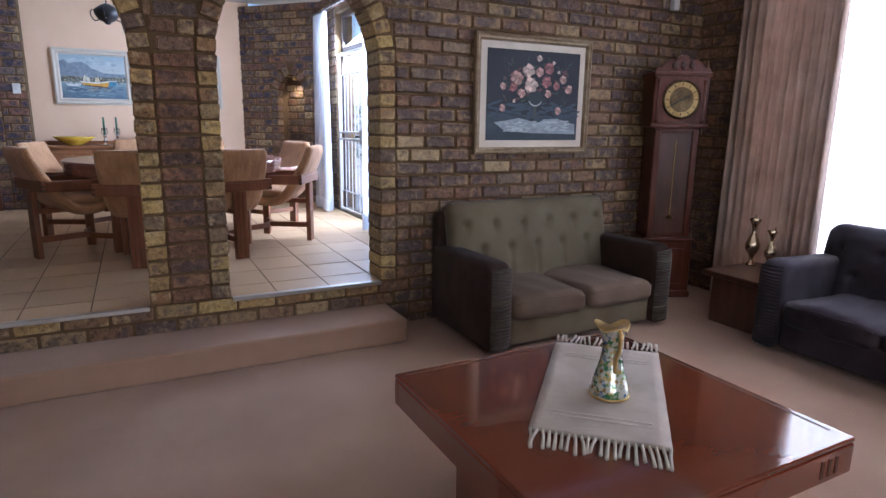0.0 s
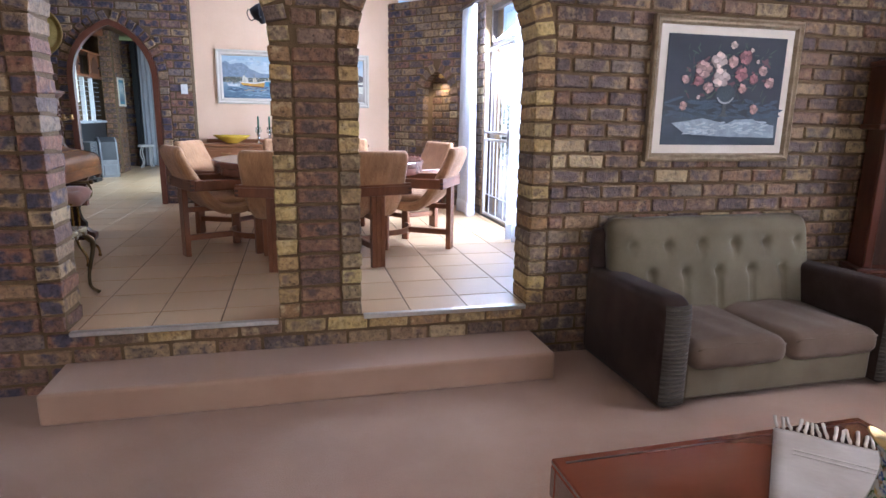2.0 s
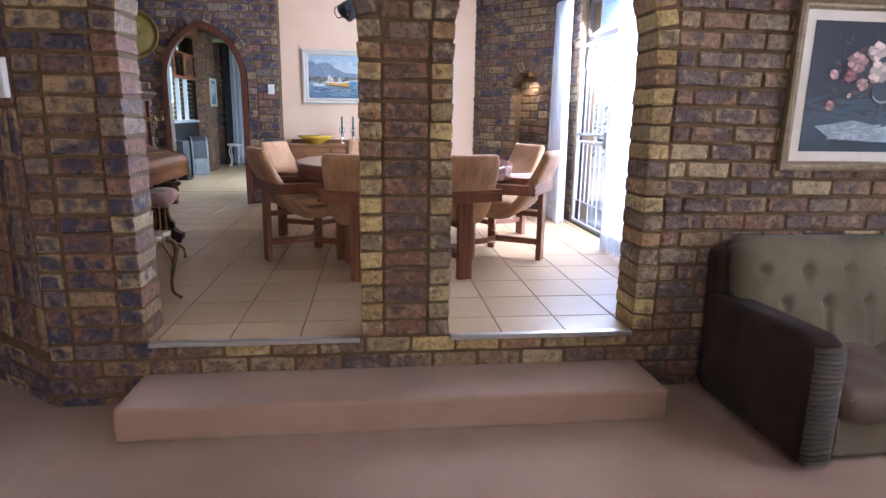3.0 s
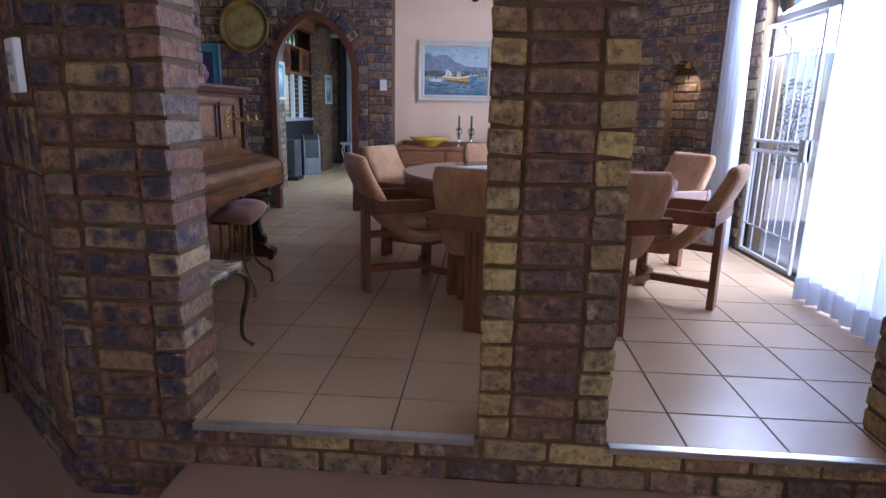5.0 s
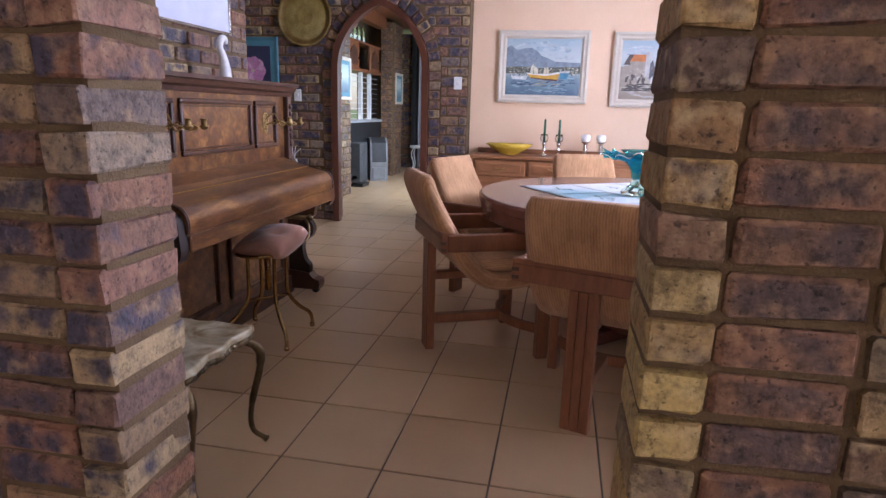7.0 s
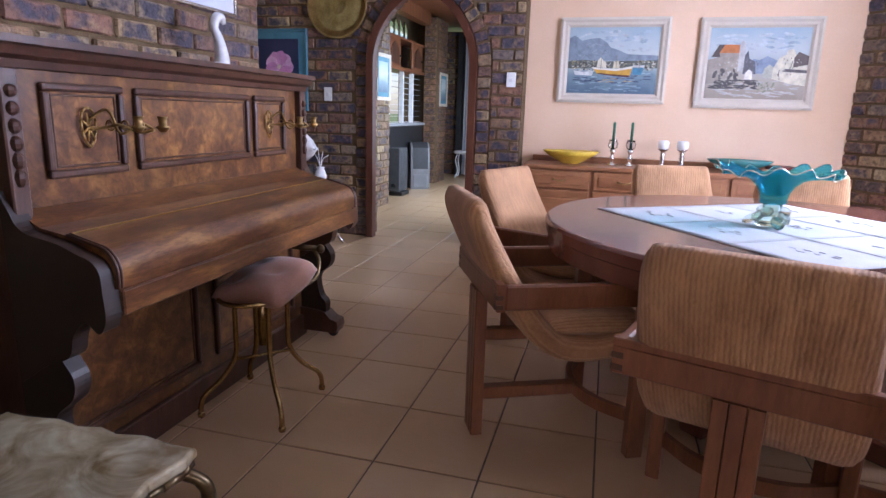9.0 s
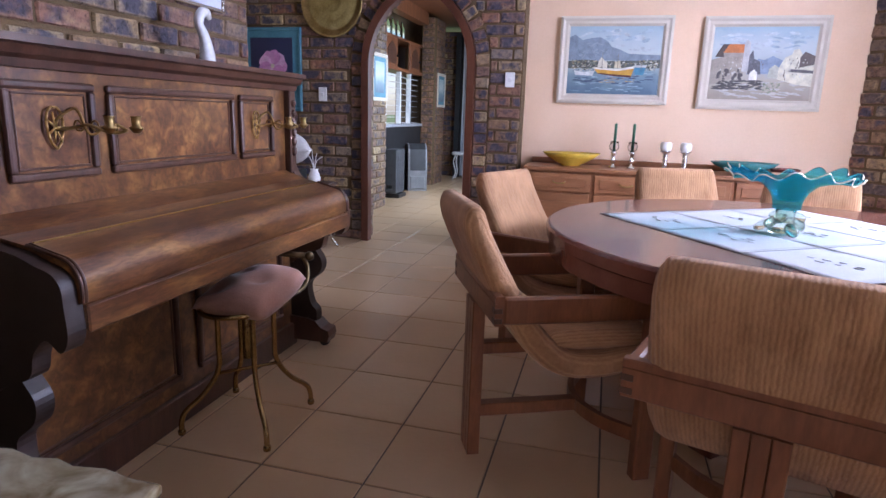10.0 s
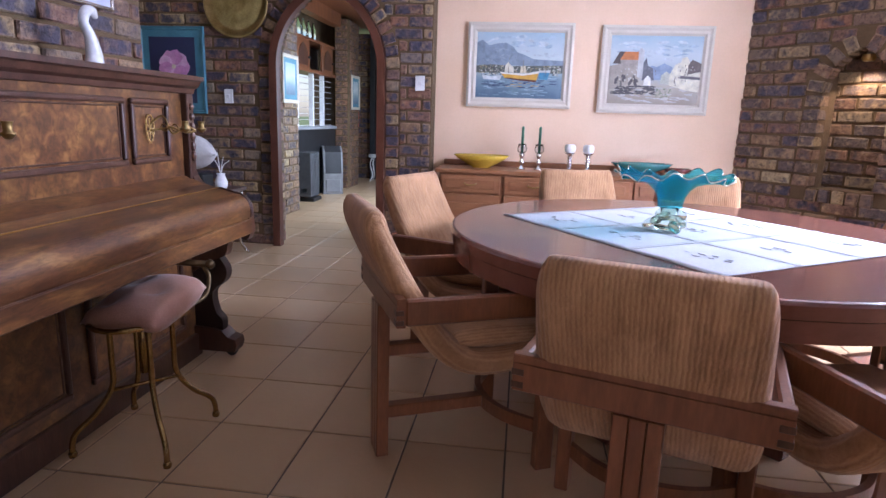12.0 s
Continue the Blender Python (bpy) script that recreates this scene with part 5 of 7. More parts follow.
cl = thing("tablecloth", "pale embroidered linen cloth laid askew on the round table", "tablecloth", pose(TC[0], TC[1], TT, 0, 0, -55.5))
bm = B()
CW = 0.54
n = 28
g = [[bm.verts.new((-CW + 2 * CW * i / n, -0.50 + 1.0 * j / n, 0.0025 + 0.0012 * math.sin(i * 0.9) * math.cos(j * 0.7))) for i in range(n + 1)] for j in range(n + 1)]
for j in range(n):
    for i in range(n):
        bm.faces.new((g[j][i], g[j][i + 1], g[j + 1][i + 1], g[j + 1][i]))
ob = part("linen", bm, M["table_cloth"], cl, smooth=True)
ob.modifiers.new("thickness", "SOLIDIFY").thickness = 0.001
bm = B()
for x in (-0.18, 0.18):
    box(bm, x - 0.012, x + 0.012, -0.5, 0.5, 0.0035, 0.0046)
for y in (-0.16, 0.16):
    box(bm, -CW, CW, y - 0.012, y + 0.012, 0.0035, 0.0046)
part("stitched_band", bm, M["stitch"], cl, "grey drawn-thread bands")
bm = B()
for x in (-0.36, 0.0, 0.36):
    for y in (-0.33, 0.0, 0.33):
        rg = random.Random(int(100 * x + 7 * y + 200))
        for k in range(9):
            a, r = rg.uniform(0, 6.28), rg.uniform(0.01, 0.07)
            prism(bm, blob(x + r * math.cos(a) * 1.3, y + r * math.sin(a) * 0.7, 0.013, 0.005, 6, k), 0.0040, 0.0046 + 0.0002 * k, "z")
part("embroidery", bm, M["stitch"], cl, "fine grey embroidered sprigs", kind="stuff")
bm = B()
for k in range(70):
    for s in (-1, 1):
        t = -CW + 2 * CW * (k + 0.5) / 70
        lathe(bm, [(0.0055, 0.0002), (0.0065, 0.0014), (0.0, 0.0024)], 6, (t, s * 0.503, 0))
        lathe(bm, [(0.0055, 0.0002), (0.0065, 0.0014), (0.0, 0.0024)], 6, (s * (CW + 0.003), t * 0.5 / CW, 0))
part("crochet_edge", bm, M["dark_wood"], cl, "dark scalloped edging", kind="stuff")

bw = thing("glass_bowl", "ruffled turquoise glass bowl with gilt edge on a clear foot", "bowl", pose(1.0, 6.50, TT + 0.008, 0, 0, 20))


def ruffle(a, k):
    s = max(0, (k - 5) / 4) if k < 10 else max(0, (14 - k) / 4)
    return (0.012 * s * math.sin(14 * a + 0.6), 0.0115 * s * math.sin(14 * a) + 0.012 * s * math.sin(3 * a + 1.0))


prof = [(0.03, 0.080), (0.045, 0.083), (0.046, 0.10), (0.051, 0.122), (0.063, 0.145), (0.088, 0.168), (0.122, 0.184), (0.16, 0.195), (0.188, 0.200), (0.205, 0.203), (0.203, 0.2065), (0.187, 0.204), (0.158, 0.198), (0.119, 0.190), (0.083, 0.174), (0.057, 0.150), (0.044, 0.125), (0.036, 0.112), (0.0, 0.110)]
part("bowl", lathe(B(), prof, 152, wave=ruffle), M["turquoise"], bw, smooth=True)
part("gilt_edge", lathe(B(), [(0.2035, 0.2025), (0.206, 0.2025), (0.2068, 0.2045), (0.2055, 0.2068), (0.2025, 0.207)], 152, wave=lambda a, k: ruffle(a, 9), closed=True), M["pale_brass"], bw, smooth=True)
foot = part("foot", lathe(B(), [(0.05, 0.0), (0.052, 0.012), (0.04, 0.04), (0.03, 0.06), (0.034, 0.08)], 20), M["green_glass"], bw, "clear grey-green glass foot", smooth=True)
for k in range(9):
    a, rr, zz = 2 * math.pi * k / 9 + 0.3, (0.068, 0.05, 0.045)[k % 3], (0.018, 0.034, 0.055)[k % 3]
    bm = B()
    bmesh.ops.create_uvsphere(bm, u_segments=12, v_segments=8, radius=0.026, matrix=Matrix.Translation((rr * math.cos(a), rr * math.sin(a), zz)) @ pose(0, 0, 0, 0, 35, math.degrees(a)) @ Matrix.Diagonal((1.25 if k % 3 == 0 else 0.9, 0.9, 0.62, 1)))
    part("knob", bm, M["green_glass"], foot, smooth=True)


# dining chairs
def shell_path():
    return spline([(-0.390, 0.862), (-0.376, 0.79), (-0.325, 0.68), (-0.258, 0.56), (-0.180, 0.45), (-0.09, 0.385), (0.02, 0.375), (0.12, 0.39), (0.22, 0.405)], 4)


def rounded_section(w, t, y, z, ny, nz, n=5):
    """A ring across the shell: width w, thickness t, with rounded sides."""
    pts = []
    r = t / 2
    for sx, a0 in ((1, -90), (-1, 90)):
        for k in range(n + 1):
            a = radians(a0 + 180 * k / n)
            u, v = sx * (w / 2 - r) + r * math.cos(a), r * math.sin(a)
            pts.append((u, y + ny * v, z + nz * v))
    return pts


def dining_chair(m):
    s = thing("dining_chair", "teak dining armchair with a beige corduroy bucket seat", "chair", m, "chairs round the dining table")
    path = [(p.x, p.y) for p in [Vector((a[0], a[1])) for a in shell_path()]]
    rings = []
    for k, (y, z) in enumerate(path):
        y0, z0 = path[max(k - 1, 0)]
        y1, z1 = path[min(k + 1, len(path) - 1)]
        d = Vector((y1 - y0, z1 - z0)).normalized()
        f = k / (len(path) - 1)
        w = 0.425 + 0.065 * min(1, f * 2.2)
        t = 0.070 + 0.014 * math.sin(math.pi * f)
        if k < 3:
            w -= (0.026, 0.008, 0.002)[k]
            t *= (0.55, 0.85, 0.97)[k]
        if k > len(path) - 4:
            q = (len(path) - 1 - k)
            w -= (0.05, 0.02, 0.006)[q]
            t *= (0.55, 0.85, 0.97)[q]
        rings.append(rounded_section(w, t, y, z, -d.y, d.x))
    part("seat_shell", loft(B(), rings), M["cord"], s, smooth=True)
    part("seat_cushion", pillow(B(), -0.225, 0.225, -0.16, 0.235, 0.405, 0.49, 10, 0.4), M["cord"], s, smooth=True)
    part("back_rail", prism(B(), [(-0.31, 0.537), (-0.31, 0.620), (-0.312, 0.622), (-0.335, 0.622), (-0.338, 0.619), (-0.338, 0.603), (-0.333, 0.6015), (-0.338, 0.600), (-0.338, 0.538), (-0.335, 0.535), (-0.312, 0.535)], -0.275, 0.275, "x"), M["wood"], s)
    for x in (-0.275, 0.247):
        part("armrest", box(B(), x, x + 0.028, -0.31, 0.23, 0.537, 0.617, 0.006), M["wood"], s)
    for x in (-0.2775, 0.2495):
        for z in (0.543, 0.573):
            part("finger_joint", box(B(), x, x + 0.028, -0.3395, -0.316, z, z + 0.015, 0.001), M["dark_wood"], s, "dark finger joint")
    leg = [(-0.052, -0.305), (-0.052, -0.342), (-0.049, -0.345)]
    for x in (-0.018, 0.018):
        leg += [(x - 0.0022, -0.345), (x, -0.339), (x + 0.0022, -0.345)]
    part("back_leg", prism(B(), leg + [(0.049, -0.345), (0.052, -0.342), (0.052, -0.305)], 0.0, 0.535, "z"), M["wood"], s)
    for x in (-0.272, 0.23):
        part("front_leg", box(B(), x, x + 0.042, 0.14, 0.20, 0.0, 0.537, 0.005), M["wood"], s)
    part("stretcher", box(B(), -0.022, 0.022, -0.305, 0.045, 0.12, 0.165, 0.004), M["wood"], s)
    part("seat_bearer", box(B(), -0.022, 0.022, -0.305, 0.10, 0.345, 0.385, 0.004), M["wood"], s)
    bm = B()
    pts = spline([(-0.245, 0.17, 0.14), (-0.13, 0.085, 0.14), (0, 0.055, 0.14), (0.13, 0.085, 0.14), (0.245, 0.17, 0.14)], 5)
    loft(bm, [[p + Vector((0, -0.012, -0.022)), p + Vector((0, 0.012, -0.022)), p + Vector((0, 0.012, 0.022)), p + Vector((0, -0.012, 0.022))] for p in pts])
    part("curved_stretcher", bm, M["wood"], s)
    part("cross_bearer", box(B(), -0.245, 0.245, 0.10, 0.14, 0.345, 0.385, 0.004), M["wood"], s)
    return s


def chair_pose(angle, r, twist=0.0):
    a = radians(angle)
    return pose(TC[0] + r * math.cos(a), TC[1] + r * math.sin(a), 0, 0, 0, angle + 90 + twist)


CHAIRS = [(-108, 0.91, 0), (-154.5, 0.88, 0), (-73, 0.875, 0), (-30, 0.88, 0), (22, 0.91, 0), (158, 0.88, 0), (106, 0.84, 0), (74, 0.84, 0)]
first = dining_chair(chair_pose(*CHAIRS[0]))
for c in CHAIRS[1:]:
    copy_thing(first, chair_pose(*c))

# piano
PX, PY0, PY1 = -1.03, 5.17, 6.68
pn = thing("piano", "antique upright piano in burr walnut with brass candle sconces", "piano", pose(0, 0, 0))
part("case", box(B(), -1.47, PX - 0.02, PY0 + 0.02, PY1 - 0.02, 0.06, 1.20, 0.004), M["dark_wood"], pn)
part("upper_panel", box(B(), PX - 0.02, PX, PY0 + 0.03, PY1 - 0.03, 0.80, 1.195, 0.002), M["burl"], pn)
part("lower_panel", box(B(), PX - 0.02, PX, PY0 + 0.03, PY1 - 0.03, 0.10, 0.60, 0.002), M["burl"], pn)
part("plinth", box(B(), PX - 0.02, PX + 0.02, PY0 + 0.02, PY1 - 0.02, 0.0, 0.11, 0.004), M["dark_wood"], pn)
bm = B()
prism(bm, [(-1.50, 1.195), (PX + 0.015, 1.195), (PX + 0.02, 1.215), (PX + 0.04, 1.225), (PX + 0.05, 1.245), (PX + 0.065, 1.25), (PX + 0.065, 1.268), (-1.50, 1.268)], PY0 - 0.03, PY1 + 0.03, "y")
part("lid_top", bm, M["dark_wood"], pn, "moulded walnut top")


def panel_mould(y0, y1, z0, z1, x, parent, w=0.022, name="panel_moulding", mat="dark_wood"):
    for a, b, c, d in ((y0, y1, z0, z0 + w), (y0, y1, z1 - w, z1), (y0, y0 + w, z0 + w, z1 - w), (y1 - w, y1, z0 + w, z1 - w)):
        part(name, box(B(), x - 0.001, x + 0.017, a, b, c, d, 0.007, 2), M[mat], parent)
    i, v = w + 0.006, 0.006
    for a, b, c, d in ((y0 + i, y1 - i, z0 + i, z0 + i + v), (y0 + i, y1 - i, z1 - i - v, z1 - i), (y0 + i, y0 + i + v, z0 + i + v, z1 - i - v), (y1 - i - v, y1 - i, z0 + i + v, z1 - i - v)):
        part("inner_bead", box(B(), x - 0.001, x + 0.008, a, b, c, d, 0.002), M[mat], parent)


for a, b in ((5.30, 5.575), (5.62, 6.235), (6.27, 6.515)):
    panel_mould(a, b, 0.915, 1.165, PX, pn)
    part("burr_panel", box(B(), PX - 0.001, PX + 0.004, a + 0.022, b - 0.022, 0.937, 1.143), M["burl_light"], pn, "golden burr walnut panel")
for a, b in ((5.25, 5.85), (5.95, 6.55)):
    panel_mould(a, b, 0.16, 0.54, PX, pn)
    part("burr_panel", box(B(), PX - 0.001, PX + 0.004, a + 0.022, b - 0.022, 0.182, 0.518), M["burl"], pn)
for y in (PY0 + 0.005, PY1 - 0.055):
    bm = B()
    box(bm, PX - 0.02, PX + 0.03, y, y + 0.05, 0.82, 1.195, 0.004)
    for k in range(6):
        bmesh.ops.create_uvsphere(bm, u_segments=8, v_segments=6, radius=0.02, matrix=Matrix.Translation((PX + 0.03, y + 0.025, 0.93 + 0.042 * k)) @ Matrix.Diagonal((0.8, 0.8, 1.2 - 0.08 * k, 1)))
    part("carved_pilaster", bm, M["dark_wood"], pn)
FX = -0.738
lid = [(PX, 0.845), (PX + 0.03, 0.83), (PX + 0.07, 0.808), (PX + 0.15, 0.795), (FX - 0.07, 0.775), (FX - 0.03, 0.762), (FX - 0.005, 0.735), (FX, 0.70), (FX, 0.675), (FX - 0.02, 0.67), (PX, 0.67)]
nose = [(p.x, p.y) for p in spline([(FX - 0.075, 0.779, 0), (FX - 0.03, 0.766, 0), (FX - 0.004, 0.735, 0), (FX + 0.002, 0.70, 0), (FX, 0.672, 0)], 5)]
part("key_lid", prism(B(), lid[:4] + nose + [(FX - 0.02, 0.67), (PX, 0.67)], PY0 + 0.03, PY1 - 0.03, "y"), M["burl_lid"], pn, "closed rounded keyboard lid of burr walnut")
for q in (PY0 + 0.033, PY0 + 0.043, PY1 - 0.043, PY1 - 0.033):          # reeded ends of the lid
    part("lid_bead", tube(B(), [(a, q, b + 0.001) for a, b in lid[3:4] + nose], 0.0045, 6), M["dark_wood"], pn, smooth=True)
for y in (PY0 - 0.01, PY1 - 0.04):
    cheek = [(p.x, p.y) for p in spline([(PX, 0.90, 0), (PX + 0.02, 0.86, 0), (PX + 0.06, 0.805, 0), (PX + 0.16, 0.783, 0), (FX - 0.075, 0.762, 0), (FX - 0.035, 0.748, 0), (FX - 0.012, 0.72, 0), (FX - 0.008, 0.67, 0), (FX - 0.006, 0.60, 0), (FX - 0.03, 0.565, 0), (FX - 0.07, 0.59, 0), (FX - 0.11, 0.55, 0), (FX - 0.13, 0.49, 0), (FX - 0.20, 0.46, 0), (PX, 0.40, 0)], 5)]
    # near cheek blacker than the far one: shade on its end is in the colour
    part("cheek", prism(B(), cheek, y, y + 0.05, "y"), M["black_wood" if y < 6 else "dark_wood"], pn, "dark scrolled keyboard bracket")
    leg = [(PX - 0.01, 0.62)] + [(p.x, p.y) for p in spline([(FX - 0.10, 0.60, 0), (FX - 0.17, 0.51, 0), (FX - 0.13, 0.43, 0), (FX - 0.14, 0.37, 0), (FX - 0.20, 0.31, 0), (FX - 0.19, 0.22, 0), (FX - 0.16, 0.18, 0), (FX - 0.16, 0.12, 0)], 5)] + [(PX - 0.01, 0.10)]
    part("bracket", prism(B(), leg, y + 0.004, y + 0.055, "y"), M["black_wood"], pn, "carved near-black bracket")
    toe = [(PX - 0.05, 0.03), (FX - 0.10, 0.03), (FX - 0.09, 0.06), (FX - 0.095, 0.09), (FX - 0.13, 0.10), (FX - 0.16, 0.13), (FX - 0.20, 0.14), (PX - 0.05, 0.15)]
    part("toe_block", prism(B(), toe, y - 0.01, y + 0.075, "y"), M["dark_wood"], pn)
    part("castor", lathe(B(), [(0.0, -0.012), (0.024, -0.012), (0.026, 0), (0.024, 0.012), (0.0, 0.012)], 12), M["black"], pn).matrix_local = pose(FX - 0.13, y + 0.03, 0.026, 90)
part("key_bed", box(B(), PX, FX - 0.005, PY0 + 0.041, PY1 - 0.041, 0.605, 0.668, 0.006), M["burl_lid"], pn)
part("key_slip", box(B(), FX - 0.005, FX + 0.006, PY0 + 0.041, PY1 - 0.041, 0.60, 0.666, 0.004), M["burl_lid"], pn)
part("lid_hinge", box(B(), PX + 0.148, PX + 0.153, PY0 + 0.05, PY1 - 0.05, 0.796, 0.799), M["brass"], pn)
for y in (5.435, 6.375):
    sc = thing("sconce", "", "", None)
    sc.parent = pn
    tagged(sc, "pierced brass candle sconce")
    bm = B()
    plate = [(0.0, -0.085), (0.022, -0.06), (0.034, -0.02), (0.038, 0.025), (0.03, 0.06), (0.012, 0.078), (-0.012, 0.078), (-0.03, 0.06), (-0.038, 0.025), (-0.034, -0.02), (-0.022, -0.06)]
    for a, b in zip(plate, plate[1:] + plate[:1]):
        tube(bm, [(PX + 0.015, y + 0.66 * a[0], 1.05 + 0.66 * a[1]), (PX + 0.015, y + 0.66 * b[0], 1.05 + 0.66 * b[1])], 0.0035, 6)
    for k in range(7):
        a = 2 * math.pi * k / 7
        tube(bm, [(PX + 0.016, y, 1.05), (PX + 0.016, y + 0.022 * math.cos(a), 1.05 + 0.04 * math.sin(a))], 0.0025, 6)
    part("back_plate", bm, M["brass"], sc, smooth=True)
    bm = B()
    for off in (-0.012, 0.012):
        tube(bm, spline([(PX + 0.015, y, 1.055 + off), (PX + 0.05, y + 0.035, 1.075 + 2 * off), (PX + 0.085, y + 0.04, 1.045 - off), (PX + 0.12, y + 0.075, 1.05 + off), (PX + 0.15, y + 0.10, 1.045)], 5), 0.0045, 6)
    for k in range(3):
        c0 = Vector((PX + 0.05 + 0.035 * k, y + 0.035 + 0.02 * k, 1.055))
        tube(bm, [c0 + Vector((0.014 * math.cos(t * 0.7), 0.004 * t * 0.3, 0.014 * math.sin(t * 0.7))) for t in range(10)], 0.003, 5)
    part("arm", bm, M["old_brass"], sc, smooth=True)
    for dx, dy in ((0.125, 0.065), (0.165, 0.115)):
        part("candle_cup", lathe(B(), [(0.008, -0.012), (0.018, 0.0), (0.019, 0.004), (0.011, 0.008), (0.013, 0.03), (0.016, 0.033), (0.010, 0.03)], 12, (PX + dx, y + dy, 1.05)), M["old_brass"], sc, smooth=True)

# figure on the piano, kept as one plain shape
bm = B()
tube(bm, spline([(-1.30, 6.47, 1.268), (-1.30, 6.475, 1.33), (-1.30, 6.46, 1.40), (-1.30, 6.43, 1.45), (-1.30, 6.445, 1.49), (-1.30, 6.48, 1.50), (-1.30, 6.50, 1.475)], 5), [0.035] * 4 + [0.033, 0.032, 0.03, 0.028, 0.026, 0.024, 0.022, 0.021, 0.02, 0.019, 0.018, 0.018, 0.019, 0.02, 0.02, 0.021, 0.021, 0.022, 0.021, 0.02, 0.019, 0.018, 0.017, 0.016, 0.014, 0.012, 0.01], 10)
tagged(part("bird_figurine", bm, M["porcelain"], label="slender white porcelain bird figurine on the piano", smooth=True), category="figurine")

pale_canvas = painted("pale_sketch", [(0.0, (0.52, 0.55, 0.66)), (0.5, (0.72, 0.73, 0.82)), (1.0, (0.80, 0.80, 0.86))], 5, 0.35)
for k, (a, b, z) in enumerate(((6.10, 6.88, 1.56), (5.30, 5.98, 1.56))):
    picture("silver_picture", "pale watercolour in a slim silver frame above the piano", pose(-1.496, a, z, 0, 0, 90), b - a, 0.62, pale_canvas, "silver", 0.018, 0, None, 0.018)

# piano stool
SC = (-0.808, 5.935)
sl = thing("piano_stool", "brass-legged piano stool with dusty pink buttoned seat", "stool", pose(SC[0], SC[1], 0))
bm = pillow(B(), -0.115, 0.16, -0.145, 0.155, 0.445, 0.545, 18, 0.12)
dents = ((-0.05, -0.08), (-0.05, 0.08), (0.06, 0.0))
for v in bm.verts:
    v.co.z += 0.15 * v.co.y + 0.08 * v.co.x - 0.9 * v.co.x ** 2
    if v.co.z > 0.49:
        v.co.z -= sum(0.022 * math.exp(-((v.co.x - p) ** 2 + (v.co.y - q) ** 2) / 0.0016) for p, q in dents)
part("seat_cushion", bm, M["stool_cloth"], sl, smooth=True)
for x, y in dents:
    bm = B()
    bmesh.ops.create_uvsphere(bm, u_segments=8, v_segments=6, radius=0.012, matrix=Matrix.Translation((x, y, 0.517 + 0.15 * y + 0.08 * x - 0.9 * x * x)) @ Matrix.Diagonal((1, 1, 0.5, 1)))
    part("button", bm, M["stool_cloth"], sl)
bm = B()
tube(bm, [(0.135 * math.cos(t), 0.18 * math.sin(t), 0.45) for t in [2 * math.pi * k / 24 for k in range(25)]], 0.009, 8)
part("seat_ring", bm, M["stool_brass"], sl, smooth=True)
for x, y in ((-0.16, -0.172), (0.172, -0.172), (0.155, 0.172), (-0.172, 0.165)):
    bm = B()
    tube(bm, spline([(x * 0.42, y * 0.42, 0.45), (x * 0.42, y * 0.42, 0.32), (x * 0.44, y * 0.44, 0.215), (x * 0.66, y * 0.66, 0.135), (x * 0.92, y * 0.92, 0.085), (x * 0.99, y * 0.99, 0.05), (x, y, 0.012)], 5), 0.0095, 8)
    lathe(bm, [(0.012, 0), (0.014, 0.012), (0.010, 0.02)], 10, (x, y, 0))
    part("leg", bm, M["stool_brass"], sl, smooth=True)
bm = B()
tube(bm, [(0, 0, 0.24), (0, 0, 0.45)], 0.016, 10)
part("spindle", bm, M["stool_brass"], sl, smooth=True)
bm = B()
for x, y in ((-0.075, -0.08), (0.08, 0.08)):
    tube(bm, [(x, y, 0.2), (-x, -y, 0.2)], 0.006, 6)
part("cross_brace", bm, M["stool_brass"], sl, smooth=True)
bm = B()
tube(bm, spline([(0.11, 0.12, 0.45), (0.13, 0.19, 0.47), (0.125, 0.225, 0.53), (0.10, 0.23, 0.57)], 5), 0.008, 8)
tube(bm, spline([(-0.11, 0.12, 0.45), (-0.13, 0.19, 0.47), (-0.125, 0.225, 0.53), (-0.10, 0.23, 0.57)], 5), 0.008, 8)
tube(bm, [(-0.125, 0.23, 0.575), (0.125, 0.23, 0.575)], 0.012, 8)
for s in (-1, 1):
    bmesh.ops.create_uvsphere(bm, u_segments=10, v_segments=8, radius=0.018, matrix=Matrix.Translation((s * 0.13, 0.23, 0.575)))
part("back_bar", bm, M["bronze"], sl, "dark bronze handle bar", smooth=True)

# onyx table
mt = thing("onyx_table", "small veined onyx side table on bowed brass legs", "table", pose(-0.62, 4.80, 0))
pts = []
for k in range(48):
    a = 2 * math.pi * k / 48
    c, s_ = math.cos(a), math.sin(a)
    r = 1 / max(abs(c) / 0.255, abs(s_) / 0.20) * (0.97 + 0.03 * math.cos(12 * a))
    pts.append((r * c, r * s_))
bm = B()
prism(bm, pts, 0.405, 0.432, "z")
bmesh.ops.bevel(bm, geom=[e for e in bm.edges if abs(e.verts[0].co.z - e.verts[1].co.z) < 1e-5], offset=0.007, segments=2, affect="EDGES", profile=0.5)
part("onyx_top", bm, M["onyx"], mt)
bm = B()
for k in range(48):
    p, q = pts[k], pts[(k + 1) % 48]
    tube(bm, [(p[0] * 0.965, p[1] * 0.965, 0.396), (q[0] * 0.965, q[1] * 0.965, 0.396)], 0.008 + 0.003 * (k % 2), 6)
part("gilt_rim", bm, M["bronze"], mt, smooth=True)
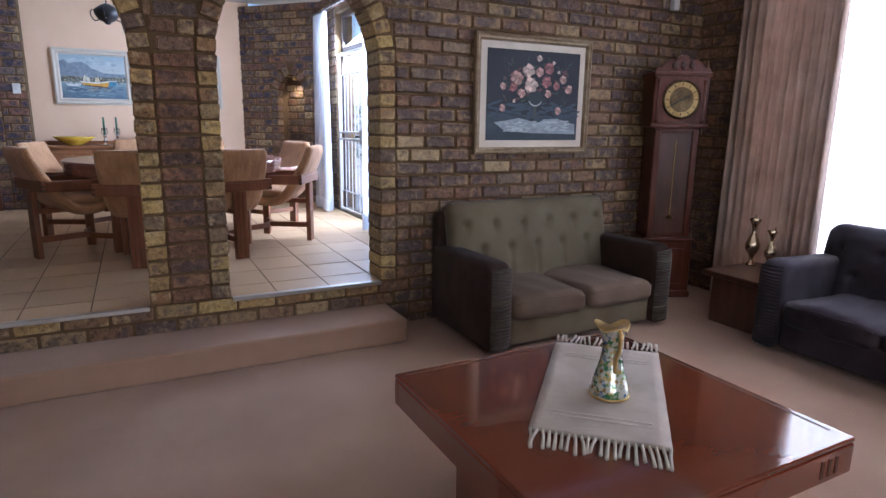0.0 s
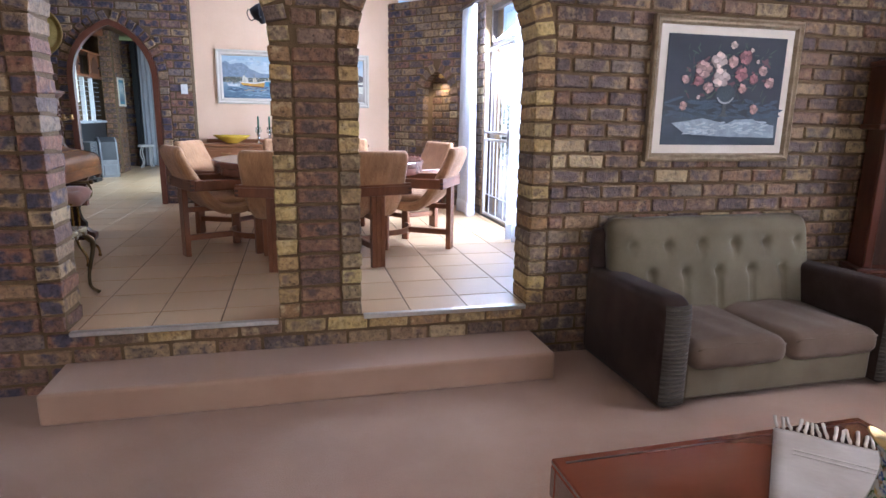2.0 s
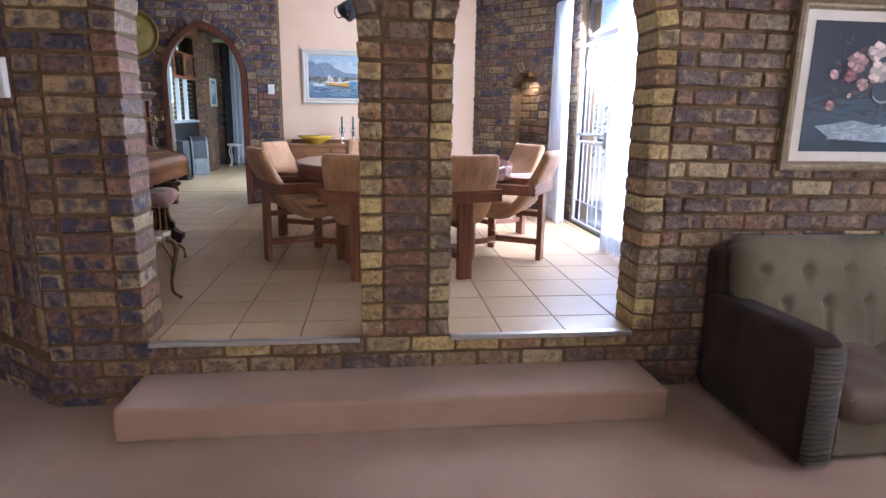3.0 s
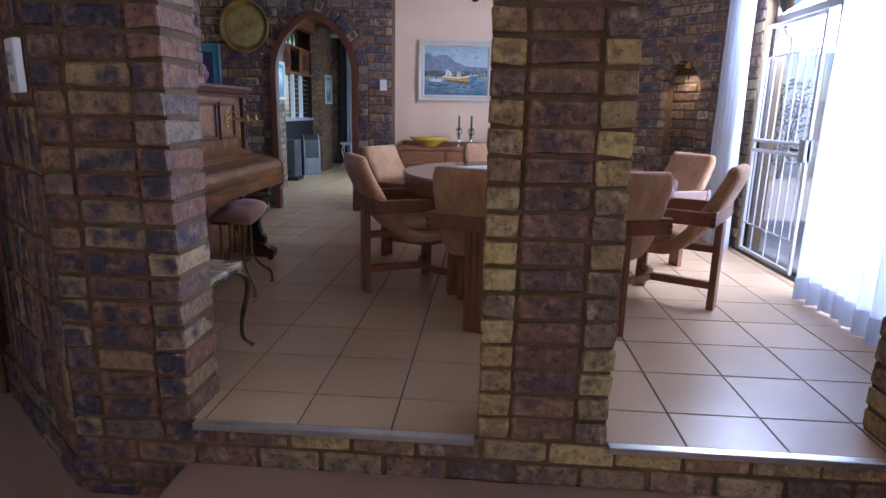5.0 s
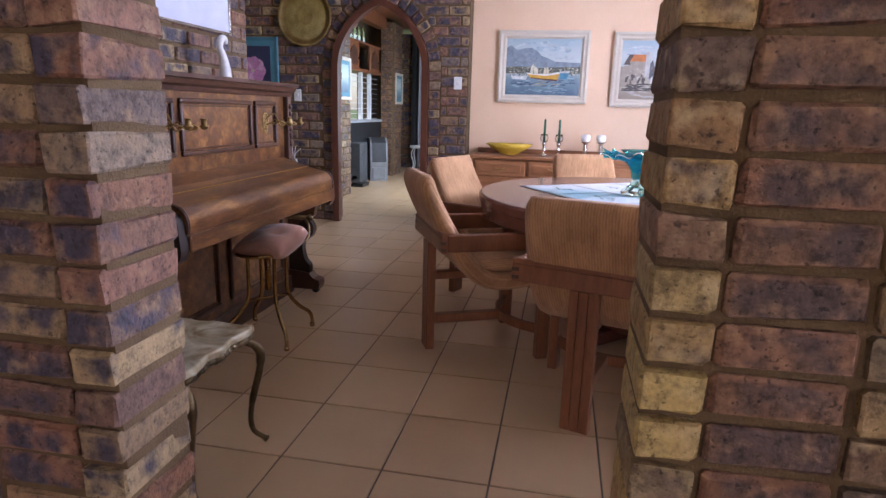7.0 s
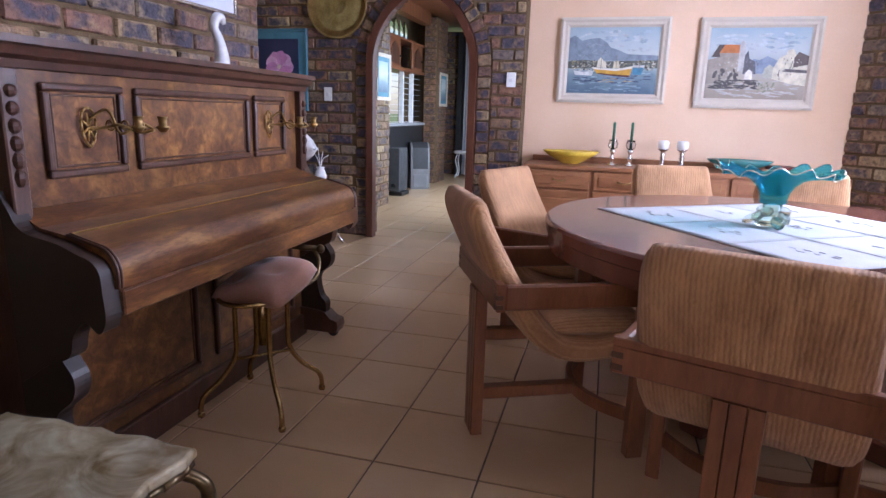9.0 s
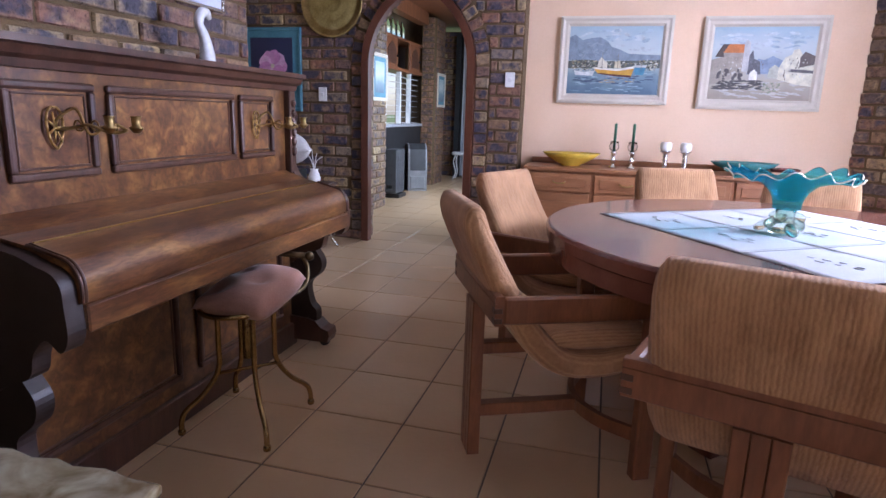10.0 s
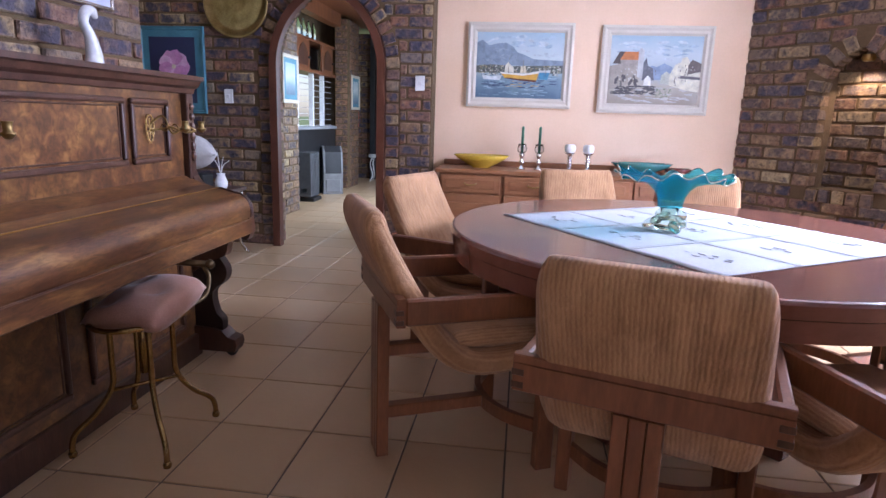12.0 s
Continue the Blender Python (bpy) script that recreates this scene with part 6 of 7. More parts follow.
for sx in (-1, 1):
    for sy in (-1, 1):
        bm = B()
        tube(bm, spline([(sx * 0.20, sy * 0.15, 0.395), (sx * 0.255, sy * 0.19, 0.355), (sx * 0.262, sy * 0.195, 0.29), (sx * 0.235, sy * 0.175, 0.15), (sx * 0.235, sy * 0.175, 0.06), (sx * 0.27, sy * 0.20, 0.012)], 6), [0.014] * 6 + [0.016] * 6 + [0.0125] * 6 + [0.010] * 6 + [0.009] * 6 + [0.014], 8)
        part("leg", bm, M["bronze"], mt, "bowed dark brass leg", smooth=True)

# buffet and what stands on it
BX0, BX1, BY0, BZ = -0.22, 1.78, 8.78, 0.75
bf = thing("buffet", "long oiled pine buffet with panelled doors and drawers", "sideboard", pose(0, 0, 0))
part("body", box(B(), BX0 + 0.02, BX1 - 0.02, BY0 + 0.02, 9.25, 0.06, BZ - 0.03, 0.003), M["buffet_wood"], bf)
part("top", box(B(), BX0 - 0.01, BX1 + 0.01, BY0 - 0.01, 9.255, BZ - 0.03, BZ, 0.006, 2), M["buffet_wood"], bf)
part("upstand", box(B(), BX0, BX1, 9.225, 9.255, BZ, BZ + 0.045, 0.004), M["buffet_wood"], bf)
part("plinth", box(B(), BX0 + 0.04, BX1 - 0.04, BY0 + 0.05, 9.2, 0.0, 0.06), M["dark_wood"], bf)
for k in range(4):
    a = BX0 + 0.03 + k * 0.487
    b = a + 0.477
    dr = part("drawer", box(B(), a + 0.01, b - 0.01, BY0 + 0.002, BY0 + 0.02, 0.57, BZ - 0.045, 0.004), M["buffet_wood"], bf)
    part("raised_panel", box(B(), a + 0.045, b - 0.045, BY0 - 0.006, BY0 + 0.002, 0.60, BZ - 0.075, 0.005), M["buffet_wood"], dr)
    c = (a + b) / 2
    part("handle", tube(B(), spline([(c - 0.045, BY0 - 0.006, 0.645), (c - 0.04, BY0 - 0.026, 0.64), (c, BY0 - 0.03, 0.632), (c + 0.04, BY0 - 0.026, 0.64), (c + 0.045, BY0 - 0.006, 0.645)], 4), 0.005, 6), M["old_brass"], dr)
    door = part("door", box(B(), a + 0.01, b - 0.01, BY0 + 0.002, BY0 + 0.02, 0.09, 0.555, 0.004), M["buffet_wood"], bf)
    part("raised_panel", box(B(), a + 0.07, b - 0.07, BY0 - 0.008, BY0 + 0.002, 0.15, 0.495, 0.006), M["buffet_wood"], door)
    part("knob", lathe(B(), [(0.006, 0), (0.006, 0.012), (0.014, 0.018), (0.0, 0.026)], 10), M["old_brass"], door).matrix_local = pose(b - 0.04, BY0 + 0.002, 0.40, 90)


def dish(name, label, x, y, z, prof, material, sx=1.0, sy=1.0, category="bowl", turn=0.0):
    ob = part(name, lathe(B(), prof, 32), M[material], label=label, smooth=True)
    ob.matrix_world = pose(x, y, z, 0, 0, turn) @ Matrix.Diagonal((sx, sy, 1, 1))
    return tagged(ob, category=category)


dish("yellow_bowl", "wide glossy yellow bowl on the buffet", 0.11, 9.0, BZ + 0.001, [(0.07, 0), (0.075, 0.008), (0.12, 0.03), (0.18, 0.065), (0.225, 0.10), (0.22, 0.102), (0.17, 0.072), (0.10, 0.035), (0.0, 0.022)], "yellow", 1.0, 0.7)
dish("teal_dish", "long shallow teal dish on the buffet", 1.36, 9.02, BZ + 0.001, [(0.08, 0), (0.085, 0.01), (0.14, 0.03), (0.20, 0.055), (0.235, 0.085), (0.23, 0.086), (0.18, 0.058), (0.10, 0.03), (0.0, 0.02)], "teal_glaze", 1.0, 0.6)
dish("oxblood_bowl", "small dark oxblood bowl on the buffet", 1.62, 8.96, BZ + 0.001, [(0.05, 0), (0.06, 0.008), (0.09, 0.03), (0.10, 0.055), (0.095, 0.056), (0.07, 0.03), (0.0, 0.015)], "oxblood")
dish("silver_dish", "flat silver dish on the buffet", 1.02, 8.92, BZ + 0.001, [(0.05, 0), (0.08, 0.006), (0.095, 0.014), (0.092, 0.015), (0.05, 0.008), (0.0, 0.006)], "silver", category="dish")
for k, x in enumerate((0.43, 0.565)):
    c = thing("crystal_candlestick", "crystal candlestick with a tall green candle on the buffet", "candlestick", pose(x, 9.0, BZ + 0.001), "candlesticks on the buffet")
    part("stem", lathe(B(), [(0.035, 0), (0.036, 0.006), (0.014, 0.02), (0.010, 0.035), (0.020, 0.05), (0.022, 0.062), (0.010, 0.078), (0.014, 0.095), (0.024, 0.115), (0.012, 0.13)], 18), M["silver"], c, smooth=True)
    part("glass_chimney", lathe(B(), [(0.012, 0.125), (0.034, 0.14), (0.038, 0.165), (0.030, 0.19), (0.032, 0.20), (0.029, 0.199), (0.034, 0.165), (0.030, 0.143), (0.010, 0.13)], 18), M["crystal"], c, "clear crystal drip glass", smooth=True)
    part("candle", lathe(B(), [(0.011, 0.13), (0.0105, 0.33), (0.004, 0.337)], 12), M["green_wax"], c, "dark green taper candle", smooth=True)
for k, x in enumerate((0.805, 0.945)):
    c = thing("silver_candlestick", "turned silver candlestick with a white globe candle", "candlestick", pose(x, 9.0, BZ + 0.001) @ Matrix.Diagonal((1.2, 1.2, 1.15, 1)), "candlesticks on the buffet")
    part("stem", lathe(B(), [(0.036, 0), (0.038, 0.006), (0.016, 0.016), (0.012, 0.03), (0.019, 0.04), (0.011, 0.052), (0.019, 0.066), (0.011, 0.08), (0.018, 0.094), (0.010, 0.106), (0.032, 0.12), (0.034, 0.126)], 18), M["silver"], c, smooth=True)
    part("candle", lathe(B(), [(0.02, 0.124), (0.033, 0.135), (0.036, 0.155), (0.034, 0.172), (0.026, 0.182), (0.0, 0.180)], 18), M["white_wax"], c, "white ball candle", smooth=True)

# two paintings on the pink wall
sea = painted("harbour_sky_and_sea", [(0.0, (0.09, 0.15, 0.21)), (0.28, (0.20, 0.29, 0.34)), (0.40, (0.33, 0.41, 0.43)), (0.62, (0.52, 0.58, 0.57)), (1.0, (0.33, 0.44, 0.50))], 9, 0.5, noise_mix=0.35)
s, i, y = picture("harbour_painting", "harbour painting with a yellow boat in a white frame", pose(-0.055, 9.256, 1.235, 0, 0, 0), 0.845, 0.66, sea, "cream_frame", 0.075, 0.0, None, 0.035)
X0, Z0, PW, PH = i, i, 0.845 - 2 * i, 0.66 - 2 * i


def U(pts):
    return [(X0 + a * PW, Z0 + b * PH) for a, b in pts]


def UB(u0, u1, v0, v1):
    return X0 + u0 * PW, X0 + u1 * PW, Z0 + v0 * PH, Z0 + v1 * PH


strokes(s, y, (0.50, 0.56, 0.57), 18, *UB(0.10, 0.90, 0.66, 0.94), 0.05, 0.012, 1)
strokes(s, y, (0.38, 0.48, 0.54), 16, *UB(0.10, 0.90, 0.74, 0.95), 0.05, 0.010, 2)
dab(s, U([(0, 0.50), (0, 0.84), (0.06, 0.88), (0.14, 0.80), (0.24, 0.83), (0.34, 0.84), (0.42, 0.78), (0.47, 0.70), (0.56, 0.66), (0.66, 0.60), (1, 0.58), (1, 0.50)]), y - 0.002, (0.23, 0.29, 0.35), "painted_mountain")
strokes(s, y - 0.002, (0.30, 0.36, 0.41), 40, *UB(0.05, 0.44, 0.55, 0.76), 0.03, 0.006, 3, 1.2)
strokes(s, y - 0.002, (0.18, 0.24, 0.30), 26, *UB(0.05, 0.40, 0.54, 0.74), 0.03, 0.005, 4, 1.2)
strokes(s, y - 0.001, (0.18, 0.28, 0.34), 60, *UB(0.08, 0.92, 0.03, 0.34), 0.04, 0.006, 5, 0.12)
strokes(s, y - 0.001, (0.34, 0.46, 0.54), 30, *UB(0.08, 0.92, 0.04, 0.34), 0.03, 0.004, 6, 0.12)
strokes(s, y - 0.001, (0.045, 0.07, 0.14), 50, *UB(0.08, 0.92, 0.16, 0.32), 0.03, 0.004, 7, 0.12)
strokes(s, y - 0.001, (0.50, 0.34, 0.14), 24, *UB(0.34, 0.72, 0.17, 0.26), 0.022, 0.003, 8, 0.12)
dab(s, U([(0, 0.38), (0, 0.49), (0.2, 0.51), (0.4, 0.49), (0.7, 0.50), (1, 0.51), (1, 0.39)]), y - 0.0026, (0.11, 0.12, 0.10), "painted_shore")
for q, (c, m2) in enumerate((((0.70, 0.67, 0.56), 34), ((0.035, 0.035, 0.03), 60), ((0.40, 0.33, 0.18), 26), ((0.30, 0.35, 0.26), 26))):
    strokes(s, y - 0.0034, c, m2, *UB(0.04, 0.30, 0.34, 0.50), 0.010, 0.004, 10 + q, 1.5)
    strokes(s, y - 0.0034, c, m2, *UB(0.78, 0.97, 0.36, 0.50), 0.012, 0.004, 20 + q, 1.5)
    strokes(s, y - 0.0034, c, m2 // 2, *UB(0.30, 0.76, 0.40, 0.49), 0.012, 0.004, 30 + q, 1.0)
dab(s, U([(0.29, 0.38), (0.34, 0.30), (0.50, 0.27), (0.70, 0.25), (0.73, 0.40), (0.55, 0.35)]), y - 0.006, (0.68, 0.37, 0.05), "painted_boat")
dab(s, U([(0.34, 0.30), (0.50, 0.27), (0.70, 0.25), (0.705, 0.28), (0.50, 0.295), (0.35, 0.315)]), y - 0.007, (0.13, 0.04, 0.025), "painted_waterline")
dab(s, U([(0.28, 0.40), (0.30, 0.37), (0.55, 0.345), (0.73, 0.385), (0.735, 0.42), (0.55, 0.375)]), y - 0.008, (0.80, 0.77, 0.66), "painted_gunwale")
dab(s, U([(0.33, 0.40), (0.34, 0.50), (0.37, 0.55), (0.40, 0.50), (0.43, 0.48), (0.44, 0.39)]), y - 0.007, (0.74, 0.69, 0.54), "painted_cabin")
dab(s, U([(0.51, 0.38), (0.52, 0.48), (0.57, 0.50), (0.59, 0.39)]), y - 0.007, (0.64, 0.56, 0.38), "painted_cabin")
dab(s, U([(0.07, 0.35), (0.09, 0.28), (0.28, 0.27), (0.305, 0.35), (0.18, 0.325)]), y - 0.006, (0.66, 0.69, 0.68), "painted_boat")
dab(s, U([(0.73, 0.41), (0.74, 0.29), (0.83, 0.29), (0.86, 0.42)]), y - 0.005, (0.07, 0.26, 0.40), "painted_boat")
dab(s, U([(0.73, 0.43), (0.735, 0.40), (0.855, 0.40), (0.865, 0.435)]), y - 0.006, (0.62, 0.62, 0.58), "painted_gunwale")
for a, h in ((0.16, 0.14), (0.375, 0.24), (0.545, 0.22), (0.80, 0.10)):
    dab(s, U([(a, 0.38), (a + 0.007, 0.38), (a + 0.005, 0.38 + h), (a + 0.002, 0.38 + h)]), y - 0.009, (0.26, 0.22, 0.16), "painted_mast")

town = painted("street_wash", [(0.0, (0.30, 0.25, 0.19)), (0.30, (0.44, 0.39, 0.31)), (0.45, (0.36, 0.40, 0.42)), (0.7, (0.48, 0.54, 0.54)), (1.0, (0.32, 0.43, 0.50))], 9, 0.5, noise_mix=0.3)
s, i, y = picture("street_painting", "village street painting with white gables in a white frame", pose(1.005, 9.256, 1.215, 0, 0, 0), 0.845, 0.67, town, "cream_frame", 0.075, 0.0, None, 0.035)
strokes(s, y, (0.50, 0.56, 0.58), 20, *UB(0.10, 0.90, 0.66, 0.94), 0.05, 0.012, 41)
strokes(s, y, (0.36, 0.46, 0.52), 16, *UB(0.10, 0.90, 0.74, 0.95), 0.05, 0.010, 42)
strokes(s, y, (0.50, 0.47, 0.42), 60, *UB(0.08, 0.92, 0.03, 0.26), 0.04, 0.006, 43, 0.2)
dab(s, U([(0.36, 0.36), (0.46, 0.58), (0.52, 0.56), (0.60, 0.62), (0.72, 0.54), (0.78, 0.38)]), y - 0.002, (0.24, 0.31, 0.42), "painted_mountain")
dab(s, U([(0.0, 0.20), (0.0, 0.56), (0.10, 0.60), (0.10, 0.66), (0.31, 0.66), (0.33, 0.36), (0.16, 0.26)]), y - 0.003, (0.36, 0.31, 0.25), "painted_house")
dab(s, U([(0.10, 0.66), (0.16, 0.78), (0.31, 0.78), (0.31, 0.66)]), y - 0.004, (0.58, 0.19, 0.05), "painted_roof")
dab(s, U([(0.03, 0.60), (0.10, 0.78), (0.16, 0.78), (0.11, 0.66), (0.12, 0.60)]), y - 0.005, (0.09, 0.07, 0.06), "painted_shadow_side")
dab(s, U([(0.31, 0.40), (0.31, 0.80), (0.335, 0.84), (0.37, 0.80), (0.37, 0.40)]), y - 0.005, (0.50, 0.50, 0.48), "painted_gable")
dab(s, U([(0.37, 0.36), (0.37, 0.62), (0.40, 0.70), (0.42, 0.58), (0.48, 0.54), (0.50, 0.36)]), y - 0.004, (0.12, 0.12, 0.135), "painted_house")
dab(s, U([(0.39, 0.28), (0.395, 0.38), (0.43, 0.43), (0.465, 0.39), (0.47, 0.28)]), y - 0.006, (0.80, 0.78, 0.70), "painted_gable")
dab(s, U([(0.66, 0.30), (0.67, 0.46), (0.72, 0.60), (0.78, 0.64), (0.79, 0.70), (0.84, 0.72), (0.87, 0.66), (0.90, 0.56), (1, 0.52), (1, 0.20), (0.86, 0.22)]), y - 0.003, (0.70, 0.66, 0.50), "painted_house")
dab(s, U([(0.86, 0.46), (0.86, 0.60), (0.90, 0.68), (1.0, 0.62), (1.0, 0.50)]), y - 0.004, (0.13, 0.10, 0.085), "painted_roof")
dab(s, U([(0.76, 0.40), (0.78, 0.44), (1.0, 0.42), (1.0, 0.38)]), y - 0.005, (0.12, 0.11, 0.11), "painted_roof")
dab(s, U([(0.57, 0.32), (0.58, 0.44), (0.63, 0.50), (0.67, 0.46), (0.67, 0.30)]), y - 0.003, (0.50, 0.50, 0.40), "painted_house")
strokes(s, y - 0.001, (0.08, 0.075, 0.07), 80, *UB(0.06, 0.52, 0.15, 0.27), 0.03, 0.006, 44, 0.2)
strokes(s, y - 0.005, (0.10, 0.09, 0.085), 24, *UB(0.06, 0.34, 0.24, 0.42), 0.013, 0.015, 45, 0.4)
strokes(s, y - 0.005, (0.60, 0.57, 0.50), 20, *UB(0.05, 0.32, 0.34, 0.60), 0.010, 0.006, 46, 1.5)
strokes(s, y - 0.005, (0.10, 0.085, 0.07), 22, *UB(0.72, 0.95, 0.28, 0.60), 0.004, 0.009, 47, 0.3)
strokes(s, y - 0.005, (0.64, 0.62, 0.54), 26, *UB(0.70, 0.94, 0.28, 0.60), 0.010, 0.006, 48, 1.5)
strokes(s, y - 0.004, (0.20, 0.23, 0.14), 40, *UB(0.54, 0.70, 0.10, 0.24), 0.010, 0.006, 49, 1.5)
strokes(s, y - 0.004, (0.44, 0.42, 0.30), 24, *UB(0.55, 0.70, 0.12, 0.27), 0.008, 0.004, 50, 1.5)
strokes(s, y - 0.005, (0.20, 0.20, 0.22), 26, *UB(0.37, 0.52, 0.40, 0.56), 0.006, 0.006, 51, 1.5)


def switch(x, y, z, yaw=0, w=0.075, h=0.115):
    s = thing("light_switch", "white light switch plate on the brick wall", "switch", pose(x, y, z, 0, 0, yaw), "wall switches")
    part("plate", box(B(), -w / 2, w / 2, -0.014, 0, -h / 2, h / 2, 0.004, 2), M["white"], s)
    part("rocker", box(B(), -0.014, 0.014, -0.02, -0.013, -0.016, 0.016, 0.003), M["porcelain"], s)
    return s


switch(-0.41, 9.048, 1.395)
switch(-2.03, 9.048, 1.25)
th = thing("thermostat", "white rectangular thermostat plate on the brick bay", "thermostat", bmat @ pose(1.165, -0.002, 1.25) @ Matrix.Diagonal((1.1, 1, 1.15, 1)))
part("cover", box(B(), -0.05, 0.05, -0.026, 0, -0.075, 0.075, 0.006, 2), M["white"], th)
part("dial", lathe(B(), [(0.02, 0), (0.018, 0.008), (0.0, 0.008)], 14), M["grey"], th).matrix_local = pose(0, -0.026, 0.02, 90)
part("vent", box(B(), -0.02, 0.02, -0.028, -0.025, -0.045, -0.025), M["grey"], th)

blue_canvas = painted("night_blue", [(0, (0.012, 0.02, 0.06)), (1, (0.025, 0.03, 0.08))], 5, 0.3)
M["blue_mount"] = surface("blue_mount", (0.05, 0.19, 0.26), (0.08, 0.25, 0.33), 0.5, 6, 0.1, 90)
s, i, y = picture("blue_flower_picture", "pink pelargonium on dark blue in a turquoise mount", pose(-2.80, 9.046, 1.10), 0.575, 0.70, blue_canvas, "blue_mount", 0.03, 0.055, "blue_mount", 0.025)
for k in range(9):
    a = 2 * math.pi * k / 9
    cx, cz = 0.30 + 0.075 * math.cos(a), 0.38 + 0.075 * math.sin(a)
    dab(s, blob(cx, cz, 0.062, 0.062, 10, k, 0.1), y - 0.0004 * k, [(0.62, 0.30, 0.52), (0.70, 0.42, 0.62), (0.56, 0.24, 0.46)][k % 3], "painted_petal")
dab(s, blob(0.30, 0.38, 0.02, 0.02, 8, 3), y - 0.005, (0.62, 0.58, 0.40), "painted_petal")

br = thing("brass_tray", "large round hammered brass tray on the brick wall", "tray", pose(-1.925, 9.04, 1.985, 90))
part("disc", lathe(B(), [(0.0, 0.004), (0.06, 0.006), (0.08, 0.010), (0.10, 0.006), (0.14, 0.008), (0.17, 0.012), (0.20, 0.008), (0.225, 0.012), (0.25, 0.03), (0.27, 0.038), (0.275, 0.034), (0.26, 0.024), (0.24, 0.0), (0.0, 0.0)], 48), M["old_brass"], br, smooth=True)

# pendant lamp
pl = thing("pendant_lamp", "dark metal pendant lamp hanging over the table", "lamp", pose(0.62, 7.0, 1.93))
part("bowl", lathe(B(), [(0.0, -0.02), (0.02, -0.015), (0.03, 0.0), (0.07, 0.02), (0.10, 0.06), (0.11, 0.10), (0.06, 0.14), (0.02, 0.16)], 24), M["black"], pl, smooth=True)
bm = B()
tube(bm, [(0, 0, 0.15), (0, 0, 0.67)], 0.006, 6)
part("rod", bm, M["black"], pl)
for k in range(3):
    a = 2 * math.pi * k / 3 + 0.4
    bm = B()
    tube(bm, spline([(0.05 * math.cos(a), 0.05 * math.sin(a), 0.04), (0.13 * math.cos(a), 0.13 * math.sin(a), 0.02), (0.17 * math.cos(a), 0.17 * math.sin(a), 0.08), (0.15 * math.cos(a), 0.15 * math.sin(a), 0.12)], 5), 0.005, 6)
    part("scroll", bm, M["black"], pl)

# glazed door with its security gate
dr = thing("glass_door", "bronze-framed glazed patio door, full of daylight", "door", kind="structure")
XD = 3.03
for a, b, c, d in ((DY0, DY1, DTOP - 0.06, DTOP), (DY0, DY0 + 0.05, 0, DTOP), (DY1 - 0.05, DY1, 0, DTOP), (6.66, 6.72, 0, DTOP), (DY0, DY1, 1.87, 1.93), (DY0, DY1, 0.0, 0.03)):
    part("door_frame", box(B(), XD, XD + 0.06, a, b, c, d, 0.004), M["brown_steel"], dr)
for a, b in ((DY0 + 0.05, 6.66), (6.72, DY1 - 0.05)):
    for c, d in ((0.03, 1.87), (1.93, DTOP - 0.06)):
        g = part("pane", box(B(), XD + 0.04, XD + 0.045, a, b, c, d), M["glass"], dr)
        g.visible_shadow = False
gate = thing("security_gate", "pale steel security gate across the patio door", "gate", pose(RX + 0.02, 6.72, 0))
GW, GH = 0.90, 1.85
for a, b, c, d in ((0, 0.03, 0.02, GH), (GW - 0.03, GW, 0.02, GH), (0.03, GW - 0.03, 0.02, 0.05), (0.03, GW - 0.03, GH - 0.03, GH), (0.03, GW - 0.03, 0.94, 0.965), (0.03, GW - 0.03, 0.86, 0.885)):
    part("gate_frame", box(B(), -0.012, 0.012, a, b, c, d, 0.003), M["steel"], gate)
for k in range(7):
    y = 0.09 + (GW - 0.18) * k / 6
    z0 = 0.05 if k % 2 else 0.26
    part("bar", box(B(), -0.0045, 0.0045, y - 0.0045, y + 0.0045, z0, 0.86), M["steel"], gate)
    z1 = GH - 0.03 if k % 2 else GH - 0.25
    part("bar", box(B(), -0.0045, 0.0045, y - 0.0045, y + 0.0045, 0.965, z1), M["steel"], gate)
for z in (0.26, GH - 0.25):
    part("bar", box(B(), -0.005, 0.005, 0.03, GW - 0.03, z - 0.005, z + 0.005), M["steel"], gate)
bm = B()
for c in (0.27, 0.63):
    tube(bm, [(0, c + 0.12 * math.cos(math.pi * k / 10), GH - 0.25 + 0.2 * math.sin(math.pi * k / 10)) for k in range(11)], 0.006, 6)
part("scroll", bm, M["steel"], gate)
part("lock_box", box(B(), -0.03, 0.03, 0.0, 0.09, 0.83, 0.99, 0.004), M["grey"], gate)
part("handle", box(B(), -0.07, -0.05, 0.02, 0.13, 0.905, 0.925, 0.004), M["black"], gate)

drape("dining_curtain", "white voile curtain gathered beside the patio door", ((2.80, 8.02), (2.80, 7.52)), 0.01, 2.30, 7, 0.04, "voile", "dining room curtains", 0.75)
drape("dining_curtain", "white voile curtain hanging over the glazed side panel", ((2.80, 6.24), (2.80, 5.15)), 0.01, 2.30, 9, 0.055, "voile", "dining room curtains", 0.75)
bm = B()
tube(bm, [(2.80, 8.15, 2.32), (2.80, 4.7, 2.32)], 0.014, 8)
tagged(part("curtain_rod", bm, M["brown_steel"], label="dark curtain rod over the patio door", kind="structure"), category="rail")

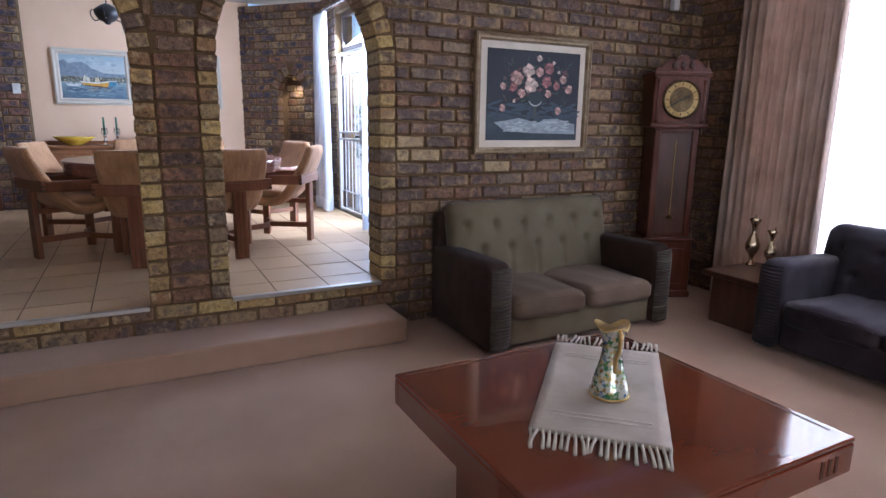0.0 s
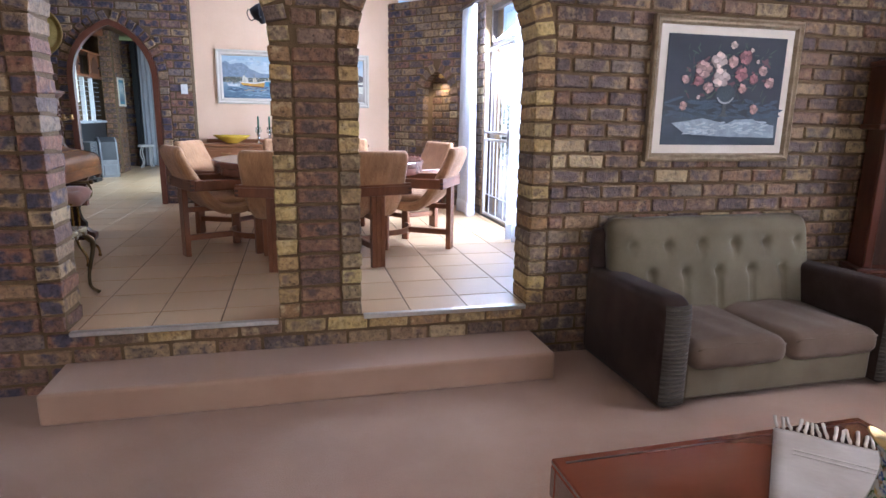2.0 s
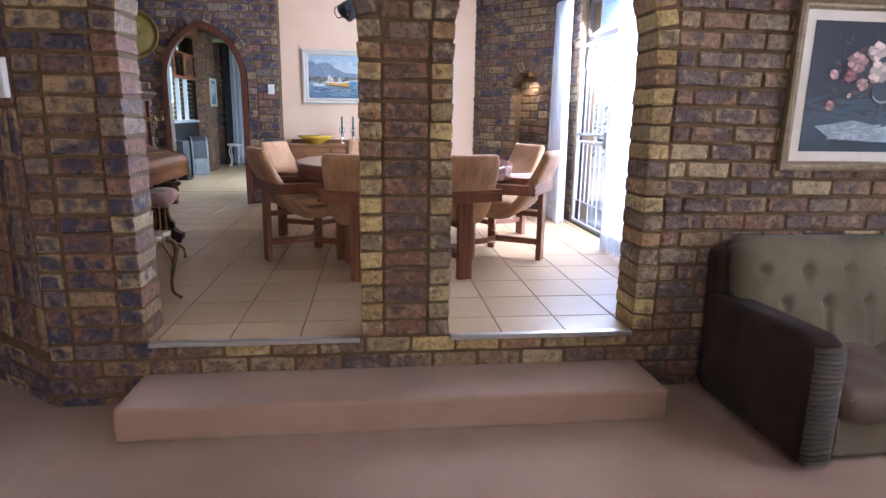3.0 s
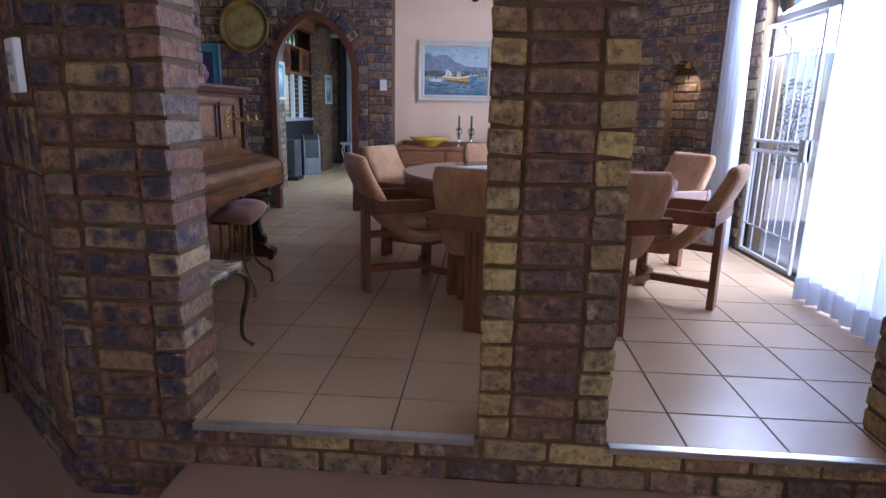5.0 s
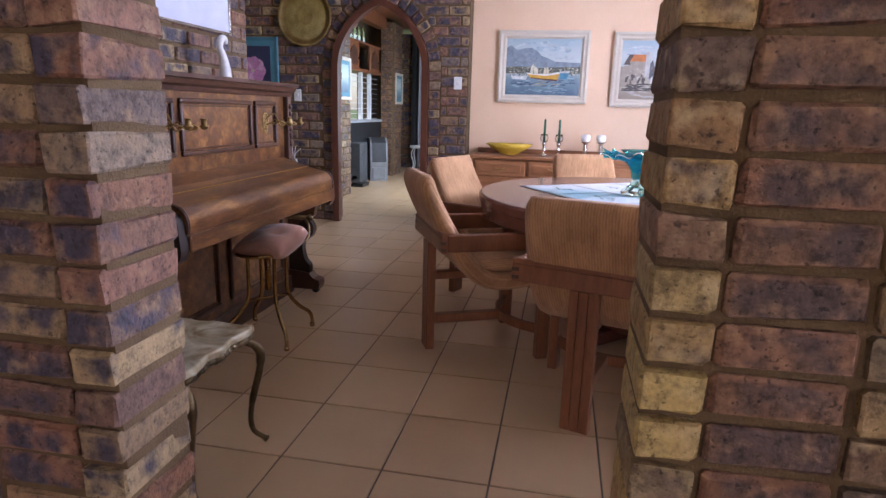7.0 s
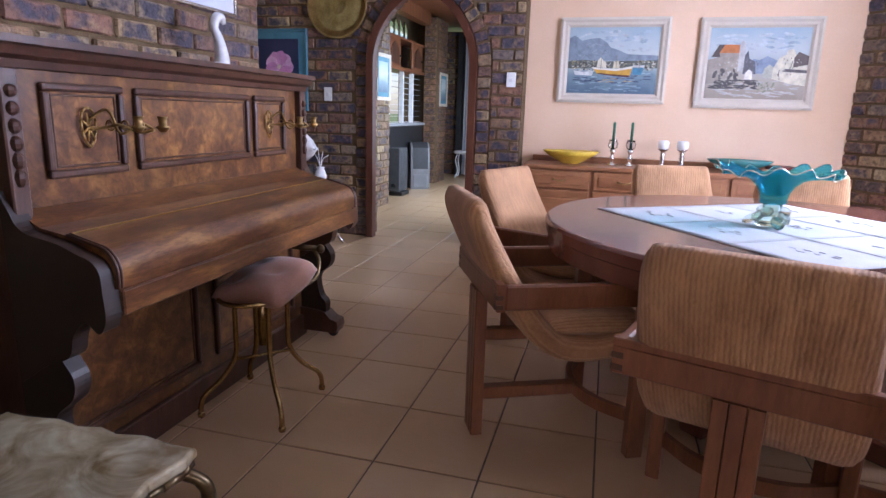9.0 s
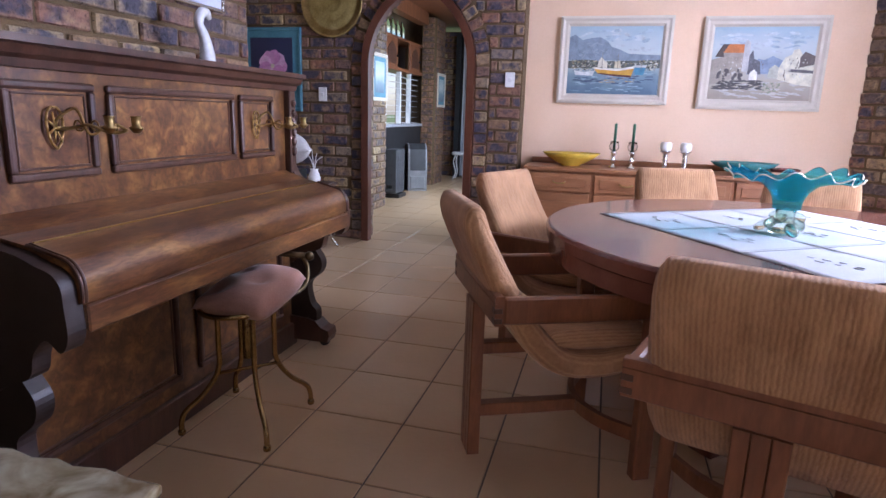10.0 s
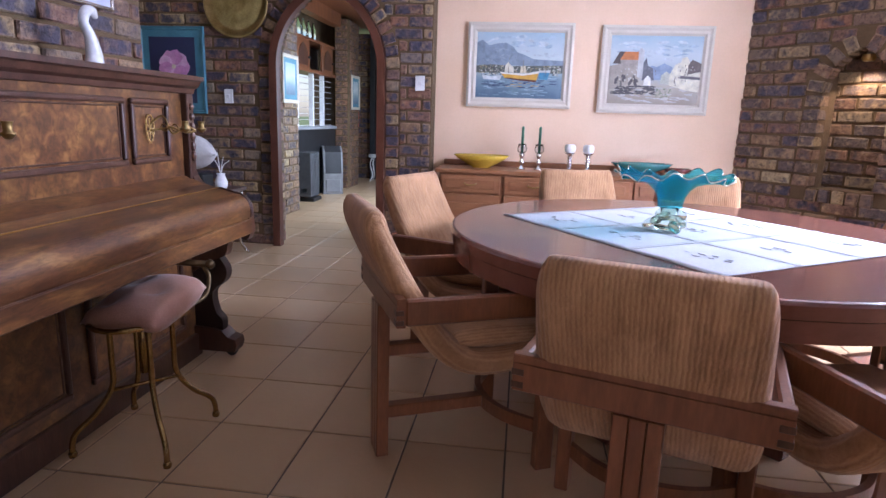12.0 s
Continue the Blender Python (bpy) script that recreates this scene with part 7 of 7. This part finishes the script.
# console in the recess beyond the piano
cs = thing("console_table", "small console with curled chrome legs in the recess", "table", pose(-2.02, 8.45, 0))
part("tabletop", box(B(), -0.3, 0.3, -0.22, 0.22, 0.52, 0.55, 0.006), M["dark_wood"], cs)
for sx in (-1, 1):
    for sy in (-1, 1):
        part("leg", tube(B(), spline([(sx * 0.26, sy * 0.18, 0.52), (sx * 0.28, sy * 0.19, 0.42), (sx * 0.24, sy * 0.16, 0.3), (sx * 0.25, sy * 0.18, 0.1), (sx * 0.30, sy * 0.21, 0.01)], 5), 0.01, 8), M["silver"], cs, smooth=True)
bm = B()
rings = []
for k in range(9):                        # a bowed white sheet, narrower and rounded towards its free end
    f = k / 8
    x, lo, hi = -2.16 + 0.335 * f, 0.664 + 0.055 * f + 0.09 * f ** 6, 0.975 - 0.055 * f - 0.11 * f ** 6
    rings.append([bm.verts.new((x, 8.42 - 0.05 * math.sin(math.pi * j / 8), lo + (hi - lo) * j / 8)) for j in range(9)])
for p, q in zip(rings, rings[1:]):
    for j in range(8):
        bm.faces.new((p[j], q[j], q[j + 1], p[j + 1]))
ob = part("white_lampshade", bm, M["porcelain"], label="white curved porcelain lamp shade on the console", smooth=True)
ob.modifiers.new("thickness", "SOLIDIFY").thickness = 0.012
tagged(ob, category="lampshade")
part("console_radio", box(B(), -2.22, -1.92, 8.36, 8.52, 0.552, 0.66, 0.01, 2), M["black"], label="black box on the console")
tagged(bpy.data.objects["console_radio"], category="box")
jg = thing("white_jug", "small white porcelain jug with dry twigs", "jug", pose(-1.775, 8.36, 0.551))
part("body", lathe(B(), [(0.03, 0), (0.045, 0.03), (0.048, 0.06), (0.035, 0.095), (0.028, 0.11), (0.034, 0.125)], 18), M["porcelain"], jg, smooth=True)
for k in range(4):
    part("twig", tube(B(), spline([(0, 0, 0.10), (0.02 * math.cos(k * 1.6), 0.02 * math.sin(k * 1.6), 0.18), (0.07 * math.cos(k * 1.6), 0.05 * math.sin(k * 1.6), 0.22 + 0.02 * k)], 4), 0.003, 5), M["porcelain"], jg)

# ---- hall beyond the far arch ----
HX, HR = -2.18, -2.48                     # face of the hall wall and of the recess with the hatch
brick_wall("wall_hall", "brick hall wall before the hatch recess", (HX, 9.30, 0), 90, 1.72, 0, 28 * CH, lambda z: [], lambda z: [], 0.3, 0.10, "brick")
slab("wall_hall_return", "brick-brown return of the hatch recess", HR, HX - 0.3, 10.72, 11.02, 0, 2.6, "mortar", "wall")
brick_wall("wall_hall_pier", "brick pier between hatch and passage", (HR, 13.35, 0), 0, 0.20, 0, 28 * CH, lambda z: [], lambda z: [], 0.5, 0.10, "brick_brown")
brick_wall("wall_hall_pier_side", "brick side of the hall pier", (HR + 0.21, 13.46, 0), 90, 0.52, 0, 28 * CH, lambda z: [], lambda z: [], 0.05, 0.04, "brick_brown")
brick_wall("wall_hall_end", "dark brick wall at the end of the hall", (-3.1, 15.0, 0), 0, 2.6, 0, 28 * CH, lambda z: [], lambda z: [], 0.2, 0.10, "brick_blue")
ht = thing("hatch_counter", "black panelled counter under the serving hatch", "counter", pose(HR, 11.02, 0))
part("panel", box(B(), -0.10, 0.0, 0, 2.33, 0.0, 0.92, 0.004), M["black"], ht)
part("worktop", box(B(), -0.12, 0.03, 0, 2.33, 0.92, 0.96, 0.006), M["grey"], ht)
kc = thing("hatch_cabinet", "brown wooden cabinet with arched doors over the hatch", "cabinet", pose(HR, 11.02, 1.68))
part("shelf_bottom", box(B(), -0.3, 0.02, 0, 2.33, 0.0, 0.04), M["wood"], kc)
part("shelf_top", box(B(), -0.3, 0.02, 0, 2.33, 0.41, 0.44), M["wood"], kc)
part("back_panel", box(B(), -0.3, -0.27, 0, 2.33, 0.04, 0.41), M["dark_wood"], kc)
for a in (0.72, 1.72):
    d = part("door", box(B(), -0.02, 0.01, a, a + 0.48, 0.04, 0.41, 0.004), M["wood"], kc)
    part("arched_panel", prism(B(), [(a + 0.08, 0.08), (a + 0.40, 0.08), (a + 0.40, 0.25), (a + 0.33, 0.32), (a + 0.24, 0.36), (a + 0.15, 0.32), (a + 0.08, 0.25)], 0.01, 0.018, "x"), M["dark_wood"], d)
    part("knob", box(B(), 0.01, 0.035, a + 0.43, a + 0.455, 0.17, 0.2, 0.004), M["black"], d)
for k in range(6):
    bm = B()
    lathe(bm, [(0.035, 0), (0.037, 0.01), (0.037, 0.16), (0.014, 0.21), (0.013, 0.26)], 12, (HR - 0.12, 11.75 + 0.2 * k, 2.121))
    tagged(part("bottle", bm, M["green_glass"], label="green glass bottle on the hatch cabinet", smooth=True), category="bottle", group="bottles on the cabinet")
slab("hall_beam", "brown wooden beam over the hatch", HR - 0.05, HR + 0.1, 11.02, 13.35, 2.42, 2.6, "wood", "beam")
bm = B()
for a, b, c, d in ((10.0, 11.02, 0, 2.6), (13.35, 15.0, 0, 2.6), (11.02, 13.35, 0, 0.92), (11.02, 13.35, 2.4, 2.6)):
    box(bm, HR - 0.42, HR - 0.32, a, b, c, d)
tagged(part("wall_kitchen", bm, M["mortar"], label="dim kitchen wall seen through the hatch", kind="structure"), category="wall")
kw = thing("window_2", "bright kitchen window with glass slats behind the hatch", "window", kind="structure")
for k in range(9):
    part("slat", box(B(), HR - 0.10, HR - 0.06, 11.02, 13.35, 0.97 + 0.08 * k, 0.976 + 0.08 * k), M["steel"], kw)
for y in (11.9, 12.5, 12.95):
    part("window_frame", box(B(), HR - 0.11, HR - 0.05, y, y + 0.05, 0.96, 1.68), M["white"], kw)
for xx, yy, zz, ww in ((HX + 0.006, 10.53, 1.24, 0.46), (HR + 0.216, 13.5, 1.22, 0.44)):
    picture("hall_picture", "narrow blue print in a pale wooden frame on the hall wall", pose(xx, yy, zz, 0, 0, 90), ww, 0.52, sea, "cream_frame", 0.04, 0.05, "blue_mount", 0.02)
a = thing("heater", "grey oil heater with fins on castors", "heater", pose(-2.36, 11.83, 0))
for q in range(7):
    part("fin", box(B(), -0.09, 0.09, -0.17 + 0.05 * q, -0.145 + 0.05 * q, 0.06, 0.64, 0.01, 2), M["heater_grey"], a)
part("pipe", box(B(), -0.03, 0.03, -0.17, 0.16, 0.12, 0.17), M["grey"], a)
part("base", box(B(), -0.12, 0.12, -0.15, 0.15, 0.0, 0.05, 0.006), M["black"], a)
a = thing("air_cooler", "silver and black upright air cooler", "cooler", pose(-2.33, 12.68, 0, 0, 0, -60))
part("body", prism(B(), [(-0.15, 0), (0.14, 0), (0.15, 0.3), (0.12, 0.60), (0.05, 0.68), (-0.13, 0.68), (-0.15, 0.5)], -0.14, 0.14, "y"), M["silver_plastic"], a)
part("grille", prism(B(), [(0.147, 0.30), (0.157, 0.30), (0.127, 0.605), (0.062, 0.69), (0.05, 0.682), (0.118, 0.60)], -0.115, 0.115, "y"), M["black"], a, "black outlet panel")
part("tank", box(B(), 0.12, 0.156, -0.11, 0.11, 0.03, 0.22, 0.01), M["silver_plastic"], a)
drape("hall_curtain", "pale blue curtain at the end of the hall", ((-2.17, 14.85), (-1.75, 14.85)), 0.02, 2.45, 5, 0.03, "voile")
slab("hall_door_frame", "black door frame at the hall's end", -2.30, -2.21, 14.80, 14.98, 0, 2.5, "black", "door frame")
hs = thing("hall_stool", "small white stool with curved legs in the hall", "stool", pose(-2.10, 14.55, 0))
part("seat", lathe(B(), [(0.14, 0.42), (0.16, 0.44), (0.15, 0.47), (0.0, 0.475)], 18), M["white"], hs)
for k in range(4):
    a = math.pi / 4 + k * math.pi / 2
    part("leg", tube(B(), spline([(0.1 * math.cos(a), 0.1 * math.sin(a), 0.42), (0.14 * math.cos(a), 0.14 * math.sin(a), 0.3), (0.09 * math.cos(a), 0.09 * math.sin(a), 0.12), (0.15 * math.cos(a), 0.15 * math.sin(a), 0.0)], 4), 0.012, 6), M["white"], hs)
M["signal_red"] = surface("signal_red", (0.42, 0.03, 0.02), (0.52, 0.05, 0.03), 0.35, 6, 0.02, 60)
ex = thing("fire_extinguisher", "red fire extinguisher hung on the brick hall wall", "extinguisher", pose(-2.60, 14.91, 0.92))
part("cylinder", lathe(B(), [(0.06, 0), (0.07, 0.02), (0.07, 0.34), (0.03, 0.40), (0.02, 0.42)], 16), M["signal_red"], ex, smooth=True)
part("valve", box(B(), -0.02, 0.05, -0.015, 0.015, 0.42, 0.46, 0.004), M["black"], ex)

# ---- outside ----
slab("ground", "lawn and paving outside the house", -400, 400, -400, 400, -0.62, -0.56, "grass", "ground")
slab("patio", "pale paved patio outside the glazed door", 3.2, 12.0, 4.6, 18.0, -0.56, -0.06, "paving", "patio")
slab("garden_wall", "pale painted garden wall beyond the patio", 8.2, 8.45, 4.7, 15.5, -0.06, 1.6, "outer_wall", "wall")
slab("garden_wall_end", "pale painted garden wall at the end of the patio", 3.2, 8.2, 15.5, 15.75, -0.06, 1.5, "outer_wall", "wall")
slab("veranda_beam", "dark veranda beam outside the glazed door", 5.6, 5.75, 4.6, 10.5, 2.0, 2.2, "dark_wood", "beam")
for k, y in enumerate((4.7, 9.5)):
    tagged(part("veranda_post", box(B(), 5.62, 5.73, y, y + 0.11, -0.06, 2.0, 0.005), M["dark_wood"], label="dark wooden veranda post"), category="post", group="veranda posts")


def shrub(x, y, z, r, h, seed):
    s = thing("shrub", "leafy green shrub beyond the patio", "shrub", pose(x, y, z), "shrubs on the patio")
    rng = random.Random(seed)
    bm = B()
    for k in range(5):
        a = rng.uniform(0, 6.28)
        tube(bm, [(0, 0, 0), (0.3 * r * math.cos(a), 0.3 * r * math.sin(a), h * 0.5), (0.7 * r * math.cos(a), 0.7 * r * math.sin(a), h * 0.85)], [0.03, 0.02, 0.008], 6)
    part("stems", bm, M["dark_wood"], s)
    bm = B()
    for k in range(420):
        a, q, zz = rng.uniform(0, 6.28), r * rng.uniform(0.3, 1) ** 0.6, h * rng.uniform(0.15, 1)
        q *= 1.1 - 0.5 * abs(zz / h - 0.55)
        c = Vector((q * math.cos(a), q * math.sin(a), zz))
        u = Vector((rng.uniform(-1, 1), rng.uniform(-1, 1), rng.uniform(-0.6, 1))).normalized()
        v = u.orthogonal().normalized()
        l = rng.uniform(0.05, 0.10)
        bm.faces.new([bm.verts.new(c + p) for p in (-u * l, v * l * 0.35, u * l, -v * l * 0.35)])
    part("leaves", bm, M["leaf"], s, kind="stuff")


shrub(7.4, 8.3, -0.06, 0.5, 1.5, 1)
shrub(7.6, 6.9, -0.06, 0.45, 1.1, 2)
shrub(7.3, 9.8, -0.06, 0.5, 1.7, 3)
shrub(5.3, 14.6, -0.06, 0.55, 1.5, 4)
shrub(6.6, 14.9, -0.06, 0.5, 1.9, 5)
shrub(4.2, 14.9, -0.06, 0.45, 1.2, 6)

# ---- floor tiles ----
GX, GY, PXT, PYT = -0.262, 4.930, 0.350, 0.379
tiles = tagged(new("floor"), "glossy beige ceramic floor tiles with dark grout", "floor", kind="structure")
rest = []
for i in range(-9, 11):
    for j in range(-2, 29):
        x0, x1, y0, y1 = GX + i * PXT, GX + (i + 1) * PXT, GY + j * PYT, GY + (j + 1) * PYT
        x0, x1, y0, y1 = max(x0, -3.1), min(x1, 2.95), max(y0, 4.303), min(y1, 15.2)
        if x1 - x0 < 0.03 or y1 - y0 < 0.03 or (y0 > 9.3 and x0 > -0.5) or (y0 > 8.4 and x0 > 2.6) or (y0 + y1) / 2 < 4.64 - 0.82 * ((x0 + x1) / 2 + 0.7) and x0 < -0.65:
            continue
        if y0 < 10.2:
            piece("tile", x1 - x0 - 0.007, y1 - y0 - 0.007, 0.012, M["tile"], Matrix.Translation(((x0 + x1) / 2, (y0 + y1) / 2, -0.006 + RNG.normal(0, 0.0003))), tiles, 0.0015, 0.0, 1)
        else:
            rest.append((x0, x1, y0, y1))
bm = B()
for x0, x1, y0, y1 in rest:
    box(bm, x0 + 0.0035, x1 - 0.0035, y0 + 0.0035, y1 - 0.0035, -0.012, 0.0)
part("tiles", bm, M["tile"], tiles, kind="stuff")
